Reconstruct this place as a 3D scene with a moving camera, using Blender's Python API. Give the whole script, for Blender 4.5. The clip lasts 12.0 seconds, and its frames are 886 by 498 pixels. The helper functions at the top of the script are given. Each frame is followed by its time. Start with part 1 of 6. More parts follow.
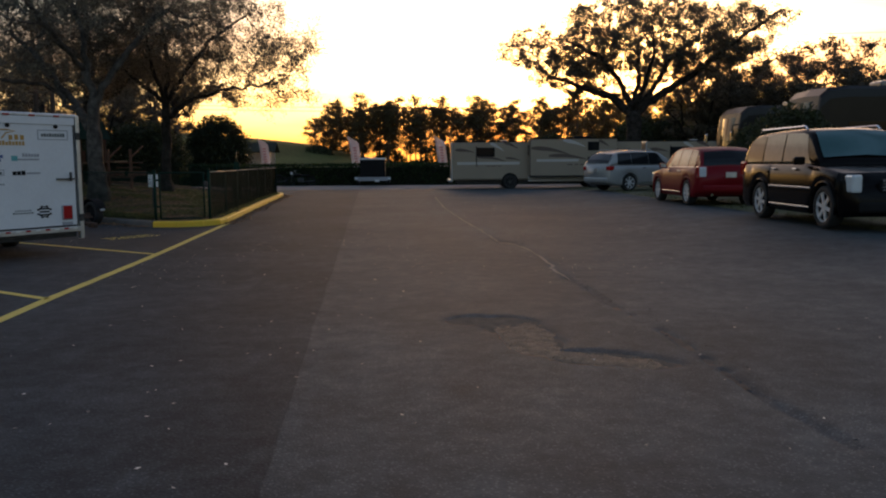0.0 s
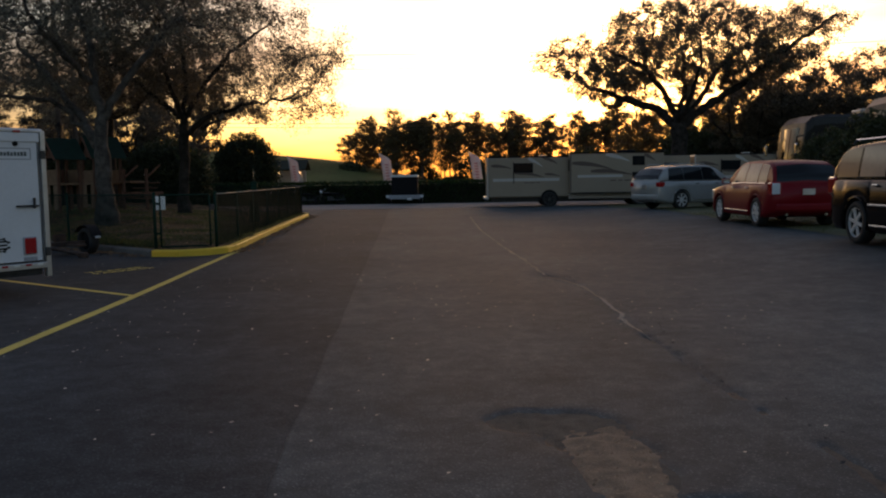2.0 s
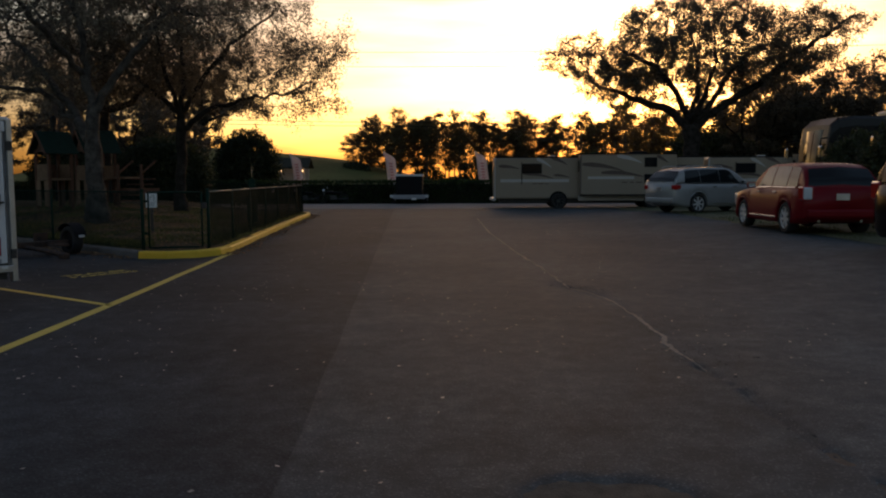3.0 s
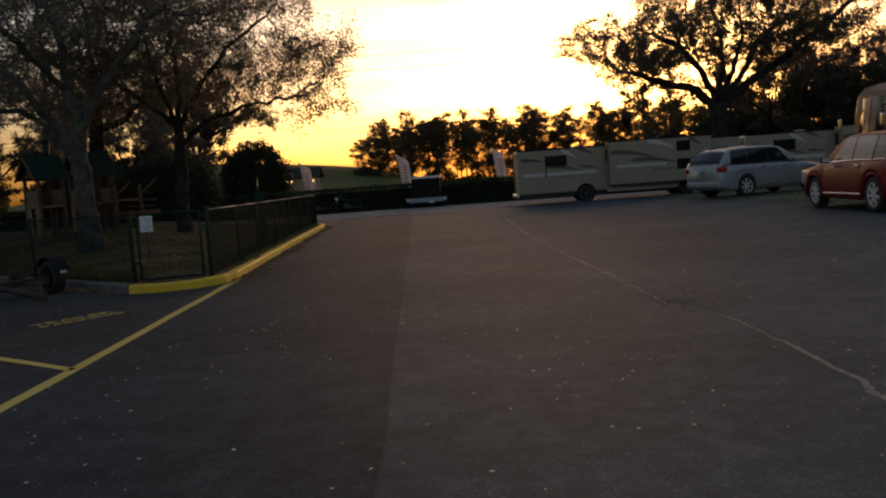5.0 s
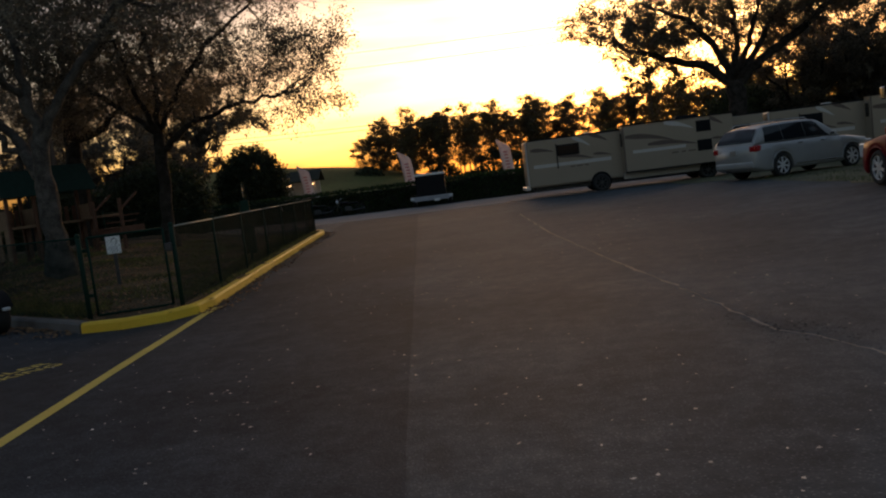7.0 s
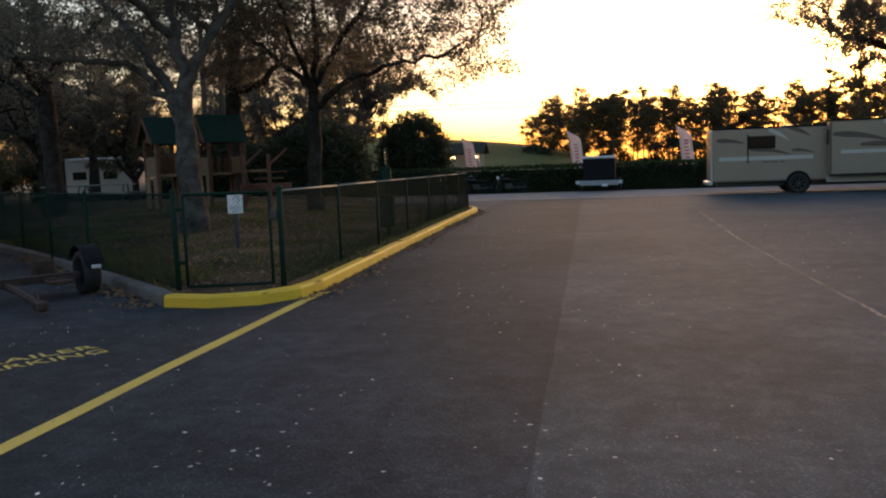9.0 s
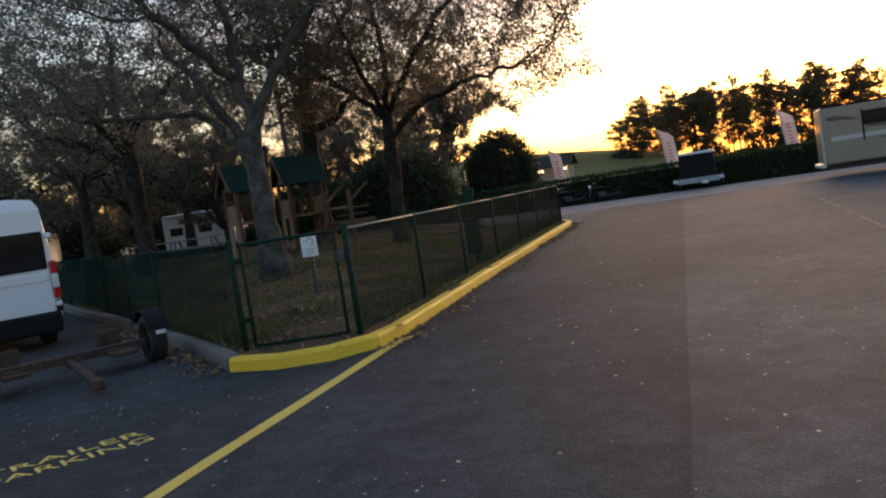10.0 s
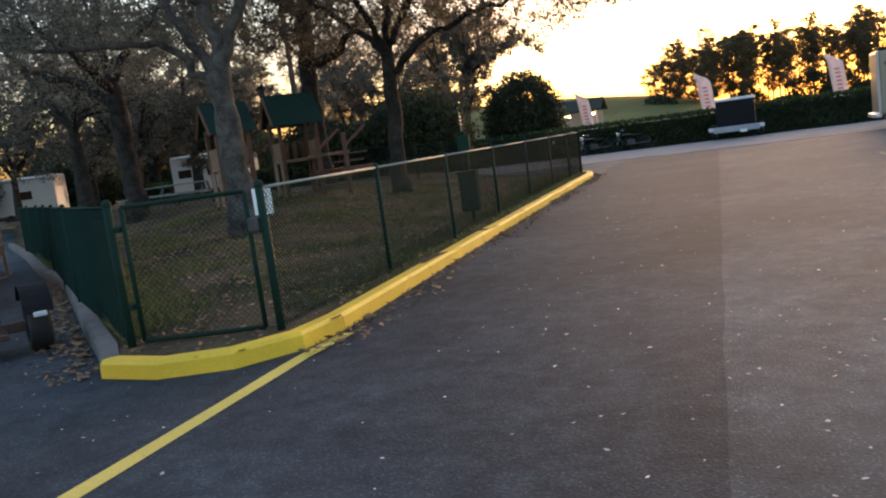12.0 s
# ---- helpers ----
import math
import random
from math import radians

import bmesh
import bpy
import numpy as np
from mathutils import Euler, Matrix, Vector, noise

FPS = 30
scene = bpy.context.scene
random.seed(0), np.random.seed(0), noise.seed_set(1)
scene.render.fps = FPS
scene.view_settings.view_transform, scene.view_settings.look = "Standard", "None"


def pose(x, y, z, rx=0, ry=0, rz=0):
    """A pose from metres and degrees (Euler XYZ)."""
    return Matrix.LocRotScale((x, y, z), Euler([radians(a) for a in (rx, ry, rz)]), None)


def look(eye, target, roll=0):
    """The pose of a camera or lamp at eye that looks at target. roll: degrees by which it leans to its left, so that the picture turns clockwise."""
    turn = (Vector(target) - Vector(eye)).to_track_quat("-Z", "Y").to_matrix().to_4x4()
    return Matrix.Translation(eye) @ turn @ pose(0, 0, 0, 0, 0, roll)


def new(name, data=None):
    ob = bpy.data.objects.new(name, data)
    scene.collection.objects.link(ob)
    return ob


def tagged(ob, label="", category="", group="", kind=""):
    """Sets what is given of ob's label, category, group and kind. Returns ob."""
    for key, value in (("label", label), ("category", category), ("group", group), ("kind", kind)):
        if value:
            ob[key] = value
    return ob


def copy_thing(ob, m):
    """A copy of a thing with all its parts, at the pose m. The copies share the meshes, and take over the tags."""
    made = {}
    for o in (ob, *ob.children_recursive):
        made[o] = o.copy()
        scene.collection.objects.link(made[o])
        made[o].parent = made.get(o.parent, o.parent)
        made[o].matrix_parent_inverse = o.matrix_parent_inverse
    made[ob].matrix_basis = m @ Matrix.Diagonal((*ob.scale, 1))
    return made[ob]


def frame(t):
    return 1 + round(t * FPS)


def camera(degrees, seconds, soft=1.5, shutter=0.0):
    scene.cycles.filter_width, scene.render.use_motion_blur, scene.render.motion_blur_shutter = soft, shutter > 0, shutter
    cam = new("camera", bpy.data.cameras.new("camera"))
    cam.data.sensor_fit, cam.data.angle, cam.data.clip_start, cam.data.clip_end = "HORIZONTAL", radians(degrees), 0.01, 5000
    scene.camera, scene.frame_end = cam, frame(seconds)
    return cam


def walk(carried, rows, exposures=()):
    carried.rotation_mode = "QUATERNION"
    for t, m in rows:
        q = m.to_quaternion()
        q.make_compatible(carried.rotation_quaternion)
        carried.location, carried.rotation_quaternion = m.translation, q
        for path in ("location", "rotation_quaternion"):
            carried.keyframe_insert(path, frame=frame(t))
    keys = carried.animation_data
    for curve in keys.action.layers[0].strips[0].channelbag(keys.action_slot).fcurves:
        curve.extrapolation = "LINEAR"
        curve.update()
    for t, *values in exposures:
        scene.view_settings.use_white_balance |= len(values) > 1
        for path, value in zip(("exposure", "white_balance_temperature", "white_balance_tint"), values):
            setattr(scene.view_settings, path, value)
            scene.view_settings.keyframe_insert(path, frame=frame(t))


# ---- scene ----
cam = camera(57.4, 12.0, soft=2.1)
PATH = [
    (0, (0.431, -1.932, 1.509), (0.503, 0.056, 1.297), -0.4),
    (0.5, (0.391, -1.31, 1.522), (0.379, 0.674, 1.268), -1.0),
    (1, (0.44, -0.682, 1.519), (0.342, 1.299, 1.261), -1.5),
    (1.5, (0.442, -0.042, 1.537), (0.387, 1.942, 1.296), -0.4),
    (2, (0.496, 0.603, 1.566), (0.482, 2.595, 1.394), -0.9),
    (2.5, (0.456, 1.267, 1.573), (0.469, 3.262, 1.422), -0.8),
    (3, (0.367, 1.849, 1.557), (0.346, 3.842, 1.385), -0.2),
    (5, (-0.127, 4.36, 1.532), (-0.184, 6.352, 1.364), -4.1),
    (5.5, (-0.247, 4.905, 1.559), (-0.332, 6.898, 1.416), -3.8),
    (6, (-0.274, 5.538, 1.576), (-0.354, 7.531, 1.426), -5.7),
    (6.5, (-0.309, 6.155, 1.543), (-0.377, 8.146, 1.366), -6.5),
    (7, (-0.298, 6.792, 1.548), (-0.372, 8.783, 1.372), -7.1),
    (7.5, (-0.296, 7.351, 1.526), (-0.473, 9.335, 1.343), -5.8),
    (9.5, (-0.518, 10.03, 1.523), (-1.093, 11.937, 1.343), -4.4),
    (10, (-0.65, 10.658, 1.494), (-1.34, 12.531, 1.368), -8.6),
    (10.5, (-0.705, 11.242, 1.504), (-1.509, 13.064, 1.32), -7.3),
    (11, (-0.763, 11.879, 1.493), (-1.552, 13.707, 1.307), -8.7),
    (11.5, (-0.773, 12.437, 1.481), (-1.632, 14.228, 1.252), -6.7),
    (12, (-0.841, 13.09, 1.456), (-1.609, 14.92, 1.205), -7.7),
]
EXPOSURES = [(0.0, 1.92, 6700, 22), (0.5, 1.74, 6700, 22), (1.0, 1.87, 6700, 22), (1.5, 1.78, 6700, 22), (2.0, 1.6, 6700, 22), (2.5, 1.22, 6800, 22), (5.0, 1.42, 7200, 23), (7.7, 1.36, 7200, 23), (9.3, 2.68, 6600, 21), (10.5, 2.8, 6600, 21), (11.0, 3.0, 6600, 21), (11.5, 3.05, 6600, 21), (12.0, 3.45, 6600, 21)]
walk(cam, [(t, look(eye, target, roll)) for t, eye, target, roll in PATH], EXPOSURES)

# ---- light ----
SUN_AZ = 12.0      # degrees to the right of +y
SUN_EL = 4.0
world = bpy.data.worlds.new("sunrise_sky")
scene.world = world
world.use_nodes = True
wn, wl = world.node_tree.nodes, world.node_tree.links
wn.clear()
w_out = wn.new("ShaderNodeOutputWorld")
w_bg = wn.new("ShaderNodeBackground")
w_sky = wn.new("ShaderNodeTexSky")
w_sky.sky_type = "NISHITA"
w_sky.sun_disc = False
w_sky.sun_elevation = radians(SUN_EL)
w_sky.sun_rotation = radians(SUN_AZ)
w_sky.air_density, w_sky.dust_density, w_sky.ozone_density = 1.1, 3.0, 2.4
w_bg.inputs["Strength"].default_value = 0.15
# thin cloud bands drawn out along the horizon
w_tc = wn.new("ShaderNodeTexCoord")
w_map = wn.new("ShaderNodeMapping")
w_map.inputs["Scale"].default_value = (1.6, 1.6, 11.0)
w_noise = wn.new("ShaderNodeTexNoise")
w_noise.inputs["Scale"].default_value, w_noise.inputs["Detail"].default_value = 1.3, 5
w_ramp = wn.new("ShaderNodeValToRGB")
w_ramp.color_ramp.elements[0].position, w_ramp.color_ramp.elements[0].color = 0.4, (0.6, 0.48, 0.44, 1)
w_ramp.color_ramp.elements[1].position, w_ramp.color_ramp.elements[1].color = 0.6, (1.14, 1.07, 0.95, 1)
w_mix = wn.new("ShaderNodeMix")
w_mix.data_type, w_mix.blend_type = "RGBA", "MULTIPLY"
w_mix.inputs[0].default_value = 1.0
wl.new(w_tc.outputs["Generated"], w_map.inputs["Vector"])
wl.new(w_map.outputs[0], w_noise.inputs["Vector"])
wl.new(w_noise.outputs["Fac"], w_ramp.inputs[0])
wl.new(w_sky.outputs[0], w_mix.inputs[6])
wl.new(w_ramp.outputs[0], w_mix.inputs[7])
wl.new(w_mix.outputs[2], w_bg.inputs["Color"])
wl.new(w_bg.outputs[0], w_out.inputs["Surface"])

sun = new("sun", bpy.data.lights.new("sun", "SUN"))
sun.data.energy, sun.data.angle, sun.data.color = 0.3, radians(0.6), (1.0, 0.72, 0.42)
_az, _el = radians(SUN_AZ), radians(SUN_EL)
sun.matrix_world = look((math.sin(_az) * 100, math.cos(_az) * 100, math.tan(_el) * 100), (0, 0, 0))


# ---- materials ----
def mat(name, col, rough=0.7, metal=0.0, var=0.25, scale=6.0, fine=60.0, bump=0.0, spec=0.5, coat=0.0, hue=None, island=0.0):
    """Base colour varied by a coarse and a fine noise, in metres; bump from the fine one."""
    m = bpy.data.materials.new(name)
    m.use_nodes = True
    n, l = m.node_tree.nodes, m.node_tree.links
    b = n["Principled BSDF"]
    b.inputs["Roughness"].default_value = rough
    b.inputs["Metallic"].default_value = metal
    b.inputs["Specular IOR Level"].default_value = spec
    b.inputs["Coat Weight"].default_value = coat
    b.inputs["Coat Roughness"].default_value = 0.05
    tc = n.new("ShaderNodeTexCoord")
    n1 = n.new("ShaderNodeTexNoise"); n1.inputs["Scale"].default_value = scale; n1.inputs["Detail"].default_value = 4
    n2 = n.new("ShaderNodeTexNoise"); n2.inputs["Scale"].default_value = fine; n2.inputs["Detail"].default_value = 2
    for x in (n1, n2):
        l.new(tc.outputs["Object"], x.inputs["Vector"])
    mx = n.new("ShaderNodeMath"); mx.operation = "MULTIPLY_ADD"
    l.new(n2.outputs["Fac"], mx.inputs[0]); mx.inputs[1].default_value = 0.5
    l.new(n1.outputs["Fac"], mx.inputs[2])
    ramp = n.new("ShaderNodeValToRGB")
    lo = [c * (1 - var) for c in col]
    hi = [min(1, c * (1 + var)) for c in (hue or col)]
    ramp.color_ramp.elements[0].position, ramp.color_ramp.elements[0].color = 0.5, (*lo, 1)
    ramp.color_ramp.elements[1].position, ramp.color_ramp.elements[1].color = 1.0, (*hi, 1)
    l.new(mx.outputs[0], ramp.inputs[0])
    src = ramp.outputs[0]
    if island:
        geo = n.new("ShaderNodeNewGeometry")
        hsv = n.new("ShaderNodeHueSaturation")
        mr = n.new("ShaderNodeMapRange")
        mr.inputs["To Min"].default_value, mr.inputs["To Max"].default_value = 1 - island, 1 + island
        l.new(geo.outputs["Random Per Island"], mr.inputs["Value"])
        l.new(mr.outputs[0], hsv.inputs["Value"])
        l.new(src, hsv.inputs["Color"])
        src = hsv.outputs[0]
    l.new(src, b.inputs["Base Color"])
    if bump:
        bp = n.new("ShaderNodeBump")
        bp.inputs["Strength"].default_value, bp.inputs["Distance"].default_value = min(1, bump), 0.01
        l.new(n2.outputs["Fac"], bp.inputs["Height"])
        l.new(bp.outputs[0], b.inputs["Normal"])
    return m


def leaf_mat(name, col, var=0.35):
    """Leaves pass some light through."""
    m = mat(name, col, 0.6, var=var, scale=1.5, fine=9.0, island=0.4)
    n, l = m.node_tree.nodes, m.node_tree.links
    b = n["Principled BSDF"]
    tr = n.new("ShaderNodeBsdfTranslucent")
    mix = n.new("ShaderNodeMixShader"); mix.inputs[0].default_value = 0.5
    l.new(b.inputs["Base Color"].links[0].from_socket, tr.inputs["Color"])
    l.new(b.outputs[0], mix.inputs[1]); l.new(tr.outputs[0], mix.inputs[2])
    l.new(mix.outputs[0], n["Material Output"].inputs["Surface"])
    return m


def asphalt_mat(name, col, hue, spec=0.3):
    """Asphalt with stains, aggregate specks and a slight gloss."""
    m = mat(name, col, 0.75, var=0.3, scale=0.35, fine=70.0, bump=0.6, hue=hue, spec=spec)
    n, l = m.node_tree.nodes, m.node_tree.links
    b = n["Principled BSDF"]
    old = b.inputs["Base Color"].links[0].from_socket
    tc = n.new("ShaderNodeTexCoord")
    vo = n.new("ShaderNodeTexVoronoi"); vo.inputs["Scale"].default_value = 38.0
    l.new(tc.outputs["Object"], vo.inputs["Vector"])
    r = n.new("ShaderNodeValToRGB")
    r.color_ramp.elements[0].position, r.color_ramp.elements[0].color = 0.08, (1.9, 1.85, 1.8, 1)
    r.color_ramp.elements[1].position, r.color_ramp.elements[1].color = 0.34, (0.82, 0.82, 0.82, 1)
    l.new(vo.outputs["Distance"], r.inputs[0])
    st = n.new("ShaderNodeTexNoise"); st.inputs["Scale"].default_value = 1.9; st.inputs["Detail"].default_value = 6; st.inputs["Distortion"].default_value = 0.2
    l.new(tc.outputs["Object"], st.inputs["Vector"])
    r2 = n.new("ShaderNodeValToRGB")
    r2.color_ramp.elements[0].position, r2.color_ramp.elements[0].color = 0.34, (0.84, 0.84, 0.86, 1)
    r2.color_ramp.elements[1].position, r2.color_ramp.elements[1].color = 0.68, (1.18, 1.17, 1.16, 1)
    l.new(st.outputs["Fac"], r2.inputs[0])
    sc = n.new("ShaderNodeTexNoise"); sc.inputs["Scale"].default_value = 4.5; sc.inputs["Detail"].default_value = 10; sc.inputs["Roughness"].default_value = 0.78
    l.new(tc.outputs["Object"], sc.inputs["Vector"])
    r3 = n.new("ShaderNodeValToRGB")
    r3.color_ramp.elements[0].position, r3.color_ramp.elements[0].color = 0.42, (0.78, 0.78, 0.79, 1)
    r3.color_ramp.elements[1].position, r3.color_ramp.elements[1].color = 0.68, (1.5, 1.48, 1.45, 1)
    l.new(sc.outputs["Fac"], r3.inputs[0])
    e = n.new("ShaderNodeMix"); e.data_type = "RGBA"; e.blend_type = "MULTIPLY"; e.inputs[0].default_value = 1
    a = n.new("ShaderNodeMix"); a.data_type = "RGBA"; a.blend_type = "MULTIPLY"; a.inputs[0].default_value = 1
    c = n.new("ShaderNodeMix"); c.data_type = "RGBA"; c.blend_type = "MULTIPLY"; c.inputs[0].default_value = 1
    l.new(old, a.inputs[6]); l.new(r.outputs[0], a.inputs[7])
    l.new(a.outputs[2], c.inputs[6]); l.new(r2.outputs[0], c.inputs[7])
    l.new(c.outputs[2], e.inputs[6]); l.new(r3.outputs[0], e.inputs[7])
    l.new(e.outputs[2], b.inputs["Base Color"])
    return m


def worn_paint(name, col, under, amount=0.42):
    """Paint rubbed away in patches."""
    m = mat(name, col, 0.6, var=0.12, scale=2.0, fine=40.0, bump=0.3)
    n, l = m.node_tree.nodes, m.node_tree.links
    b = n["Principled BSDF"]
    old = b.inputs["Base Color"].links[0].from_socket
    tc = n.new("ShaderNodeTexCoord")
    no = n.new("ShaderNodeTexNoise"); no.inputs["Scale"].default_value = 14.0; no.inputs["Detail"].default_value = 8; no.inputs["Roughness"].default_value = 0.7
    l.new(tc.outputs["Object"], no.inputs["Vector"])
    r = n.new("ShaderNodeValToRGB")
    r.color_ramp.elements[0].position = amount - 0.06
    r.color_ramp.elements[1].position = amount
    l.new(no.outputs["Fac"], r.inputs[0])
    x = n.new("ShaderNodeMix"); x.data_type = "RGBA"
    l.new(r.outputs[0], x.inputs[0]); x.inputs[6].default_value = (*under, 1); l.new(old, x.inputs[7])
    l.new(x.outputs[2], b.inputs["Base Color"])
    return m


M_ASPH = asphalt_mat("old_asphalt", (0.059, 0.074, 0.081), (0.069, 0.085, 0.092), 0.16)
M_ASPH2 = asphalt_mat("overlay_asphalt", (0.037, 0.046, 0.052), (0.045, 0.055, 0.062), 0.12)
M_DIRT = mat("gravel_dirt", (0.225, 0.148, 0.096), 0.95, var=0.5, scale=8, fine=90, bump=1.0)
M_STONE = mat("gravel_stone", (0.36, 0.235, 0.15), 0.9, var=0.3, scale=20, fine=90, island=0.4)
M_BASE = mat("crumbled_base", (0.09, 0.072, 0.055), 0.95, var=0.4, scale=9, fine=70, bump=1.0)
M_FILL = mat("crack_dust", (0.26, 0.225, 0.185), 0.95, var=0.3, scale=12, fine=80, bump=0.6)
M_YLINE = worn_paint("yellow_line_paint", (0.66, 0.5, 0.09), (0.08, 0.07, 0.05), 0.36)
M_STENCIL = worn_paint("yellow_stencil_paint", (0.7, 0.55, 0.12), (0.07, 0.06, 0.05), 0.44)
M_YKERB = worn_paint("yellow_kerb_paint", (0.78, 0.5, 0.03), (0.4, 0.36, 0.28), 0.3)
M_CONC = mat("concrete_kerb", (0.12, 0.113, 0.103), 0.9, var=0.3, scale=3, fine=60, bump=0.6)
M_CONCROAD = mat("concrete_road", (0.19, 0.175, 0.165), 0.9, var=0.2, scale=0.7, fine=60, bump=0.4)
M_GRASS = mat("grass_ground", (0.075, 0.08, 0.03), 0.95, var=0.45, scale=0.8, fine=25, bump=1.0, hue=(0.11, 0.1, 0.05))
M_LAWN = mat("leafy_lawn_soil", (0.042, 0.04, 0.02), 0.95, var=0.55, scale=0.7, fine=18, bump=1.0, hue=(0.07, 0.052, 0.031), spec=0.1)
M_BLADE = leaf_mat("grass_blade", (0.09, 0.11, 0.035))
M_LITTER = mat("dry_leaf", (0.2, 0.11, 0.05), 0.85, var=0.4, scale=9, fine=50, island=0.5)
M_CHIP = mat("pale_leaf_chip", (0.5, 0.46, 0.4), 0.8, var=0.3, scale=9, fine=50, island=0.5)
M_GREEN = mat("green_vinyl", (0.006, 0.027, 0.018), 0.8, spec=0.15, var=0.15, scale=4, fine=50)
M_WIRE = mat("green_vinyl_wire", (0.006, 0.021, 0.016), 0.9, var=0.15, scale=4, fine=50, spec=0.1)
# pale tone: the sunlit gleam of the fence rail, put into its colour
M_PALEMETAL = mat("sunlit_rail_metal", (0.28, 0.28, 0.23), 0.7, metal=0.1, var=0.15, scale=5, fine=60)
M_SIGN = mat("sign_white", (0.75, 0.76, 0.74), 0.5, var=0.06, scale=6, fine=30)
M_INK = mat("printed_grey", (0.08, 0.1, 0.1), 0.6, var=0.1)
M_RUST = mat("rusty_steel", (0.03, 0.024, 0.021), 0.8, var=0.5, scale=9, fine=50, bump=0.5, hue=(0.06, 0.032, 0.02))
M_BARK = mat("oak_bark", (0.045, 0.04, 0.035), 0.95, var=0.55, scale=4, fine=24, bump=1.0, hue=(0.075, 0.067, 0.059), spec=0.15)
M_PBARK = mat("pine_bark", (0.1, 0.07, 0.05), 0.95, var=0.4, scale=2, fine=15, bump=0.8)
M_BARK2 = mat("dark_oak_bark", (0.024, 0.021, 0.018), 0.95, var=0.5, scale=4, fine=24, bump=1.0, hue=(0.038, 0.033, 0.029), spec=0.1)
M_LEAF = leaf_mat("oak_leaf", (0.115, 0.1, 0.07))
M_LEAF2 = leaf_mat("oak_leaf_pale", (0.15, 0.145, 0.11))
# orange tone adds the sunrise glow to the needles' own colour
M_NEEDLE = leaf_mat("sunrise_orange_needles", (0.1, 0.075, 0.03))
M_HEDGE = leaf_mat("hedge_leaf", (0.03, 0.055, 0.014))
M_BUSH = leaf_mat("bush_leaf", (0.04, 0.05, 0.02))
M_WOODY = mat("twig_core", (0.03, 0.03, 0.018), 0.95, var=0.4)
M_WHITE = mat("white_trailer_panel", (0.72, 0.73, 0.76), 0.4, var=0.06, scale=1.2, fine=20, coat=0.2)
M_VAN = mat("white_van_paint", (0.7, 0.72, 0.76), 0.3, var=0.05, scale=1.2, fine=20, coat=0.5)
M_ALU = mat("aluminium_trim", (0.6, 0.6, 0.6), 0.4, metal=0.9, var=0.15)
M_ALLOY = mat("polished_alloy", (0.85, 0.85, 0.85), 0.28, metal=0.4, var=0.06)
M_CHROME = mat("chrome", (0.75, 0.75, 0.75), 0.12, metal=1.0, var=0.05)
M_STEEL = mat("dark_steel", (0.06, 0.06, 0.06), 0.55, metal=0.5, var=0.3)
M_BLACK = mat("matt_black", (0.011, 0.011, 0.012), 0.75, var=0.2, scale=6, spec=0.15)
M_RUBBER = mat("tyre_rubber", (0.018, 0.018, 0.018), 0.8, var=0.3, bump=0.3)
M_GLASS = mat("tinted_glass", (0.012, 0.014, 0.016), 0.04, var=0.05, spec=0.3)
# paler copy of the tinted glass: sky reflected and seen through, as base colour
M_PALEGLASS = mat("lit_side_glass", (0.15, 0.14, 0.13), 0.08, var=0.1, spec=0.3)
# the teal is the sky's reflection, painted into the glass
M_TEAL = mat("windscreen_glass", (0.03, 0.1, 0.105), 0.05, var=0.05, spec=0.8)
M_RED = mat("red_car_paint", (0.18, 0.005, 0.009), 0.45, var=0.1, scale=2, coat=0.1, spec=0.15)
M_DARKCAR = mat("black_car_paint", (0.006, 0.005, 0.005), 0.16, var=0.1, scale=2, coat=0.0, spec=0.1)
M_SILVER = mat("silver_car_paint", (0.33, 0.33, 0.325), 0.35, metal=0.2, var=0.06, scale=2, coat=0.5)
M_TAIL = mat("red_lens", (0.4, 0.01, 0.01), 0.15, var=0.1, coat=1.0)
M_LAMP = mat("clear_lens", (0.6, 0.63, 0.65), 0.12, var=0.08, coat=1.0)
M_RV = mat("beige_rv_panel", (0.28, 0.224, 0.168), 0.35, var=0.06, scale=0.8, fine=20, coat=0.3)
M_RVPALE = mat("pale_rv_band", (0.46, 0.43, 0.4), 0.35, var=0.06)
M_STRIPE = mat("brown_swoosh", (0.09, 0.06, 0.05), 0.4, var=0.15)
M_BUS = mat("dark_coach_paint", (0.014, 0.012, 0.011), 0.4, var=0.15, coat=0.12, spec=0.2)
M_BUSG = mat("grey_coach_paint", (0.2, 0.18, 0.16), 0.3, var=0.1, coat=0.8)
M_FLAG = leaf_mat("white_flag_cloth", (0.9, 0.8, 0.8), 0.08)
M_FLAGRED = mat("red_flag_print", (0.6, 0.25, 0.25), 0.8, var=0.1)
M_WOOD = mat("weathered_timber", (0.11, 0.05, 0.03), 0.8, var=0.3, scale=5, fine=40, bump=0.4)
M_WOODP = mat("pale_timber", (0.19, 0.115, 0.068), 0.8, var=0.25, scale=5, fine=40, bump=0.4)
M_ROOFG = mat("green_plastic_roof", (0.007, 0.034, 0.028), 0.6, var=0.2, spec=0.25)
M_ORANGE = mat("decal_orange", (0.5, 0.27, 0.06), 0.5, var=0.1)
M_BLUE = mat("decal_blue", (0.05, 0.1, 0.3), 0.5, var=0.1)
M_TEALDEC = mat("decal_teal", (0.1, 0.4, 0.42), 0.5, var=0.1)
M_GREYDEC = mat("decal_grey", (0.32, 0.33, 0.36), 0.5, var=0.1)
M_TABLE = mat("grey_green_plank", (0.13, 0.15, 0.135), 0.7, var=0.2, scale=5, fine=40)
M_HOUSE = mat("house_wall", (0.5, 0.48, 0.44), 0.8, var=0.1)
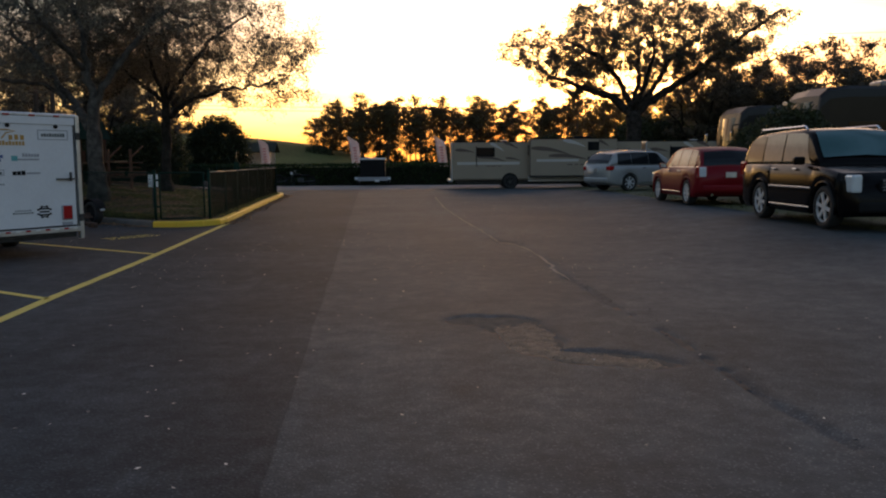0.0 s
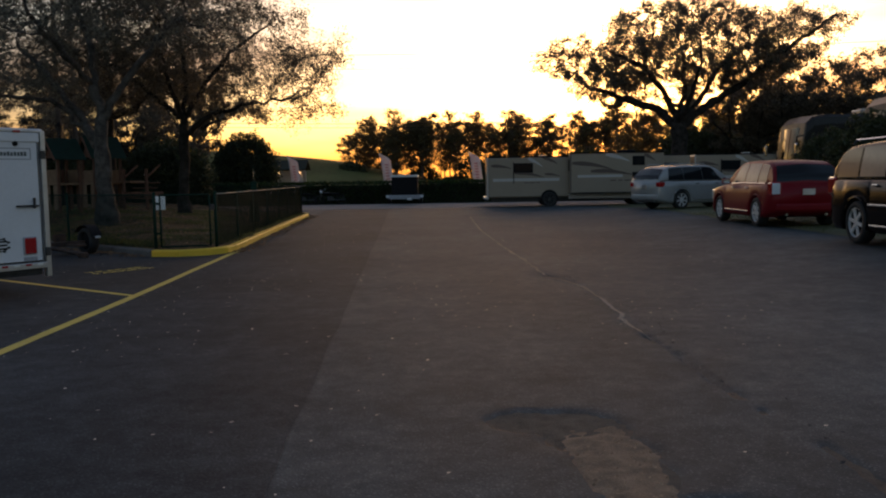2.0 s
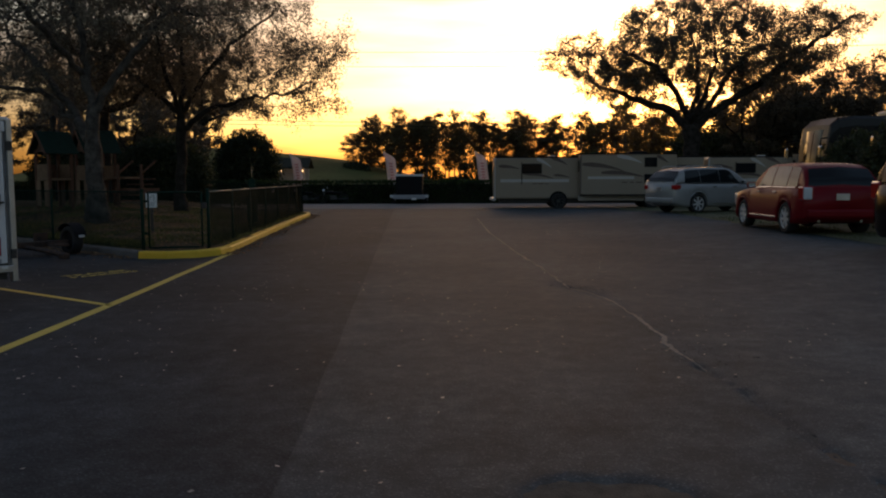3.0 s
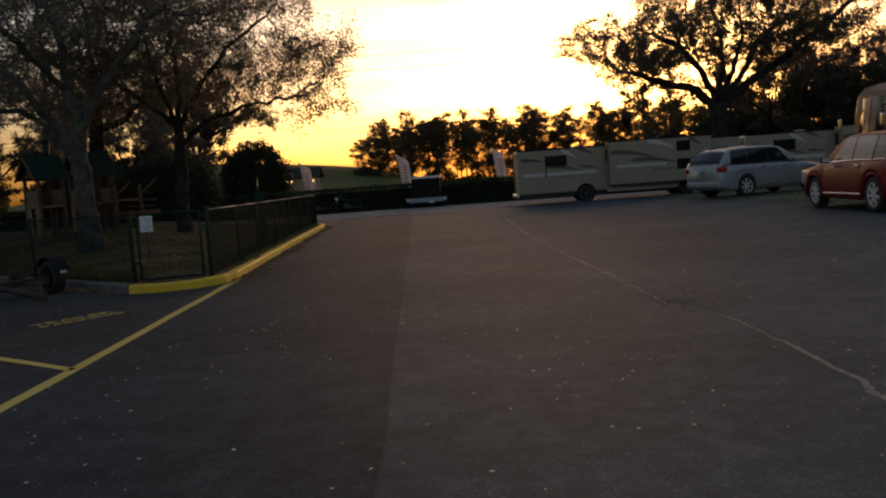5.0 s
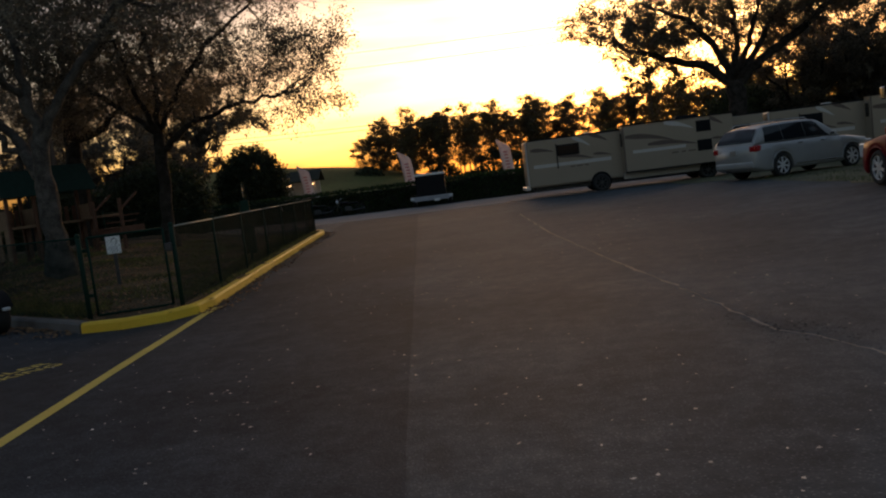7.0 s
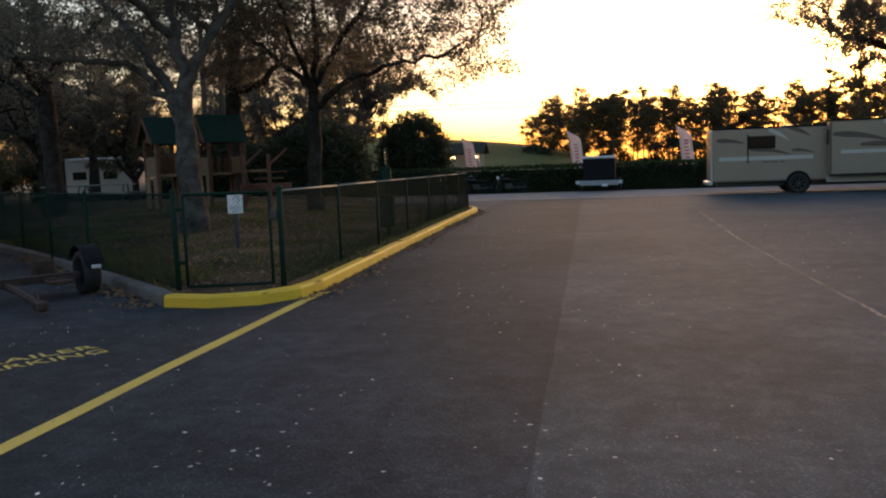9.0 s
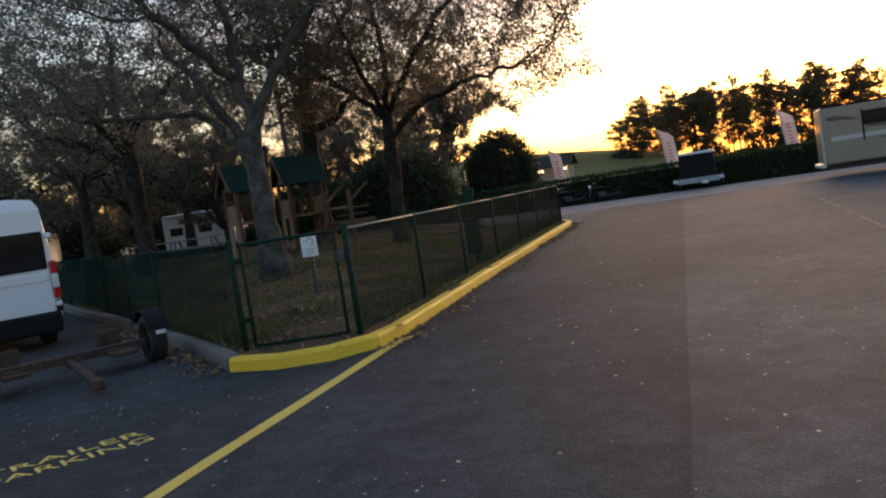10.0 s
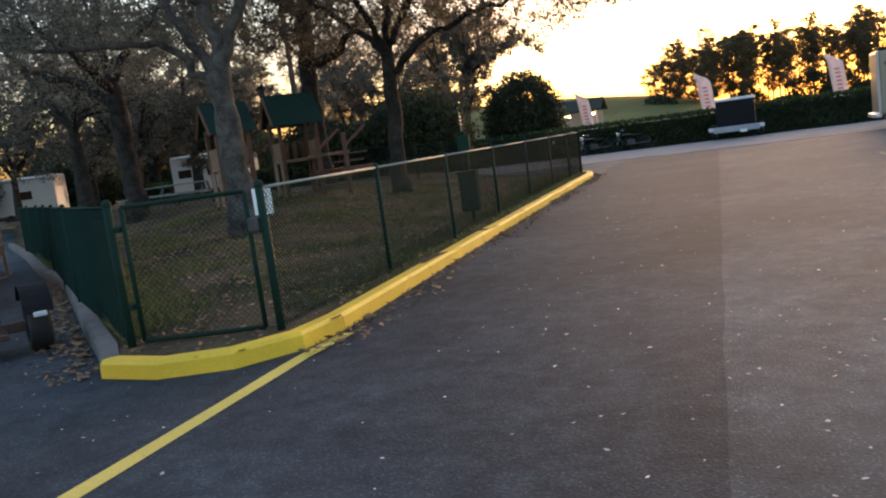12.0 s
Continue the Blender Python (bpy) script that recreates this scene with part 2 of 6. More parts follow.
M_HILL = mat("hill_grass", (0.1, 0.1, 0.035), 0.95, var=0.35, scale=0.08, fine=1.5, spec=0.05)


# ---- mesh helpers ----
def obj(name, bm, material, smooth=False):
    me = bpy.data.meshes.new(name)
    bm.to_mesh(me)
    bm.free()
    if material:
        me.materials.append(material)
    if smooth:
        me.polygons.foreach_set("use_smooth", [True] * len(me.polygons))
    return new(name, me)


def part(name, bm, material, parent, label="", smooth=False):
    ob = obj(name, bm, material, smooth)
    ob.parent = parent
    return tagged(ob, label) if label else ob


def pydata(name, verts, faces, material, parent=None, smooth=False):
    me = bpy.data.meshes.new(name)
    me.from_pydata(verts, [], faces)
    me.materials.append(material)
    if smooth:
        me.polygons.foreach_set("use_smooth", [True] * len(me.polygons))
    ob = new(name, me)
    ob.parent = parent
    return ob


def thing(name, m, label, category, group="", kind=""):
    ob = new(name)
    ob.empty_display_size = 0.2
    ob.matrix_basis = m
    return tagged(ob, label, category, group, kind)


def box(bm, c, s, bevel=0.0, m=None):
    r = bmesh.ops.create_cube(bm, size=1)
    mm = Matrix.Translation(c) @ Matrix.Diagonal((*s, 1))
    bmesh.ops.transform(bm, matrix=(m @ mm) if m else mm, verts=r["verts"])
    if bevel:
        es = list({e for v in r["verts"] for e in v.link_edges})
        bmesh.ops.bevel(bm, geom=es, offset=bevel, segments=2, affect="EDGES", profile=0.5)
    return bm


def bx(c, s, bevel=0.0, m=None):
    return box(bmesh.new(), c, s, bevel, m)


def cyl(bm, a, b, r1, r2=None, n=10):
    a, b = Vector(a), Vector(b)
    d = b - a
    m = Matrix.Translation((a + b) / 2) @ d.to_track_quat("Z", "Y").to_matrix().to_4x4()
    bmesh.ops.create_cone(bm, cap_ends=True, segments=n, radius1=r1, radius2=r1 if r2 is None else r2, depth=d.length, matrix=m)
    return bm


def cy(a, b, r1, r2=None, n=10):
    return cyl(bmesh.new(), a, b, r1, r2, n)


def tube(bm, pts, radii, n=6):
    """A bent tube along points."""
    rings = []
    pts = [Vector(p) for p in pts]
    for i, p in enumerate(pts):
        d = (pts[min(i + 1, len(pts) - 1)] - pts[max(i - 1, 0)]).normalized()
        up = Vector((0, 0, 1)) if abs(d.z) < 0.9 else Vector((1, 0, 0))
        u = d.cross(up).normalized()
        v = d.cross(u)
        r = radii[i] if isinstance(radii, (list, tuple)) else radii
        rings.append([bm.verts.new(p + (u * math.cos(2 * math.pi * k / n) + v * math.sin(2 * math.pi * k / n)) * r) for k in range(n)])
    for a, b in zip(rings, rings[1:]):
        for k in range(n):
            bm.faces.new((a[k], a[(k + 1) % n], b[(k + 1) % n], b[k]))
    bm.faces.new(rings[0][::-1])
    bm.faces.new(rings[-1])
    return bm


def loft(rings, cap=True):
    bm = bmesh.new()
    vs = [[bm.verts.new(p) for p in r] for r in rings]
    n = len(vs[0])
    for a, b in zip(vs, vs[1:]):
        for k in range(n):
            bm.faces.new((a[k], a[(k + 1) % n], b[(k + 1) % n], b[k]))
    if cap:
        bm.faces.new(vs[0][::-1])
        bm.faces.new(vs[-1])
    bmesh.ops.recalc_face_normals(bm, faces=bm.faces)
    return bm


def plate(pts, normal, thick):
    """A flat outline given thickness along normal."""
    bm = bmesh.new()
    n = Vector(normal) * thick
    a = [bm.verts.new(p) for p in pts]
    b = [bm.verts.new(Vector(p) + n) for p in pts]
    bm.faces.new(a[::-1])
    bm.faces.new(b)
    for k in range(len(a)):
        bm.faces.new((a[k], a[(k + 1) % len(a)], b[(k + 1) % len(a)], b[k]))
    bmesh.ops.recalc_face_normals(bm, faces=bm.faces)
    return bm


def smooth01(a, b, x):
    t = max(0.0, min(1.0, (x - a) / (b - a)))
    return t * t * (3 - 2 * t)


def letters(text, size, material, m, parent, name="lettering", depth=0.004, width=0.0):
    """Raised lettering in the built-in font, as a mesh."""
    cu = bpy.data.curves.new(name, "FONT")
    cu.body, cu.size, cu.extrude, cu.align_x, cu.align_y = text, size, depth / 2, "CENTER", "CENTER"
    cu.resolution_u = 2
    tmp = bpy.data.objects.new(name, cu)
    me = bpy.data.meshes.new_from_object(tmp)
    bpy.data.objects.remove(tmp)
    me.materials.clear()
    me.materials.append(material)
    if width:
        xs = [v.co.x for v in me.vertices]
        me.transform(Matrix.Diagonal((width / (max(xs) - min(xs)), 1, 1, 1)))
    ob = new(name, me)
    ob.parent = parent
    ob.matrix_basis = m
    return ob


STALL = Vector((-0.82, 0.572, 0)).normalized()      # the way into the angled stalls
ACROSS = Vector((0.572, 0.82, 0)).normalized()
STALL_YAW = math.degrees(math.atan2(STALL.y, STALL.x))


def ground_z(x, y):
    """The lot rises a little towards the verge."""
    return 0.22 * smooth01(4.0, 8.4, x) * (1 - smooth01(34, 42, y)) * smooth01(-12, 4, y)


KERB = [(-5.85, 17.76), (-5.45, 17.7), (-5.1, 17.72), (-4.78, 17.86), (-4.55, 18.1), (-4.38, 18.45), (-4.34, 19.0), (-4.42, 20.0), (-4.5, 21.0), (-4.72, 23.8),
        (-4.92, 26.6), (-5.15, 29.6), (-5.4, 33.2), (-5.55, 35.8), (-5.75, 37.0), (-6.2, 37.6), (-7.0, 37.9)]
GREY = [(-5.9, 17.8), (-6.15, 18.08), (-7.5, 19.2), (-9.0, 20.5), (-11.1, 22.3), (-14.4, 24.7), (-18.7, 28.1), (-25.5, 33.2)]


def seg_dist(p, a, b):
    ax, ay = a
    bx_, by_ = b
    dx, dy = bx_ - ax, by_ - ay
    t = max(0, min(1, ((p[0] - ax) * dx + (p[1] - ay) * dy) / (dx * dx + dy * dy)))
    return math.hypot(p[0] - ax - t * dx, p[1] - ay - t * dy)


def kerb_dist(x, y):
    return min(min(seg_dist((x, y), a, b) for a, b in zip(KERB, KERB[1:])), min(seg_dist((x, y), a, b) for a, b in zip(GREY, GREY[1:])))


def lawn_z(x, y):
    return 0.14 + 0.5 * smooth01(0.3, 9.0, kerb_dist(x, y)) * (1 - 0.5 * smooth01(38, 50, y))


def resample(pts, step):
    """Points at even steps along a line."""
    out = [Vector((*pts[0], 0))]
    rest = 0.0
    for a, b in zip(pts, pts[1:]):
        a, b = Vector((*a, 0)), Vector((*b, 0))
        L = (b - a).length
        s = step - rest
        while s <= L:
            out.append(a + (b - a) * (s / L))
            s += step
        rest = L - (s - step)
    return out


# ---- ground ----
def lines(lo, hi, step, extra=()):
    return list(np.arange(lo, hi + 1e-6, step)) + list(extra)


CRACK = ((1.5, 2.75), (2.4, 2.74), (3.0, 2.66), (4.8, 2.68), (6.6, 2.51), (7.6, 2.51), (8.6, 2.42), (9.2, 2.39), (9.8, 2.45), (10.7, 2.46), (12.1, 2.42), (13.0, 2.22), (13.3, 2.05), (14.6, 2.0), (15.9, 1.95), (18.1, 1.81), (19.1, 1.74), (25.4, 1.47), (34.5, 1.4))


def crack_x(y):
    return float(np.interp(y, [p[0] for p in CRACK], [p[1] for p in CRACK])) + 0.03 * noise.noise((0, y * 2.7, 9.0)) + 0.015 * noise.noise((0, y * 9.0, 4.0))


def pothole(x, y):
    """Depth of the broken surface."""
    a = 1 - math.hypot((x - 1.32) / 0.44, (y - 5.6) / 0.46)
    b = 1 - math.hypot((x - 1.44) / 0.3, (y - 4.85) / 0.75)
    c = 1 - math.hypot((x - 1.95) / 0.68, (y - 4.15 + 0.35 * (x - 1.95)) / 0.3)
    e = 1 - math.hypot((x - 1.05) / 0.34, (y - 5.72) / 0.3)
    v = max(a, b, c, e) + 0.22 * noise.noise((x * 3.1, y * 3.1, 0.5)) + 0.12 * noise.noise((x * 11, y * 11, 2.0))
    return 0.024 * smooth01(0.0, 0.34, v) + 0.004 * noise.noise((x * 14, y * 14, 5.0)) * smooth01(0.0, 0.3, v)


def crack(x, y):
    if not 1.6 < y < 8.6:
        return 0.0
    w = 0.022 + 0.05 * noise.noise((7.7, y * 1.3, 0)) + 0.03 * noise.noise((3.3, y * 6.1, 0))
    d = abs(x - crack_x(y))
    return 0.035 * (1 - smooth01(0.3 * w, w + 0.03, d)) if w > 0.01 else 0.0


xs = sorted(lines(-44, 0.0, 1.0) + lines(0.5, 3.9, 0.045) + lines(4.5, 9.5, 0.5))
ys = sorted(lines(-40, 1.5, 1.5) + lines(2.0, 14.0, 0.06) + lines(14.1, 19.6, 0.12) + lines(20, 53, 1.0))
rv = [(x, y, ground_z(x, y) - (max(pothole(x, y), crack(x, y)) if 0.3 < x < 4 and 1.5 < y < 20 else 0)) for y in ys for x in xs]
nx = len(xs)
rf = [(j * nx + i, j * nx + i + 1, (j + 1) * nx + i + 1, (j + 1) * nx + i) for j in range(len(ys) - 1) for i in range(nx - 1)]
tagged(pydata("road", rv, rf, M_ASPH, smooth=True), "worn grey asphalt parking lot with cracks", "road", kind="structure")
gx, gy = lines(0.7, 2.75, 0.05), lines(3.3, 6.4, 0.05)


def gravel_z(x, y):
    """Loose gravel lies in the deep middle of the broken patch and thins out along its tail."""
    a = 1 - math.hypot((x - 1.4) / 0.26, (y - 4.95) / 0.72)
    c = 1 - math.hypot((x - 1.85) / 0.55, (y - 4.15 + 0.5 * (x - 1.85)) / 0.2)
    v = max(a, 0.7 * c) + 0.35 * noise.noise((x * 4.0, y * 4.0, 7.0)) + 0.2 * noise.noise((x * 13, y * 13, 2.0))
    return -0.021 + 0.017 * smooth01(-0.1, 0.35, v) + 0.004 * noise.noise((x * 15, y * 15, 3.0)) + 0.003 * noise.noise((x * 31, y * 31, 6.0))


for name_, material_, zf, label_ in (("pothole_base", M_BASE, lambda x, y: -0.0165 + 0.003 * noise.noise((x * 9, y * 9, 1.0)), "dark crumbled base of a broken asphalt patch"),
                                     ("pothole_gravel", M_DIRT, gravel_z, "brown gravel showing in a broken asphalt patch")):
    gv = [(x, y, ground_z(x, y) + zf(x, y)) for y in gy for x in gx]
    gf = [(j * len(gx) + i, j * len(gx) + i + 1, (j + 1) * len(gx) + i + 1, (j + 1) * len(gx) + i) for j in range(len(gy) - 1) for i in range(len(gx) - 1)]
    tagged(pydata(name_, gv, gf, material_, smooth=True), label_, "gravel", kind="structure")
# dust lying along the crack: a low ragged ridge
dv, df = [], []
for y in np.arange(8.3, 34.0, 0.05):
    n1 = noise.noise((2.2, y * 1.1, 0)) + 0.5 * noise.noise((5.2, y * 5.0, 0))
    w = max(0.0, 0.025 + 0.04 * n1 + 0.026 * smooth01(13.4, 8.8, y)) * smooth01(8.3, 9.6, y)
    w = w if n1 > -0.12 or 8.6 < y < 13.4 else 0.0
    w = max(w, 0.004 + 0.002 * math.sin(y * 40)) * (0.55 if y > 14.5 and n1 < 0 else 1.0)
    x, z = crack_x(y), ground_z(crack_x(y), y)
    o = 0.7 * w * noise.noise((8.0, y * 7, 0))
    dv += [(x - w + o, y, z - 0.004), (x + o, y, z + 0.006), (x + w + o * 0.5, y, z - 0.004)]
    k = len(dv) - 3
    if k:
        df += [(k - 3, k - 2, k + 1, k), (k - 2, k - 1, k + 2, k + 1)]
tagged(pydata("crack_dust", dv, df, M_FILL, smooth=True), "pale dust filling a long asphalt crack", "gravel", kind="structure")


def seam_x(y):
    return -0.2 - 0.055 * y + 0.03 * noise.noise((0, y * 0.8, 5.0))


sv, sf = [], []
sy = lines(-30, 44, 0.5)
for k, y in enumerate(sy):
    left = -40 if y < 28 else -5.9 if y > 39 else -4.7 - 0.05 * (y - 19)
    sv += [(left, y, 0.006), (seam_x(y), y, 0.006)]
    if k:
        sf.append((2 * k - 2, 2 * k - 1, 2 * k + 1, 2 * k))
tagged(pydata("road_overlay", sv, sf, M_ASPH2), "darker newer asphalt lane beside a seam", "road", kind="structure")
tagged(obj("road_concrete", plate([(-40, 44.5, 0.008), (4.5, 44.5, 0.008), (60, 44.5, 0.008), (60, 53.4, 0.008), (-40, 53.4, 0.008)], (0, 0, 1), 0.006), M_CONCROAD), "pale cross road in front of the hedge", "road", kind="structure")

# wide ground to the horizon
gr = [0, 30, 70, 140, 300, 700, 2500]
gv, gf = [(0, 20, -0.09)], []
for i, r in enumerate(gr[1:]):
    for k in range(48):
        a = 2 * math.pi * k / 48
        gv.append((r * math.cos(a), 20 + r * math.sin(a), -0.09))
for k in range(48):
    gf.append((0, 1 + k, 1 + (k + 1) % 48))
    for i in range(len(gr) - 2):
        a = 1 + i * 48
        gf.append((a + k, a + 48 + k, a + 48 + (k + 1) % 48, a + (k + 1) % 48))
tagged(pydata("ground", gv, gf, M_GRASS), "open grassy ground reaching the horizon", "ground", kind="structure")

# verge under the parked cars
vv, vf = [], []
vx, vy = lines(8.9, 16, 0.5, lines(18, 70, 4)), lines(-40, 46, 1.0)
for y in vy:
    for x in vx:
        e = 0.35 * noise.noise((x, y * 0.9, 0)) if x < 9.3 else 0
        vv.append((x + e, y, ground_z(x, y) + 0.012 + 0.02 * smooth01(9, 11, x) + 0.015 * noise.noise((x, y, 4))))
for j in range(len(vy) - 1):
    for i in range(len(vx) - 1):
        a = j * len(vx) + i
        vf.append((a, a + 1, a + 1 + len(vx), a + len(vx)))
tagged(pydata("lawn_verge", vv, vf, M_GRASS, smooth=True), "short rough grass verge under the parked cars", "grass", kind="structure")


# playground lawn inside the kerbs
def inside(x, y):
    poly = KERB + [(-40, 60), (-60, 60)] + GREY[::-1]
    c = False
    for (x1, y1), (x2, y2) in zip(poly, poly[1:] + poly[:1]):
        if (y1 > y) != (y2 > y) and x < (x2 - x1) * (y - y1) / (y2 - y1) + x1:
            c = not c
    return c


lx, ly = lines(-52, -12.2, 0.6) + lines(-12, -4.2, 0.15), lines(17.55, 27.9, 0.15) + lines(28, 47, 0.5)
grid = {}
lv, lf = [], []
for j, y in enumerate(ly):
    for i, x in enumerate(lx):
        if inside(x, y):
            grid[i, j] = len(lv)
            lv.append((x, y, lawn_z(x, y) + 0.03 * noise.noise((x * 0.8, y * 0.8, 2))))
for j in range(len(ly) - 1):
    for i in range(len(lx) - 1):
        q = [grid.get(k) for k in ((i, j), (i + 1, j), (i + 1, j + 1), (i, j + 1))]
        q = [k for k in q if k is not None]
        if len(q) == 4:
            lf.append(q)
# a skirt joins the lawn to the kerb
for line in (KERB, GREY):
    rs = resample(line, 0.2)
    for k, p in enumerate(rs):
        d = (rs[min(k + 1, len(rs) - 1)] - rs[max(k - 1, 0)]).normalized()
        nrm = Vector((-d.y, d.x, 0)) if line is KERB else Vector((d.y, -d.x, 0))
        for s, z in ((0.1, 0.125), (0.5, 0)):
            q = p + nrm * s
            lv.append((q.x, q.y, z or lawn_z(q.x, q.y) + 0.015))
        if k:
            n0 = len(lv)
            lf.append((n0 - 4, n0 - 3, n0 - 1, n0 - 2))
tagged(pydata("lawn_playground", lv, lf, M_LAWN, smooth=True), "thin grass and brown leaf litter of the playground", "grass", kind="structure")


# ---- kerbs, lines ----
def kerb_run(name, pts, step, material, side, label, height=0.15, width=0.17):
    """Kerb stones end to end along a line, on its inner side."""
    root = tagged(new(name), label, "kerb", kind="structure")
    rs = resample(pts, step / 4)
    k = 0
    while k + 4 < len(rs):
        run = rs[k:k + 5]
        rings = []
        for i, p in enumerate(run):
            j = k + i
            d = (rs[min(j + 1, len(rs) - 1)] - rs[max(j - 1, 0)]).normalized()
            if i == 0:
                p = p + d * 0.004
            if i == 4:
                p = p - d * 0.004
            n = Vector((-d.y, d.x, 0)) * side
            z = ground_z(p.x, p.y) - 0.1
            h = height + 0.006 * noise.noise((p.x, p.y, 1))
            rings.append([p + Vector((0, 0, z)), p + n * 0.015 + Vector((0, 0, h - 0.03)), p + n * 0.045 + Vector((0, 0, h)), p + n * width + Vector((0, 0, h)), p + n * width + Vector((0, 0, z))])
        part("kerb_stone", loft(rings), material, root)
        k += 4
    return root


kerb_run("kerb_yellow", KERB, 2.44, M_YKERB, 1, "yellow painted concrete kerb round the playground")
kerb_run("kerb_grey", GREY, 2.44, M_CONC, -1, "bare grey concrete kerb beside the parking stalls")


def ground_strip(name, pts, width, material, label, parent=None):
    rs = resample(pts, 0.35)
    v, f = [], []
    for k, p in enumerate(rs):
        d = (rs[min(k + 1, len(rs) - 1)] - rs[max(k - 1, 0)]).normalized()
        n = Vector((-d.y, d.x, 0))
        w = width * (1 + 0.12 * noise.noise((p.x * 3, p.y * 3, 0)))
        for s in (-0.5, 0.5):
            q = p + n * s * w
            v.append((q.x, q.y, 0.011))
        if k:
            a = 2 * k - 2
            f.append((a, a + 1, a + 3, a + 2))
    return tagged(pydata(name, v, f, material, parent), label, "road marking", kind="structure")


LINE = [(-3.1, -8), (-3.62, 6.0), (-3.7, 7.3), (-3.8, 9.8), (-3.87, 11.4), (-3.93, 12.5), (-4.0, 13.7), (-4.09, 15.0), (-4.15, 16.2), (-4.22, 17.4), (-4.27, 18.2), (-4.25, 19.1)]
ground_strip("line_aisle", LINE, 0.13, M_YLINE, "faded yellow line along the ends of the stalls")
for sx, sy_ in ((-3.7, 7.25), (-3.89, 11.77), (-3.5, 2.6)):
    a = Vector((sx, sy_, 0))
    e = a + STALL * 5.6
    ground_strip("line_stall", [(a.x, a.y), (e.x, e.y)], 0.1, M_YLINE, "faded yellow line between angled parking stalls")

stencil = thing("stall_lettering", Matrix.Translation((0, 0, 0)), "worn yellow stencilled words on the asphalt", "road marking", kind="structure")
for word, off in (("TRAILER", 0.03), ("PARKING", -0.23)):
    c = Vector((-5.55, 15.22, 0.011)) + STALL * off
    up = STALL
    mm = Matrix(((ACROSS.x, up.x, 0, c.x), (ACROSS.y, up.y, 0, c.y), (0, 0, 1, c.z), (0, 0, 0, 1)))
    letters(word, 0.25, M_STENCIL, mm, stencil, "word", 0.002, 1.15)


# ---- chain-link fence ----
FENCE_H = 1.2


def chain_panel(a, b, za, zb, h, pitch=0.052, r=0.0025):
    """Woven wires as crossing diagonals, thin three-sided prisms."""
    L = math.hypot(b[0] - a[0], b[1] - a[1])
    ux, uy = (b[0] - a[0]) / L, (b[1] - a[1]) / L
    v, f = [], []
    k = -h
    while k < L:
        for sgn in (1, -1):
            s0, s1, t0, t1 = k, k + h, 0.0, h
            if s0 < 0:
                t0, s0 = -s0, 0.0
            if s1 > L:
                t1, s1 = h - (s1 - L), L
            if s1 - s0 < 0.02:
                continue
            q = []
            for s, t in ((s0, t0), (s1, t1)):
                tt = t if sgn > 0 else h - t
                q.append(Vector((a[0] + ux * s, a[1] + uy * s, za + (zb - za) * s / L + tt)))
            d = (q[1] - q[0]).normalized()
            n1 = Vector((-uy, ux, 0)) * r
            n2 = d.cross(n1)
            o = len(v)
            for p in q:
                p = p + n1 * sgn
                v += [p + n1 * 1.15, p - n1 * 0.6 + n2, p - n1 * 0.6 - n2]
            f += [(o, o + 1, o + 4, o + 3), (o + 1, o + 2, o + 5, o + 4), (o + 2, o, o + 3, o + 5)]
        k += pitch
    return v, f


def fence_line(name, pts, label, rail_mat):
    root = tagged(new(name), label, "fence")
    for i, (x, y) in enumerate(pts):
        z = lawn_z(x, y) - 0.02
        bm = cy((x, y, z - 0.1), (x, y, z + FENCE_H + 0.02), 0.024 if 0 < i < len(pts) - 1 else 0.036, n=10)
        bmesh.ops.create_uvsphere(bm, u_segments=10, v_segments=5, radius=0.03 if 0 < i < len(pts) - 1 else 0.043, matrix=Matrix.Translation((x, y, z + FENCE_H + 0.025)))
        part("post", bm, M_GREEN, root, smooth=True)
    for i, (a, b) in enumerate(zip(pts, pts[1:])):
        za, zb = lawn_z(*a), lawn_z(*b)
        v, f = chain_panel(a, b, za + 0.02, zb + 0.02, FENCE_H - 0.05)
        pydata("chain_link_panel", v, f, M_WIRE, root)
        part("top_rail", tube(bmesh.new(), [(*a, za + FENCE_H - 0.02), (*b, zb + FENCE_H - 0.02)], 0.013, 8), rail_mat, root, smooth=True)
        part("tension_wire", tube(bmesh.new(), [(*a, za + 0.05), (*b, zb + 0.05)], 0.004, 4), M_WIRE, root)
    return root


def offset_line(pts, d, step, start=0.0, stop=99.0):
    rs = resample(pts, step)
    out = []
    for k, p in enumerate(rs):
        t = (rs[min(k + 1, len(rs) - 1)] - rs[max(k - 1, 0)]).normalized()
        q = p + Vector((-t.y, t.x, 0)) * d
        out.append((q.x, q.y))
    return out


POST_A, POST_B = (-5.9, 18.2), (-4.68, 18.6)
RIGHT = [POST_B, (-4.84, 21.05), (-5.08, 23.7), (-5.28, 26.4), (-5.5, 29.2), (-5.72, 32.0), (-5.88, 34.5), (-6.05, 36.7)]
LEFT = [POST_A] + offset_line([(-6.8, 18.8), (-14.6, 25.2), (-25.5, 33.4)], -0.0, 2.7)[1:7]
# only this run's rail has the sun's gleam painted in; the others stay green
fence_line("chain_link_fence", RIGHT, "green chain-link fence with a pale sunlit-toned top rail", M_PALEMETAL)
fence_line("chain_link_fence", LEFT, "green chain-link fence behind the parking stalls", M_GREEN)
fence_line("chain_link_fence", [RIGHT[-1], (-9.0, 37.6), (-12.0, 38.4), (-15, 39.2)], "green chain-link fence across the back of the playground", M_GREEN)

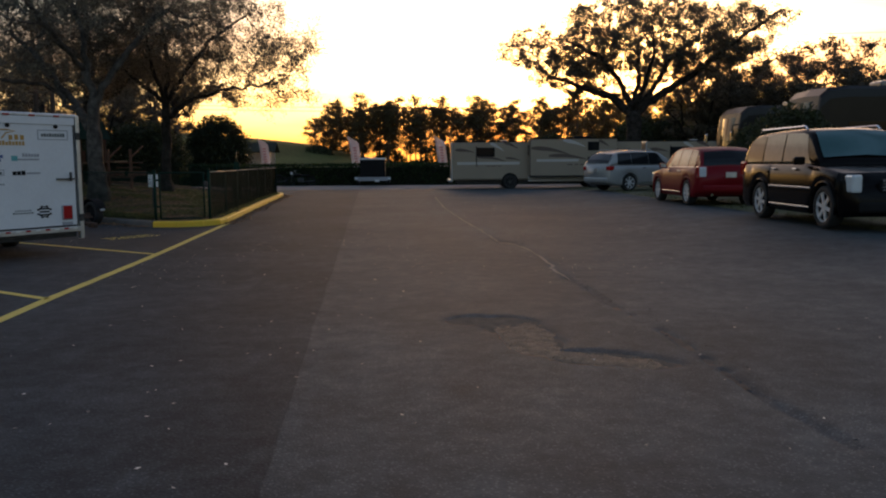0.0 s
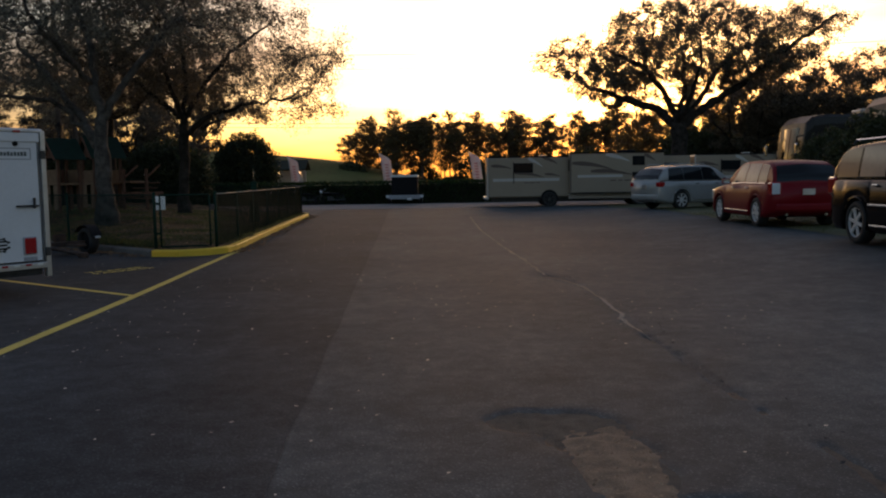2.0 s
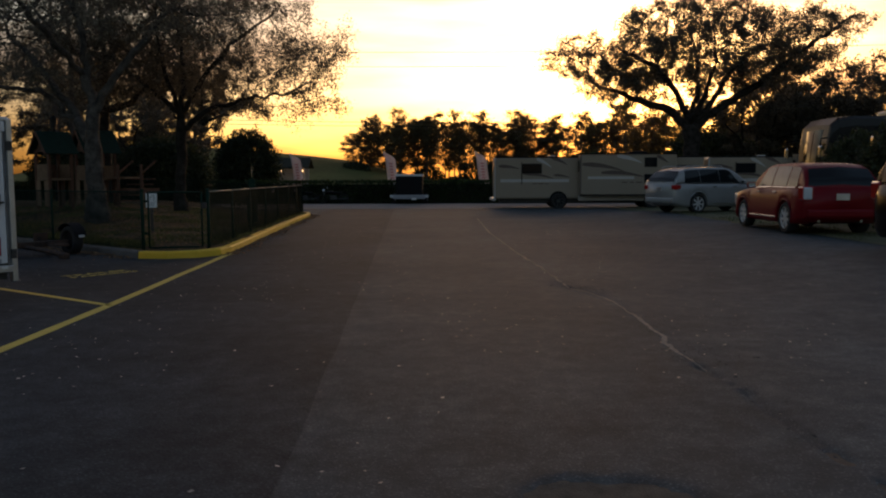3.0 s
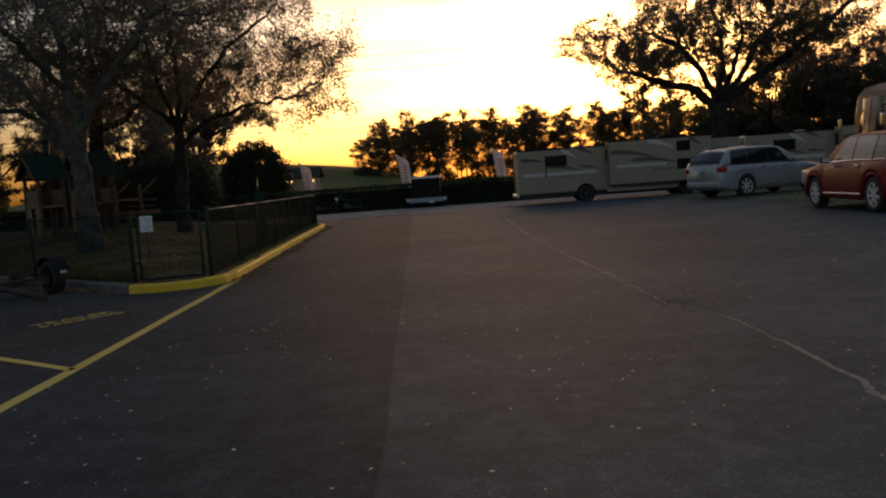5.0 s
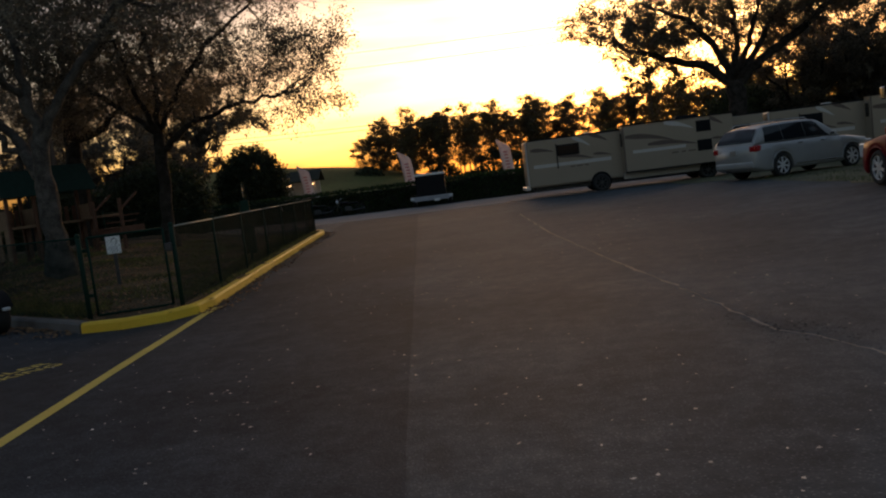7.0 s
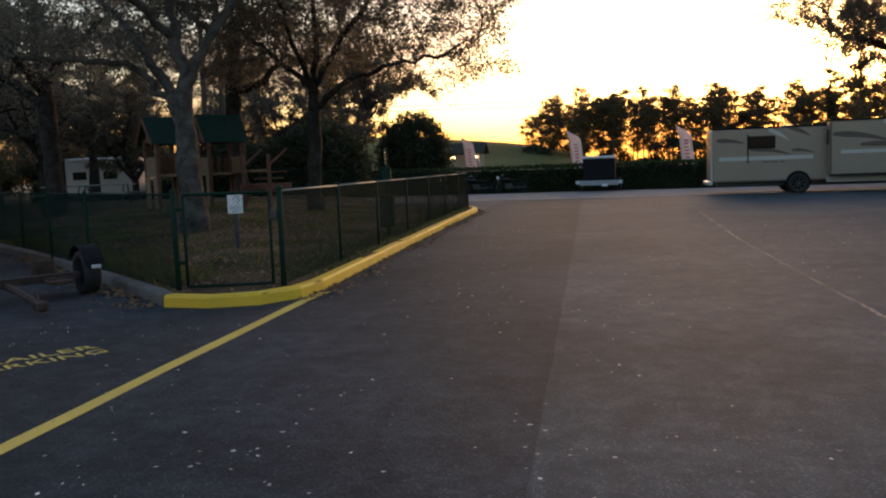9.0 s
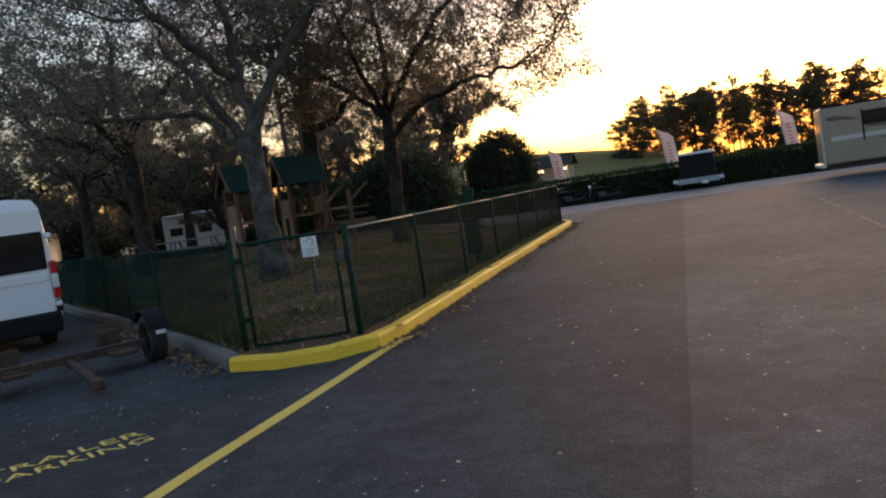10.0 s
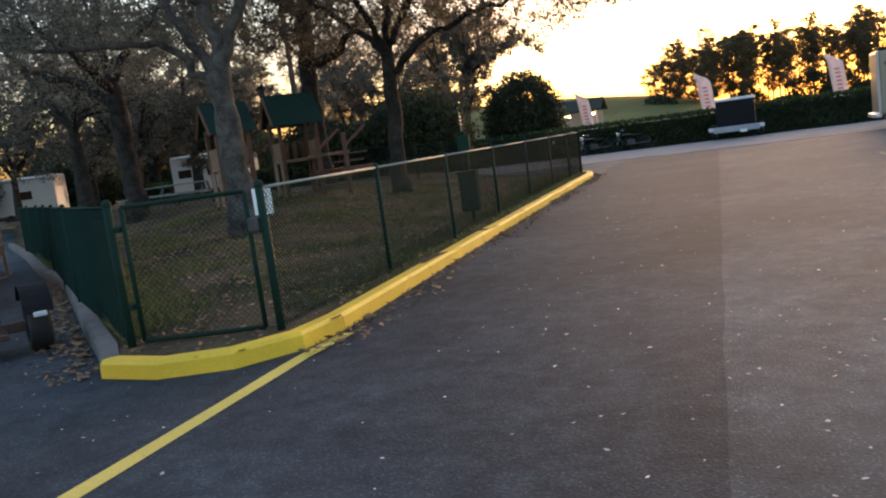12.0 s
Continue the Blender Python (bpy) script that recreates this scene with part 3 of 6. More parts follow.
# gate between the two end posts
gz0 = 0.18
gate = tagged(new("chain_link_gate"), "closed green chain-link gate between two posts", "gate")
ga = Vector((*POST_A, 0)).lerp(Vector((*POST_B, 0)), 0.09)
gb = Vector((*POST_A, 0)).lerp(Vector((*POST_B, 0)), 0.9)
bm = bmesh.new()
tube(bm, [(ga.x, ga.y, gz0), (ga.x, ga.y, gz0 + 1.13)], 0.02, 8)
tube(bm, [(gb.x, gb.y, gz0), (gb.x, gb.y, gz0 + 1.13)], 0.02, 8)
tube(bm, [(ga.x, ga.y, gz0 + 1.13), (gb.x, gb.y, gz0 + 1.13)], 0.02, 8)
tube(bm, [(ga.x, ga.y, gz0), (gb.x, gb.y, gz0)], 0.02, 8)
part("gate_frame", bm, M_GREEN, gate, smooth=True)
v, f = chain_panel((ga.x, ga.y), (gb.x, gb.y), gz0, gz0, 1.13, r=0.0013)
pydata("chain_link_panel", v, f, M_WIRE, gate)
for z in (0.3, 0.95):
    p = Vector((*POST_A, 0)).lerp(Vector((*POST_B, 0)), 0.04)
    part("hinge", bx((p.x, p.y, gz0 + z), (0.09, 0.05, 0.05), 0.01), M_GREEN, gate)
p = Vector((*POST_A, 0)).lerp(Vector((*POST_B, 0)), 0.945)
part("latch", bx((p.x, p.y - 0.02, gz0 + 0.85), (0.1, 0.07, 0.12), 0.015), M_STEEL, gate)
# sign on a short post inside the fence
sx_, sy_ = -7.24, 22.34
sz = lawn_z(sx_, sy_)
sign = thing("notice_sign", pose(sx_, sy_, sz, 0, 0, 12), "white playground notice on a short dark post", "sign")
part("post", bx((0, 0, 0.42), (0.07, 0.05, 1.0), 0.008), M_STEEL, sign)
pl = part("sign_plate", bx((0, -0.04, 0.82), (0.27, 0.012, 0.36), 0.004), M_SIGN, sign)
part("symbol", tube(bmesh.new(), [(0.05 * math.cos(a) + 0.02, -0.048, 0.88 + 0.06 * math.sin(a)) for a in np.linspace(-1.2, 3.2, 9)], 0.008, 5), M_INK, pl)
for k in range(4):
    part("print_line", bx((-0.005, -0.048, 0.77 - 0.03 * k), (0.19 - 0.02 * k, 0.004, 0.01)), M_GREYDEC, pl)


# ---- wheels and vehicles ----
def wheel(parent, x, y, z, r, w, side, spokes=6, chrome=M_ALLOY, name="wheel"):
    """A tyre and a spoked rim; the axle runs along local y, side faces out."""
    wt = new(name)
    wt.parent = parent
    wt.matrix_basis = pose(x, y, z)
    prof = [(0.7 * r, -w / 2), (0.93 * r, -w / 2), (r, -w * 0.36), (r, w * 0.36), (0.93 * r, w / 2), (0.7 * r, w / 2)]
    n = 24
    rings = [[(rr * math.cos(2 * math.pi * k / n), yy, rr * math.sin(2 * math.pi * k / n)) for rr, yy in prof] for k in range(n)]
    part("tyre", loft(rings + rings[:1], cap=False), M_RUBBER, wt, smooth=True)
    bm = bmesh.new()
    yo = side * w * 0.38
    cyl(bm, (0, -yo * 0.5, 0), (0, yo * 0.55, 0), 0.69 * r, n=20)
    part("rim_dish", bm, M_BLACK, wt)
    bm = bmesh.new()
    for k in range(spokes):
        a = 2 * math.pi * k / spokes + 0.2
        box(bm, (0.36 * r, yo, 0), (0.66 * r, 0.03, (0.15 if spokes < 8 else 0.085) * r), 0.0, Matrix.Rotation(a, 4, "Y"))
    cyl(bm, (0, yo * 0.9, 0), (0, yo * 1.15, 0), 0.15 * r, n=12)
    prof2 = [(0.66 * r, yo - 0.02), (0.72 * r, yo - 0.02), (0.72 * r, yo + 0.02), (0.66 * r, yo + 0.02)]
    rr2 = [[(q * math.cos(2 * math.pi * k / n), yy, q * math.sin(2 * math.pi * k / n)) for q, yy in prof2] for k in range(n + 1)]
    vs = [[bm.verts.new(p) for p in ring] for ring in rr2[:-1]]
    for k in range(n):
        for j in range(4):
            bm.faces.new((vs[k][j], vs[k][(j + 1) % 4], vs[(k + 1) % n][(j + 1) % 4], vs[(k + 1) % n][j]))
    bmesh.ops.recalc_face_normals(bm, faces=bm.faces)
    part("rim", bm, chrome, wt)
    return wt


def car(name, m, label, paint, L, W, H, wb, wr, front_over, belt, hood, ws, roof0, roof1, rear_top, clear=0.24, windscreen=None, rails=None, spokes=6, boxy=0.0, splits=(), lamp_kind="wrap", pale=0, strip=0.0, pillar=0.035):
    """A passenger car; +x is ahead, z = 0 the ground, x = 0 the front bumper (negative backwards)."""
    root = thing(name, m, label, "car", "cars parked on the verge")
    xf, xr = -front_over, -front_over - wb
    hw = W / 2

    def top_at(x):
        if x > ws:
            t = smooth01(0, -0.25, x)
            return hood[0] * (1 - (1 - t) * 0.35) + (hood[1] - hood[0]) * smooth01(-0.1, ws, x)
        return hood[1] + (belt - hood[1]) * smooth01(ws, ws - 0.6, x)

    def half_at(x):
        fr = math.sqrt(max(0.0, 1 - (max(0, x + 0.55) / 0.55) ** 2 * 0.35))
        re = math.sqrt(max(0.0, 1 - (max(0, -L + 0.45 - x) / 0.45) ** 2 * 0.25))
        return hw * fr * re

    def bottom_at(x):
        z = clear + 0.1 * smooth01(-0.4, 0, x) + 0.14 * smooth01(-L + 0.5, -L, x)
        ra = wr + 0.065
        for c in (xf, xr):
            d = abs(x - c)
            if d < ra:
                z = max(z, wr + math.sqrt(ra * ra - d * d))
        return z

    st = sorted(set([round(v, 3) for v in np.linspace(-L, 0, 46)] + [round(c + s * (wr + 0.065) * math.cos(a), 3) for c in (xf, xr) for a in np.linspace(0.02, math.pi / 2, 7) for s in (1, -1)]))
    rings = []
    for x in st:
        h, zb, zt = half_at(x), bottom_at(x), top_at(x)
        zb = min(zb, zt - 0.06)
        zm = zb + (zt - zb) * 0.45
        side = [(h * 0.95, zb), (h * 0.995, zb + (zt - zb) * 0.12), (h, zm), (h * 0.985, zb + (zt - zb) * 0.75), (h * 0.955, zt - 0.03), (h * 0.9, zt), (h * 0.5, zt + 0.025)]
        rings.append([(x, y, z) for y, z in side] + [(x, -y, z) for y, z in side[::-1]])
    part("body", loft(rings), paint, root, smooth=True)
    # floor and wheel housings
    part("underbody", bx((-L / 2, 0, clear + 0.09), (L * 0.86, W * 0.62, 0.16), 0.03), M_BLACK, root)
    # cabin
    zr = H - 0.015
    hb, hr = hw * 0.9, hw * (0.70 + 0.08 * boxy)
    x_ws0, x_ws1, x_r1, x_r0 = ws, roof0, roof1, rear_top

    def roofline(x, b):
        if x > x_ws1:
            return b + (zr - 0.05 - b) * max(0, (x_ws0 - x) / (x_ws0 - x_ws1))
        if x < x_r1:
            return b + (zr - 0.1 - b) * max(0, (x - x_r0) / (x_r1 - x_r0))
        u = (x - x_r1) / (x_ws1 - x_r1)
        return zr - 0.05 - 0.05 * (1 - u) + 0.035 * math.sin(math.pi * u)

    def cabin(x, v, side):
        """Point on the cabin's skin; v runs from the belt to the roof's edge."""
        b = belt if x < ws - 0.5 else hood[1] + (belt - hood[1]) * smooth01(ws, ws - 0.6, x)
        z1 = sum(roofline(x + q, b) for q in (-0.2, -0.13, -0.07, 0, 0.07, 0.13, 0.2)) / 7
        z1 = max(b, z1) if x_r0 + 0.05 < x < x_ws0 - 0.05 else b
        z = b + (z1 - b) * v
        k = (z - belt) / (zr - belt)
        return Vector((x, side * (hb + (hr - hb) * max(0, k) ** 1.3), z))

    cs = [x_ws0 - (x_ws0 - x_ws1) * t for t in np.linspace(0, 1, 9)] + [x_ws1 + (x_r1 - x_ws1) * t for t in np.linspace(0.1, 1, 9)] + [x_r1 + (x_r0 - x_r1) * t for t in (0.15, 0.3, 0.5, 0.7, 0.85, 0.98)]
    rings = []
    for x in cs:
        ring = [cabin(x, v, 1) for v in (0, 0.3, 0.6, 0.85, 1.0)]
        e = ring[-1]
        ring.append(Vector((e.x, e.y * 0.86, e.z + 0.028)))
        ring.append(Vector((e.x, e.y * 0.4, e.z + 0.045)))
        rings.append(ring + [Vector((p.x, -p.y, p.z)) for p in ring[::-1]])
    part("cabin", loft(rings), paint, root, smooth=True)
    # side glass, between pillars
    edges = [x_ws1 - 0.02] + list(splits)
    wins = list(zip(edges, edges[1:]))
    for side in (1, -1):
        for i, (xa, xb) in enumerate(wins):
            pa, pb = xa - pillar, xb + pillar
            o = Vector((0, side * 0.007, 0.0))
            us = np.linspace(0, 1, 5)
            vsn = (0.08, 0.35, 0.65, 0.93)
            bm = bmesh.new()
            gridv = []
            for v_ in vsn:
                a0 = pa + ((x_ws0 - x_ws1) * (1 - v_) * 0.62 if i == 0 else 0)
                b0 = pb - ((x_r1 - x_r0) * (1 - v_) * 0.25 if i == len(wins) - 1 else 0)
                gridv.append([bm.verts.new(cabin(a0 + (b0 - a0) * u, v_ if a0 + (b0 - a0) * u < x_ws1 else v_ * min(1, (x_ws1 - x_ws0) and (0.06 + 0.88 * (v_))) / max(0.2, (x_ws0 - (a0 + (b0 - a0) * u)) / (x_ws0 - x_ws1)), side) + o) for u in us])
            for r0, r1 in zip(gridv, gridv[1:]):
                for k in range(4):
                    bm.faces.new((r0[k], r0[k + 1], r1[k + 1], r1[k]) if side < 0 else (r0[k], r1[k], r1[k + 1], r0[k + 1]))
            # the first panes take the glass with the sky's brightness painted in
            part("side_window", bm, M_PALEGLASS if i < pale else M_GLASS, root, smooth=True)
            part("belt_trim", tube(bmesh.new(), [gridv_p for gridv_p in (cabin(pa + ((x_ws0 - x_ws1) * 0.6 if i == 0 else 0), 0.03, side) + o, cabin((pa + pb) / 2, 0.03, side) + o, cabin(pb, 0.03, side) + o)], 0.012, 5), M_CHROME, root)

    def cross(xa, xb, va, vb, name_, material, out):
        """A pane across the car between two stations near the ends of the cabin."""
        bm = bmesh.new()
        rows_ = []
        for t in np.linspace(0, 1, 7):
            x = xa + (xb - xa) * t
            e = cabin(x, 1.0, 1)
            wdt = e.y * 0.9
            rows_.append([bm.verts.new((x + out[0], wdt * s, e.z + out[1] + 0.045 * (1 - abs(s)) )) for s in (-1, -0.5, 0, 0.5, 1)])
        for r0, r1 in zip(rows_, rows_[1:]):
            for k in range(4):
                bm.faces.new((r0[k], r0[k + 1], r1[k + 1], r1[k]))
        bmesh.ops.recalc_face_normals(bm, faces=bm.faces)
        part(name_, bm, material, root, smooth=True)

    cross(x_ws0 - 0.1, x_ws1 + 0.04, 0, 1, "windscreen", windscreen or M_GLASS, (0.02, 0.045))
    cross(x_r1 - 0.03, x_r0 + (x_r1 - x_r0) * 0.12, 0, 1, "rear_window", M_GLASS, (-0.03, 0.042))
    # lamps, bumpers, grille, plates, mirrors, handles
    for s in (1, -1):
        hx = half_at(-0.3)
        part("headlight", bx((-0.2, s * (hx - 0.14), hood[0] - 0.17), (0.36, 0.24 if lamp_kind == "wrap" else 0.19, 0.18 if lamp_kind == "wrap" else 0.32), 0.04), M_LAMP, root)
        rx = half_at(-L + 0.1)
        th = 0.2 if lamp_kind == "wrap" else 0.34
        part("tail_light", bx((-L + 0.14, s * (rx - 0.1), belt - 0.12), (0.3, 0.26, th), 0.04), M_TAIL, root)
        if lamp_kind != "wrap":
            part("side_reflector", bx((-L + 0.12, s * (rx - 0.09), belt - 0.12), (0.31, 0.2, 0.28), 0.03), M_LAMP, root)
        mr = part("mirror", bx((ws - 0.5, s * (hw + 0.09), belt + 0.06), (0.13, 0.22, 0.16), 0.04), paint, root)
        part("mirror_glass", bx((ws - 0.568, s * (hw + 0.1), belt + 0.06), (0.006, 0.17, 0.11)), M_CHROME, mr)
        for xa in ((xf + xr) / 2 + 0.25, (xf + xr) / 2 - 0.75):
            part("door_handle", bx((xa, s * (hw * 0.99), belt - 0.1), (0.2, 0.04, 0.03), 0.01), M_CHROME, root)
        part("sill_trim", bx(((xf + xr) / 2, s * (hw - 0.005), clear + 0.13), (wb - 2 * wr - 0.3, 0.03, 0.035), 0.008), M_CHROME, root)
        if strip:
            part("door_strip", bx(((xf + xr) / 2, s * (hw + 0.002), strip), (wb - 2 * wr - 0.2, 0.03, 0.04), 0.008), M_CHROME, root)
        if rails:
            xa, xb = x_ws1 - 0.25, x_r1 + 0.2
            part("roof_rail", tube(bmesh.new(), [(xa, s * hr * 0.93, zr - 0.03), (xa - 0.12, s * hr * 0.93, zr + 0.045), (xb + 0.12, s * hr * 0.93, zr + 0.045), (xb, s * hr * 0.93, zr - 0.03)], 0.02, 6), rails, root)
        for xw in (xf, xr):
            ra = wr + 0.075
            part("wheel_arch", tube(bmesh.new(), [(xw + ra * math.cos(a), s * (hw * 0.992), wr + ra * math.sin(a)) for a in np.linspace(-0.25, math.pi + 0.25, 13)], 0.022, 6), paint, root, smooth=True)
            wheel(root, xw, s * (hw - 0.13), wr, wr, 0.24, s, spokes)
    part("front_bumper", bx((-0.06, 0, clear + 0.2), (0.2, W * 0.8, 0.2), 0.05), M_BLACK if boxy else paint, root)
    part("rear_bumper", bx((-L + 0.05, 0, clear + 0.26), (0.2, W * 0.84, 0.2), 0.05), paint, root)
    gr_ = part("grille", bx((-0.03, 0, hood[0] - 0.2), (0.1, W * 0.42, 0.24), 0.03), M_BLACK, root)
    for k in range(4):
        part("grille_bar", bx((0.03, 0, hood[0] - 0.28 + 0.055 * k), (0.02, W * 0.4, 0.015), 0.004), M_CHROME, gr_)
    part("number_plate", bx((-L - 0.012, 0, belt - 0.2), (0.02, 0.3, 0.15), 0.004), M_ALU, root)
    for s in (0.25, -0.25):
        part("exhaust_tip", cy((-L + 0.1, s * W, clear + 0.08), (-L + 0.3, s * W, clear + 0.08), 0.035), M_CHROME, root)
    return root


def car_pose(x, y, heading):
    """Pose of a car whose front bumper centre is at x, y; heading in degrees from +x."""
    return pose(x, y, ground_z(x, y) + 0.02, 0, 0, heading)


# dark large SUV facing the lot, red SUV nose to the verge, silver crossover set at an angle
car("suv_black", car_pose(9.0, 11.9, -91.5), "dark brown-black large SUV with chrome trim on the verge", M_DARKCAR, 5.15, 2.0, 1.92, 2.95, 0.4, 0.92, 1.2, (1.02, 1.16), -1.25, -1.95, -4.75, -5.08, windscreen=M_TEAL, rails=M_CHROME, spokes=6, boxy=1.0, splits=(-2.95, -3.95, -4.8), lamp_kind="tall", pale=2, strip=0.74)
car("suv_red", car_pose(9.35, 25.15, 89.5), "glossy red crossover SUV parked nose to the verge", M_RED, 4.7, 1.93, 1.7, 2.82, 0.37, 0.95, 1.08, (0.92, 1.05), -1.32, -2.15, -4.32, -4.68, spokes=7, splits=(-2.75, -3.65, -4.2), lamp_kind="tall", pale=2, pillar=0.025)
car("suv_silver", car_pose(13.1, 35.5, 24), "silver grey seven-seat crossover parked at an angle", M_SILVER, 5.1, 2.0, 1.78, 3.02, 0.38, 1.0, 1.12, (0.94, 1.08), -1.4, -2.3, -4.68, -5.08, rails=M_SILVER, spokes=7, splits=(-2.9, -3.85, -4.55), pillar=0.008)


# enclosed cargo trailer in an angled stall: local x runs into the stall, y to its left
def cargo_trailer():
    W, L, z0, z1 = 2.4, 5.2, 0.4, 2.31
    corner = Vector((-5.32, 12.2, 0))
    root = thing("cargo_trailer", Matrix.Translation(corner) @ pose(0, 0, 0, 0, 0, STALL_YAW), "white enclosed cargo trailer with sponsor decals on its rear doors", "trailer")
    # local: rear face at x = 0, from y = 0 (aisle's far corner) to y = +W
    part("body", bx((L / 2 + 0.03, W / 2, (z0 + z1) / 2 + 0.02), (L, W, z1 - z0), 0.02), M_WHITE, root)
    part("roof_cap", bx((L / 2, W / 2, z1 + 0.02), (L + 0.1, W + 0.06, 0.07), 0.025), M_ALU, root)
    for y in (-0.02, W + 0.02):
        part("corner_post", bx((-0.01, y, 1.3), (0.09, 0.07, 2.08), 0.01), M_ALU, root)
    part("header", bx((-0.012, W / 2, z1 - 0.07), (0.08, W - 0.06, 0.13), 0.012), M_WHITE, root)
    for k in range(5):
        part("marker_light", bx((-0.055, 0.35 + k * (W - 0.7) / 4, z1 + 0.01), (0.03, 0.1, 0.03), 0.008), M_TAIL, root)
    dr = part("ramp_door", bx((-0.01, W / 2, 1.36), (0.05, W - 0.12, 1.72), 0.01), M_WHITE, root)
    part("door_seal", bx((0.004, W / 2, 1.36), (0.035, W - 0.085, 1.76), 0.004), M_BLACK, dr)
    part("sill", bx((-0.02, W / 2, z0 + 0.03), (0.09, W, 0.09), 0.01), M_ALU, root)
    for k in range(14):
        part("reflector_strip", bx((-0.068, 0.12 + k * (W - 0.24) / 13, z0 + 0.05), (0.004, 0.08, 0.03)), M_TAIL if k % 2 else M_SIGN, root)
    part("bumper_beam", bx((0.06, W / 2, z0 - 0.06), (0.08, W - 0.1, 0.1), 0.01), M_STEEL, root)
    for y in (0.24, W - 0.24):
        lt = part("tail_light", bx((-0.045, y, 0.72), (0.04, 0.17, 0.23), 0.012), M_TAIL, root)
        part("lens_rim", bx((-0.04, y, 0.72), (0.04, 0.19, 0.25), 0.012), M_GREYDEC, lt)
        part("licence_label", bx((-0.038, y, 0.53), (0.006, 0.19, 0.06)), M_GREYDEC, root)
    for y in (0.37, 1.18, W - 0.37):
        part("cable_boss", cy((-0.06, y, 2.15), (-0.03, y, 2.15), 0.034, n=12), M_BLACK, root)
    part("lock_bar", bx((-0.06, 0.25, 1.28), (0.03, 0.32, 0.028), 0.006), M_STEEL, root)
    part("lock_handle", bx((-0.075, 0.16, 1.32), (0.04, 0.03, 0.15), 0.008), M_STEEL, root)
    for z in (0.62, 2.0):
        part("hinge", bx((-0.06, -0.005, z), (0.03, 0.07, 0.12), 0.006), M_STEEL, root)
    part("plate_frame", bx((-0.045, 1.82, 0.84), (0.02, 0.4, 0.23), 0.006), M_BLACK, root)
    part("number_plate", bx((-0.057, 1.82, 0.84), (0.006, 0.33, 0.16)), M_LAMP, root)

    # decals: plain bars and shapes where the print cannot be read or is a mark
    def decal(y, z, w, h, n, material, skip=0.25):
        """A line of n short upright bars."""
        g = random.Random(round(y * 1000 + z * 100))
        bm = bmesh.new()
        for k in range(n):
            hh = h * g.uniform(0.7, 1.0)
            box(bm, (-0.037, y + w * (0.5 - (k + 0.5) / n), z - (h - hh) / 2), (0.003, w / n * (1 - skip), hh))
        part("decal", bm, material, root)

    def outline(y, z, w, h, t, material):
        bm = bmesh.new()
        for q in (-1, 1):
            box(bm, (-0.037, y, z + q * h / 2), (0.003, w + t, t))
            box(bm, (-0.037, y + q * w / 2, z), (0.003, t, h - t))
        part("decal_frame", bm, material, root)

    part("decal", tube(bmesh.new(), [(-0.037, 1.5, 2.03), (-0.037, 1.42, 2.07), (-0.037, 1.2, 2.08), (-0.037, 1.05, 2.06), (-0.037, 1.2, 2.03), (-0.037, 1.28, 1.94)], 0.011, 5), M_ORANGE, root)
    part("decal", tube(bmesh.new(), [(-0.037, 1.5, 2.03), (-0.037, 1.42, 1.99), (-0.037, 1.34, 1.98)], 0.009, 5), M_ORANGE, root)
    decal(1.04, 1.97, 0.28, 0.1, 3, M_ORANGE, 0.35)
    decal(1.2, 1.87, 0.59, 0.075, 11, M_ORANGE)
    outline(0.42, 2.01, 0.52, 0.15, 0.014, M_GREYDEC)
    decal(0.42, 2.01, 0.42, 0.06, 9, M_INK)
    decal(1.49, 1.66, 0.44, 0.06, 8, M_BLUE, 0.15)
    decal(1.48, 1.595, 0.34, 0.05, 1, M_BLUE, 0.0)
    decal(1.48, 1.545, 0.3, 0.018, 1, M_GREYDEC, 0.0)
    decal(1.09, 1.63, 0.1, 0.09, 1, M_TEALDEC, 0.0)
    decal(0.82, 1.68, 0.29, 0.06, 6, M_GREYDEC)
    decal(0.86, 1.61, 0.36, 0.03, 1, M_GREYDEC, 0.0)
    outline(1.49, 1.4, 0.43, 0.085, 0.01, M_GREYDEC)
    decal(1.4, 1.4, 0.2, 0.06, 4, M_INK)
    decal(1.03, 1.4, 0.22, 0.085, 3, M_BLACK, 0.12)
    decal(0.79, 1.39, 0.24, 0.035, 1, M_GREYDEC, 0.0)
    decal(1.49, 1.22, 0.44, 0.035, 10, M_GREYDEC)
    decal(1.0, 0.785, 0.28, 0.03, 7, M_GREYDEC)
    decal(1.0, 0.745, 0.35, 0.025, 8, M_INK)
    decal(1.83, 1.78, 0.3, 0.1, 2, M_BLUE, 0.1)
    bm = bmesh.new()
    for k in range(3):
        box(bm, (-0.037, 0.64, 0.7 + 0.05 * k), (0.003, 0.17, 0.026))
    for k in range(8):
        a = math.pi / 8 + k * math.pi / 4
        box(bm, (-0.037, 0.64 + 0.115 * math.cos(a), 0.75 + 0.095 * math.sin(a)), (0.003, 0.036, 0.03))
    for a0 in (0.35, math.pi + 0.35):
        tube(bm, [(-0.038, 0.64 + 0.1 * math.cos(a0 + q), 0.75 + 0.085 * math.sin(a0 + q)) for q in np.linspace(0, math.pi - 0.7, 8)], 0.008, 4)
    part("decal_badge", bm, M_BLACK, root)
    for x in (2.3, 3.2):
        for y in (-0.03, W + 0.03):
            wheel(root, x, y if y < 0 else y, 0.33, 0.33, 0.2, 1 if y > 0 else -1, 5, M_ALU)
    part("chassis", bx((L / 2, W / 2, z0 - 0.03), (L, W * 0.8, 0.1), 0.02), M_STEEL, root)
    part("drawbar", bx((L + 0.55, W / 2, z0), (1.2, 0.12, 0.1), 0.02), M_STEEL, root)
    return root


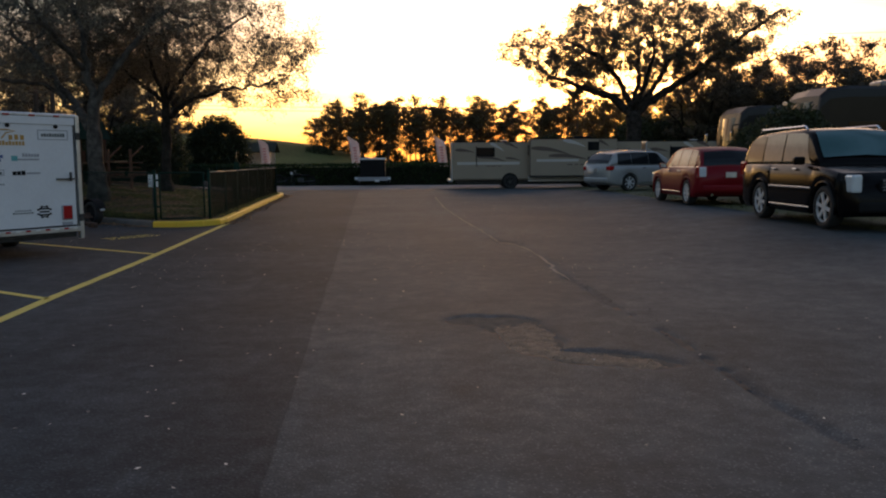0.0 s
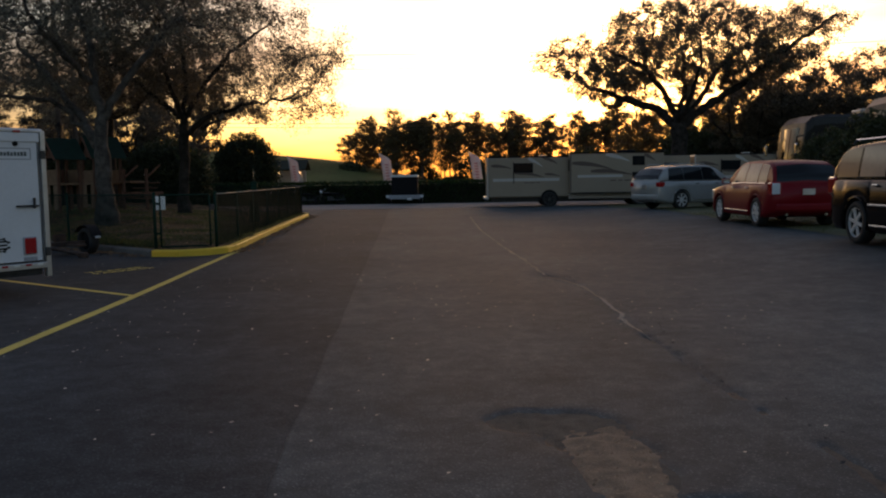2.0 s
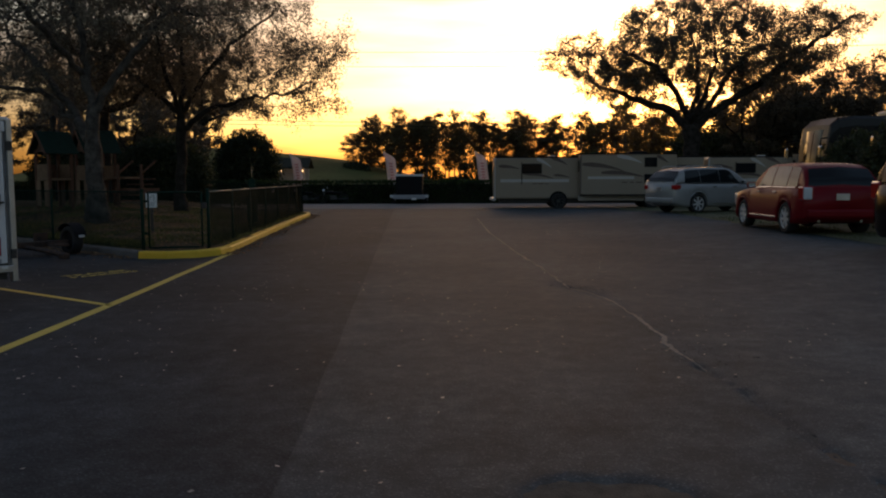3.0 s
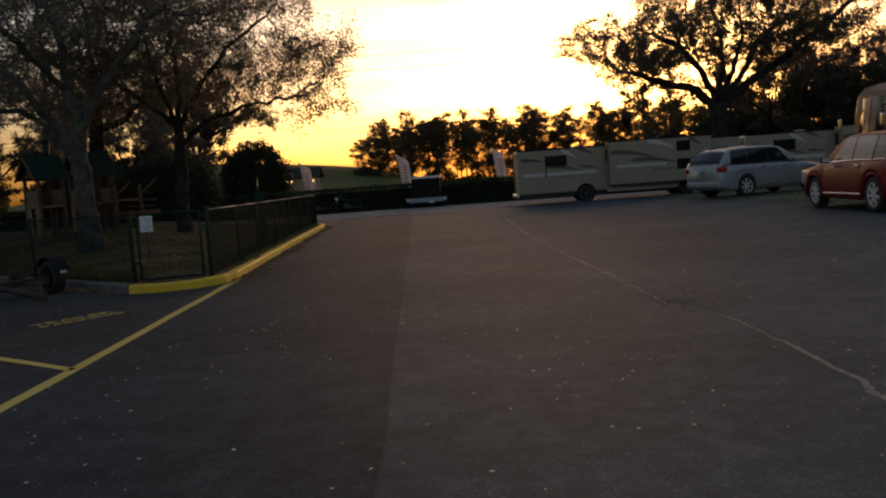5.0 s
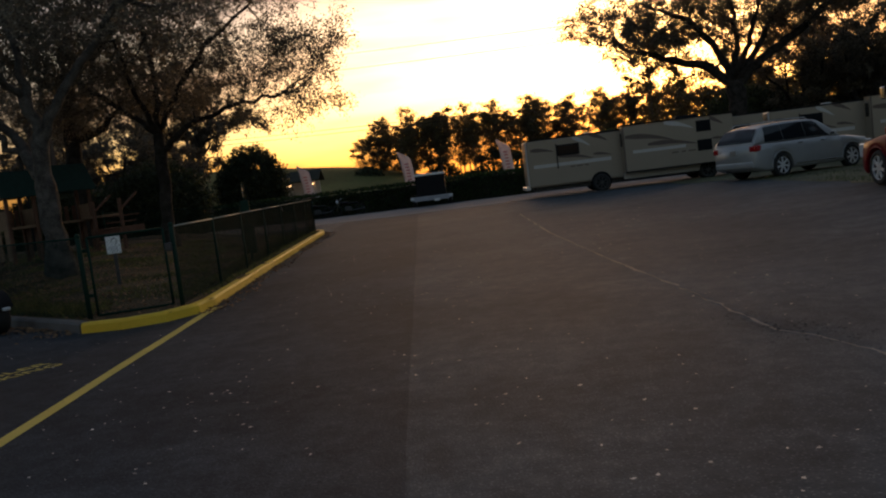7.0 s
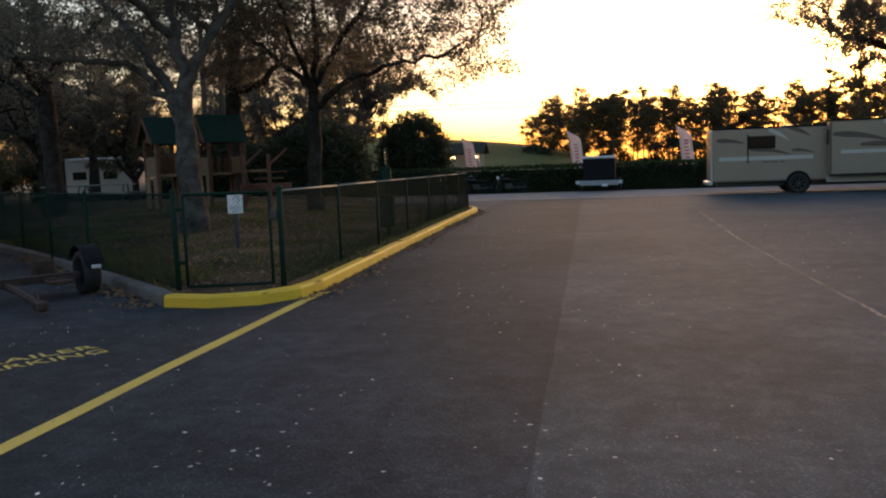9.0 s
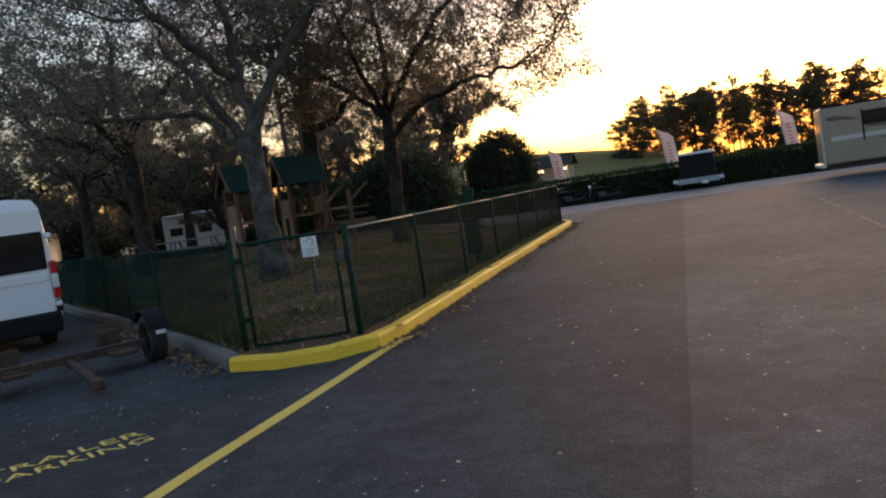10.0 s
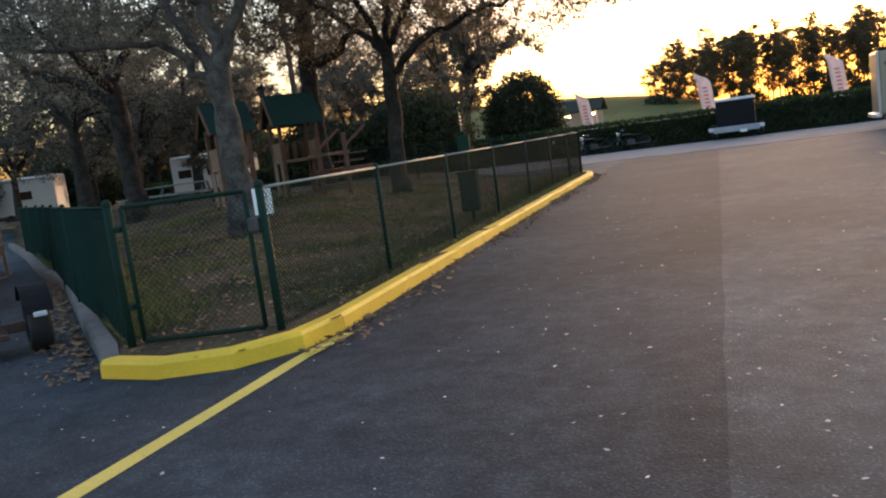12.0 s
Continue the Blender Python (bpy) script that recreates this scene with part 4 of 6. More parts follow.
cargo_trailer()


# ---- trees ----
def branch_tree(seed, height, trunk_r, spread, forks, leaf_n, leaf_size, lean=(0, 0), clear=0.25, depth=5, droop=0.0, up=0.35, radius=0.0, dirs=(), twig=0.007, skew=0.0, fluff=0.11):
    """Tapered wood and leaf quads of a broadleaf tree at the origin."""
    rnd = random.Random(seed)
    wood_v, wood_f, tips, twigs, axis = [], [], [], [], []

    def seg(pts, radii, n):
        rings = []
        for i, p in enumerate(pts):
            d = (pts[min(i + 1, len(pts) - 1)] - pts[max(i - 1, 0)]).normalized()
            ref = Vector((0, 0, 1)) if abs(d.z) < 0.9 else Vector((1, 0, 0))
            u = d.cross(ref).normalized()
            w = d.cross(u)
            o = len(wood_v)
            for k in range(n):
                a = 2 * math.pi * k / n
                rr = max(twig, radii[i]) * (1 + (0.12 * noise.noise((p.x * 2 + k, p.y * 2, p.z * 2)) if radii[i] > 0.08 else 0))
                wood_v.append(p + (u * math.cos(a) + w * math.sin(a)) * rr)
            rings.append(o)
        for a, b in zip(rings, rings[1:]):
            for k in range(n):
                wood_f.append((a + k, a + (k + 1) % n, b + (k + 1) % n, b + k))

    def grow(p, d, length, r, lev):
        n = 5 if lev < 3 else 3
        pts, rad = [p], [r]
        steps = 4 if lev < 4 else 2
        for i in range(steps):
            wob = 0.28 if lev else 0.02
            d = (d + Vector((rnd.uniform(-wob, wob), rnd.uniform(-wob, wob), rnd.uniform(-wob, wob) * 0.7 + (up * 0.12 if lev < 3 else -droop * 0.2)))).normalized()
            p = p + d * (length / steps)
            pts.append(p)
            rad.append(r * (1 - 0.42 * (i + 1) / steps))
        seg(pts, rad, 9 if lev == 0 else 6 if lev < 3 else 4)
        if lev == 0:
            axis.append(p)
        if lev >= depth:
            tips.extend(pts[1:])
            twigs.extend(zip(pts, pts[1:]))
            return
        kids = (len(dirs) or forks) if lev == 0 else rnd.choice((2, 2, 3)) if lev > 2 else rnd.choice((2, 3, 3))
        az = rnd.uniform(0, 6.28)
        for k in range(kids):
            az += 2 * math.pi / kids + rnd.uniform(-0.5, 0.5)
            tilt = rnd.uniform(0.45, 0.95) * spread
            ref = Vector((math.cos(az), math.sin(az), 0))
            nd = (d * math.cos(tilt) + (ref - d * ref.dot(d)).normalized() * math.sin(tilt)).normalized()
            if lev == 0 and dirs:
                nd = Vector(dirs[k]).normalized()
            if nd.z < -0.1:
                nd.z *= 0.4
            grow(p, nd.normalized(), length * rnd.uniform(0.68, 0.9) * (1.15 if lev == 0 else 1), rad[-1] * rnd.uniform(0.62, 0.8), lev + 1)
        if lev > 0:
            for i in (1, 2, 3):
                if rnd.random() < (0.75 if lev < 4 else 0.3) and i < len(pts):
                    a2 = rnd.uniform(0, 6.28)
                    ref = Vector((math.cos(a2), math.sin(a2), rnd.uniform(-0.2, 0.6)))
                    grow(pts[i], (d * 0.4 + ref).normalized(), length * 0.5, rad[i] * 0.45, min(depth, lev + 2))

    base_len = height * clear
    # root flare
    seg([Vector((0, 0, -0.25)), Vector((0, 0, 0.15)), Vector((0, 0, 0.45))], [trunk_r * 1.5, trunk_r * 1.22, trunk_r * 1.02], 9)
    grow(Vector((0, 0, 0.4)), Vector((lean[0], lean[1], 1)).normalized(), base_len, trunk_r, 0)
    # scale to the height wanted
    zmax = sorted(t.z for t in tips)[int(len(tips) * 0.94)]
    tips = [q for ab in twigs for q in ab]
    pv = base_len + 0.4
    wood = [v * 1.0 if v.z < pv else Vector((v.x, v.y, pv + (v.z - pv) * (height - pv) / (zmax - pv))) for v in wood_v]
    tips = [Vector((v.x, v.y, pv + (v.z - pv) * (height - pv) / (zmax - pv))) if v.z > pv else v for v in tips]
    if radius:
        reach = sorted(math.hypot(t.x, t.y) for t in tips)[int(len(tips) * 0.92)]
        f_ = radius / reach
        ax = axis[0]

        def widen(v):
            k = (f_ - 1) * smooth01(base_len * 0.8, base_len * 1.7, v.z)
            return Vector((v.x + (v.x - ax.x) * k, v.y + (v.y - ax.y) * k, v.z))

        wood = [widen(v) for v in wood]
        tips = [widen(v) for v in tips]
    wood = [Vector((v.x + skew * smooth01(base_len, height, v.z), v.y, v.z)) for v in wood]
    tips = [Vector((v.x + skew * smooth01(base_len, height, v.z), v.y, v.z)) for v in tips]
    g = np.random.default_rng(seed)
    tp = np.array([tuple(t) for t in tips])
    idx = g.integers(0, len(tp) // 2, leaf_n) * 2
    u_ = g.random((leaf_n, 1))
    c = tp[idx] * (1 - u_) + tp[idx + 1] * u_ + g.normal(0, fluff, (leaf_n, 3)) * (0.7 + 0.8 * g.random((leaf_n, 1)))
    return wood, wood_f, leaf_quads(c, leaf_size, g)


def grown_tree(seed, limbs, blobs, n_attr, step, trunk_r, leaf_n, leaf_size, tip_r=0.006, twig_n=2, twig_len=0.55, droop=0.0, fluff=0.07, ylevel=0.6, limb_k=0.6):
    """A broadleaf tree: given limbs branch on their own until their twigs fill the crown's rounded masses."""
    rnd = np.random.default_rng(seed)
    vol = np.array([(b[3] * b[4] * b[5]) ** 0.85 for b in blobs])
    pick = rnd.choice(len(blobs), n_attr, p=vol / vol.sum())
    d = rnd.normal(size=(n_attr, 3))
    d /= np.linalg.norm(d, axis=1)[:, None]
    bl = np.array(blobs)[pick]
    att = bl[:, :3] + d * bl[:, 3:] * (rnd.random((n_attr, 1)) ** 0.42)
    # leaf masses lie in uneven shelves with gaps between them
    keep = np.array([noise.noise((p[0] * 0.45, p[1] * 0.45, p[2] * 0.8 + seed)) > -0.12 for p in att])
    att = att[keep]
    nodes, parent, runs = [], [], []

    def find(p):
        return int(np.argmin(np.linalg.norm(np.array(nodes) - p, axis=1)))

    for k, line in enumerate(limbs):
        pts = [Vector(p) for p in line]
        prev = -1 if k == 0 else find(np.array(pts[0]))
        runs.append((prev, len(nodes)))
        for i, (a, b) in enumerate(zip(pts, pts[1:])):
            m = max(1, round((b - a).length / step))
            for q in range(0 if (k == 0 and i == 0) else 1, m + 1):
                p = a.lerp(b, q / m)
                w = 0.0 if q in (0, m) else 0.12 * step
                nodes.append(np.array(p) + rnd.normal(0, w or 1e-4, 3))
                parent.append(prev)
                prev = len(nodes) - 1
    limb_end = len(nodes)
    pos = np.array(nodes)
    dist = np.linalg.norm(att[:, None] - pos[None], axis=2)
    near, nd = dist.argmin(1), dist.min(1)
    for it in range(160):
        if not len(att):
            break
        live = nd < step * 9 if it > 6 else np.ones(len(att), bool)
        if not live.any():
            break
        way = att - pos[near]
        way /= np.linalg.norm(way, axis=1)[:, None] + 1e-9
        total = np.zeros_like(pos)
        np.add.at(total, near[live], way[live])
        grow = np.unique(near[live])
        g = total[grow]
        g /= np.linalg.norm(g, axis=1)[:, None] + 1e-9
        g += rnd.normal(0, 0.22, g.shape)
        g[:, 2] -= droop * 0.3
        g /= np.linalg.norm(g, axis=1)[:, None]
        fresh = pos[grow] + g * step
        base = len(pos)
        pos = np.concatenate([pos, fresh])
        parent += [int(i) for i in grow]
        fd = np.linalg.norm(att[:, None] - fresh[None], axis=2)
        fn, fm = fd.argmin(1), fd.min(1)
        closer = fm < nd
        near = np.where(closer, base + fn, near)
        nd = np.minimum(nd, fm)
        left = nd > step * 1.5
        att, near, nd = att[left], near[left], nd[left]
    n = len(pos)
    kids = [[] for _ in range(n)]
    for i, p in enumerate(parent):
        if p >= 0:
            kids[p].append(i)
    area = np.zeros(n)
    for i in range(n - 1, -1, -1):
        area[i] = sum(area[k] for k in kids[i]) if kids[i] else tip_r ** 2.25
    rad = area ** (1 / 2.25)
    scale = np.log(trunk_r / tip_r) / np.log(rad[0] / tip_r)
    rad = tip_r * (rad / tip_r) ** scale
    # the given limbs keep some of the girth of the wood that they leave
    for k, (at, first_) in enumerate(runs):
        if k:
            end = runs[k + 1][1] if k + 1 < len(runs) else limb_end
            for i in range(first_, end):
                rad[i] = max(rad[i], limb_k * rad[at] * (1 - 0.7 * (i - first_) / max(1, end - first_)))
    v, f = [], []

    def ring(p, dr, r, m):
        ref = np.array((0, 0, 1.0)) if abs(dr[2]) < 0.9 else np.array((1.0, 0, 0))
        u = np.cross(dr, ref)
        u /= np.linalg.norm(u)
        w = np.cross(dr, u)
        o = len(v)
        for k in range(m):
            a = 2 * math.pi * k / m
            rr = r * (1 + (0.14 * noise.noise((p[0] * 2 + k, p[1] * 2, p[2] * 2)) if r > 0.06 else 0))
            v.append(tuple(p + (u * math.cos(a) + w * math.sin(a)) * rr))
        return o

    stack = [(0, -1)]
    while stack:
        i, frm = stack.pop()
        chain = [frm, i] if frm >= 0 else [i]
        while kids[chain[-1]]:
            ks = sorted(kids[chain[-1]], key=lambda q: -rad[q])
            stack += [(q, chain[-1]) for q in ks[1:]]
            chain.append(ks[0])
        r0 = rad[chain[1]] if len(chain) > 1 else rad[chain[0]]
        m = 10 if r0 > 0.12 else 6 if r0 > 0.04 else 4 if r0 > 0.015 else 3
        last = None
        for k, q in enumerate(chain):
            dr = pos[chain[min(k + 1, len(chain) - 1)]] - pos[chain[max(k - 1, 0)]]
            L = np.linalg.norm(dr)
            if L < 1e-6:
                continue
            r = r0 if k == 0 and frm >= 0 else rad[q]
            if frm < 0 and pos[q][2] < 0.7:
                r *= 1 + 0.5 * smooth01(0.7, 0.0, pos[q][2])
            o = ring(pos[q], dr / L, r, m)
            if last is not None:
                f.extend((last + k2, last + (k2 + 1) % m, o + (k2 + 1) % m, o + k2) for k2 in range(m))
            last = o
    # fine twigs and the leaves along them
    thin = np.nonzero(rad < max(0.022, 3.0 * tip_r))[0]
    thin = np.repeat(thin, twig_n)
    par = np.array(parent)[thin]
    ahead = pos[thin] - pos[np.maximum(par, 0)]
    ahead /= np.linalg.norm(ahead, axis=1)[:, None] + 1e-9
    td = ahead * 0.7 + rnd.normal(0, 0.6, ahead.shape) * np.array((1, 1, ylevel)) - np.array((0, 0, droop * 0.5))
    td /= np.linalg.norm(td, axis=1)[:, None]
    tl = twig_len * (0.4 + rnd.random((len(thin), 1)))
    a, c = pos[thin], pos[thin] + td * tl
    b = (a + c) / 2 + rnd.normal(0, 0.05, a.shape)
    for p0, p1, p2, dr in zip(a, b, c, td):
        o0, o1, o2 = ring(p0, dr, tip_r * 0.9, 3), ring(p1, dr, tip_r * 0.75, 3), ring(p2, dr, tip_r * 0.5, 3)
        for q, w in ((o0, o1), (o1, o2)):
            f.extend((q + k, q + (k + 1) % 3, w + (k + 1) % 3, w + k) for k in range(3))
    idx = rnd.integers(0, len(thin), leaf_n)
    u = rnd.random((leaf_n, 1)) ** 0.7
    lc = a[idx] * (1 - u) + c[idx] * u + rnd.normal(0, fluff, (leaf_n, 3))
    return v, f, leaf_quads(lc, leaf_size, rnd)


def leaf_quads(c, size, g, flat=0.0):
    """A folded quad for each centre."""
    n = len(c)
    a = g.normal(size=(n, 3))
    a[:, 2] *= (1 - flat)
    a /= np.linalg.norm(a, axis=1)[:, None]
    b = np.cross(a, g.normal(size=(n, 3)))
    b /= np.linalg.norm(b, axis=1)[:, None]
    s = size * (0.6 + 0.8 * g.random((n, 1)))
    v = np.empty((n, 4, 3))
    v[:, 0], v[:, 1], v[:, 2], v[:, 3] = c - a * s, c - b * s * 0.5, c + a * s, c + b * s * 0.5
    f = np.arange(n * 4).reshape(n, 4)
    return v.reshape(-1, 3).tolist(), f.tolist()


def tree(name, x, y, z, built, label, bark, leaf, category="tree", yaw=0, group="trees"):
    root = thing(name, pose(x, y, z, 0, 0, yaw), label, category, group)
    w, wf, (lv_, lf_) = built
    pydata("trunk", [tuple(p) for p in w], wf, bark, root, smooth=True)
    tagged(pydata("crown", lv_, lf_, leaf, root), kind="stuff")
    return root


# pale-barked forked oak nearest the gate
tree("oak_tree", -10.25, 26.0, 0.6, grown_tree(11, (
    ((0, 0, -0.25), (0.02, 0, 0.7), (-0.04, 0, 1.9), (-0.03, 0.05, 2.9)),
    ((-0.04, 0, 1.9), (-0.45, 0.4, 2.4), (-0.85, 0.85, 2.8), (-1.25, 1.3, 3.25), (-1.9, 1.6, 3.9), (-2.5, 1.9, 4.6), (-3.6, 2.2, 5.6)),
    ((-0.85, 0.85, 2.8), (-1.35, 0.85, 2.95), (-1.5, 0.8, 3.4), (-1.9, 0.7, 3.7), (-3.1, 0.5, 3.8), (-4.6, 0.4, 3.95), (-5.8, 0.2, 4.3)),
    ((-0.03, 0.05, 2.9), (-0.25, 0.1, 4.0), (-0.3, 0.2, 5.2), (-0.7, 0.2, 6.6)),
    ((-0.03, 0.05, 2.9), (0.45, 0.1, 3.7), (0.95, 0.3, 4.5), (1.7, 0.5, 5.5), (2.6, 0.6, 6.4)),
    ((-0.25, 0.1, 4.0), (-0.6, -1.0, 4.8), (-1.0, -2.2, 5.8))),
    ((-0.3, 0, 7.4, 4.6, 4.8, 2.6), (-4.4, -0.4, 5.5, 3.2, 3.4, 1.5), (2.6, 0.4, 6.5, 2.4, 3.2, 1.7), (0, -2.5, 6.0, 3.4, 2.4, 1.2), (-3.2, 0.8, 4.5, 3.0, 2.6, 0.9)), 3600, 0.3, 0.25, 50000, 0.038, tip_r=0.005, fluff=0.09, limb_k=0.68), "large forked oak with grey bark and sparse spring leaves", M_BARK, M_LEAF2)
# darker oaks behind it
tree("oak_tree", -9.85, 32.4, 0.6, grown_tree(23, (
    ((0, 0, -0.25), (0, 0, 0.7), (0.06, 0, 2.2), (0.1, 0, 3.4)),
    ((0.1, 0, 2.8), (1.2, 0, 3.6), (2.6, 0.1, 4.0), (4.2, 0.1, 4.2)),
    ((0.1, 0, 3.4), (0.9, 0.2, 4.8), (2.2, 0.3, 6.2), (3.6, 0.2, 7.2)),
    ((0.1, 0, 3.4), (-1.1, 0.1, 4.4), (-2.6, 0.2, 5.6)),
    ((0.1, 0, 3.4), (0.0, -1.3, 4.7), (0.2, -2.6, 5.9)),
    ((0.1, 0, 3.4), (0.1, 0.4, 5.2), (-0.2, 0.6, 7.6))),
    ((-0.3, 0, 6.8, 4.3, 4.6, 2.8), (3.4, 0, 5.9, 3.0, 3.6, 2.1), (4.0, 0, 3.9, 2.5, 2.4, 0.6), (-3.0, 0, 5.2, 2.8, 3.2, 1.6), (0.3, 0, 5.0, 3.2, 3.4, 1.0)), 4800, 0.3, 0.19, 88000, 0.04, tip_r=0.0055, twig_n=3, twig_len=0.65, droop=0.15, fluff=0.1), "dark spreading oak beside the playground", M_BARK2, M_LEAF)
tree("oak_tree", -14.2, 36.0, 0.6, grown_tree(5, (
    ((0, 0, -0.25), (0, 0, 0.8), (-0.05, 0, 3.5), (0.05, 0.1, 6.0), (0, 0, 8.5)),
    ((0, 0, 3.9), (1.2, 0, 4.2), (2.0, -0.1, 5.0)),
    ((0.05, 0.1, 5.5), (-1.6, 0.2, 6.6), (-2.8, 0.2, 8.0)),
    ((0.05, 0.1, 6.0), (1.5, 0.3, 7.2), (2.6, 0.4, 8.8))),
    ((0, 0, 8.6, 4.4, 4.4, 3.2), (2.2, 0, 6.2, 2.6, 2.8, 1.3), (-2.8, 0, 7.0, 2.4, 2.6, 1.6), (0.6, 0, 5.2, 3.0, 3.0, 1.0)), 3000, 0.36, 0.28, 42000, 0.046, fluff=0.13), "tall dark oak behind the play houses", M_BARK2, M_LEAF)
tree("oak_tree", -20.6, 34.4, 0.6, grown_tree(31, (
    ((0, 0, -0.25), (0, 0, 0.8), (-0.03, 0, 2.6), (-0.1, 0, 4.3)),
    ((-0.1, 0, 3.6), (-1.6, 0, 4.6), (-3.4, -0.2, 5.2)),
    ((-0.1, 0, 4.3), (0.8, 0.2, 5.6), (2.4, 0.2, 6.5)),
    ((-0.1, 0, 4.3), (-0.6, 0.2, 6.0), (-0.4, 0.4, 8.0)),
    ((-0.1, 0, 4.0), (0.2, -1.6, 5.0), (0.4, -3.2, 5.8))),
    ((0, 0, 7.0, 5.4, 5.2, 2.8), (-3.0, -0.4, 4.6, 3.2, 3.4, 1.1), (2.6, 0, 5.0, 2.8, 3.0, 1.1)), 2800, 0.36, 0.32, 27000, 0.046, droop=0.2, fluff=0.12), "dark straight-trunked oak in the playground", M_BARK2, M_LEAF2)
tree("oak_tree", -26.5, 38, 0.5, branch_tree(37, 12.0, 0.34, 1.0, 3, 24000, 0.06, (0, 0), 0.26, 6, radius=6.5), "oak with pale leaves beyond the playground", M_BARK2, M_LEAF2)
# broad oak behind the motorhomes
tree("oak_tree", 15.6, 54, 0, grown_tree(8, (
    ((0, 0, -0.25), (0.05, 0, 0.8), (0.1, 0, 3.0), (0.0, 0, 5.0)),
    ((0.0, 0, 4.7), (-1.3, 0.1, 5.9), (-3.4, 0.3, 6.6), (-6.0, 0.4, 7.6)),
    ((0.0, 0, 5.0), (-0.9, -0.2, 6.8), (-2.4, -0.5, 8.6), (-4.6, -0.5, 9.6)),
    ((0.0, 0, 5.0), (0.5, 0.4, 7.0), (0.4, 0.5, 9.4)),
    ((0.0, 0, 4.8), (1.3, -0.2, 6.4), (2.4, -0.3, 8.4), (4.4, 0, 10.0)),
    ((0.0, 0, 4.5), (1.8, 0.4, 6.0), (4.2, 0.6, 7.4), (7.0, 0.3, 9.6), (10.2, 0.2, 11.8)),
    ((0.0, 0, 4.9), (0.2, -1.8, 6.4), (0.4, -3.6, 8.4))),
    ((0.4, 0, 10.2, 6.0, 5.6, 2.7), (-6.0, 0, 9.0, 3.7, 3.8, 1.5), (-4.6, 0, 7.4, 3.4, 3.2, 0.8), (5.8, 0, 10.2, 3.8, 4.2, 2.2), (9.0, 0, 11.3, 2.3, 1.8, 0.8), (4.6, 0.4, 8.4, 3.4, 3.2, 1.0)), 4800, 0.42, 0.5, 135000, 0.055, tip_r=0.01, twig_len=0.75, fluff=0.13), "broad spreading oak silhouetted behind the motorhomes", M_BARK2, M_LEAF)
tree("oak_tree", -32, 52, 0.3, branch_tree(41, 12.0, 0.35, 1.0, 3, 26000, 0.08, (0, 0), 0.25, 5, radius=6), "oak with pale leaves at the camp", M_BARK2, M_LEAF2)
b = branch_tree(52, 9.0, 0.3, 1.0, 4, 27000, 0.085, (0, 0), 0.18, 5, radius=5)
first = tree("oak_tree", 31, 57, 0, b, "dense dark tree behind the coaches", M_BARK2, M_LEAF, group="trees behind the coaches")
for x, y, s in ((36, 58, 80), (34, 46, 200), (44, 52, 300), (42, 40, 20), (30, 66, 260), (26, 60, 140), (23, 63, 50), (38, 50, 35), (48, 45, 90), (-42, 60, 190), (-52, 50, 10), (-47, 44, 210)):
    copy_thing(first, pose(x, y, 0, 0, 0, s))
copy_thing(first, pose(-25.5, 46.5, 0, 0, 0, 260) @ Matrix.Diagonal((0.75, 0.75, 0.7, 1)))
copy_thing(first, pose(-19.5, 52, 0, 0, 0, 130) @ Matrix.Diagonal((0.75, 0.75, 0.78, 1)))
copy_thing(first, pose(-18.5, 61, 0, 0, 0, 75) @ Matrix.Diagonal((0.8, 0.8, 1.3, 1)))
# pale hanging foliage under the camp's trees
b = branch_tree(63, 9.5, 0.22, 1.1, 4, 22000, 0.065, (0, 0), 0.2, 6, 0.5, radius=5.5)
pale = tree("oak_tree", -29, 44, 0.3, b, "pale-leaved tree with hanging branches at the camp", M_BARK2, M_LEAF2, group="trees at the camp")
for x, y, s in ((-35, 42, 150), (-40, 52, 310), (-46, 38, 190), (-52, 45, 45)):
    copy_thing(pale, pose(x, y, 0.3, 0, 0, s))
for x, y, s in ((-25, 58, 100),):
    copy_thing(pale, pose(x, y, 0.2, 0, 0, s) @ Matrix.Diagonal((0.8, 0.8, 1.2, 1)))


def pine(seed, height):
    rnd = random.Random(seed)
    g = np.random.default_rng(seed)
    bm = bmesh.new()
    lean = rnd.uniform(-0.03, 0.03)
    pts = [Vector((lean * h * height + 0.1 * noise.noise((seed, h * 3, 0)), 0.1 * noise.noise((seed, 5, h * 3)), h * height)) for h in np.linspace(-0.02, 0.97, 8)]
    tube(bm, pts, [0.17 * (1 - 0.8 * h) for h in np.linspace(0, 1, 8)], 6)
    cs = []
    for k in range(58):
        h = 0.3 + 0.69 * rnd.random() ** 0.8
        a = rnd.uniform(0, 6.28)
        r = rnd.uniform(0.5, 3.1) * math.sqrt(max(0.06, 1 - ((h - 0.66) / 0.37) ** 2))
        base = Vector((lean * h * height, 0, h * height * 0.95))
        tip = base + Vector((math.cos(a) * r, math.sin(a) * r, rnd.uniform(0.0, 0.9)))
        tube(bm, [base, base.lerp(tip, 0.5) + Vector((0, 0, -0.1)), tip], [0.05, 0.035, 0.015], 4)
        for q in range(2):
            p = base.lerp(tip, 0.7 + 0.3 * q)
            n = rnd.randint(30, 66)
            sg = rnd.uniform(0.2, 0.42)
            cs.append(np.array(tuple(p)) + g.normal(0, 1, (n, 3)) * np.array((sg, sg, sg * 0.8)))
    return bm, leaf_quads(np.concatenate(cs), 0.13, g)


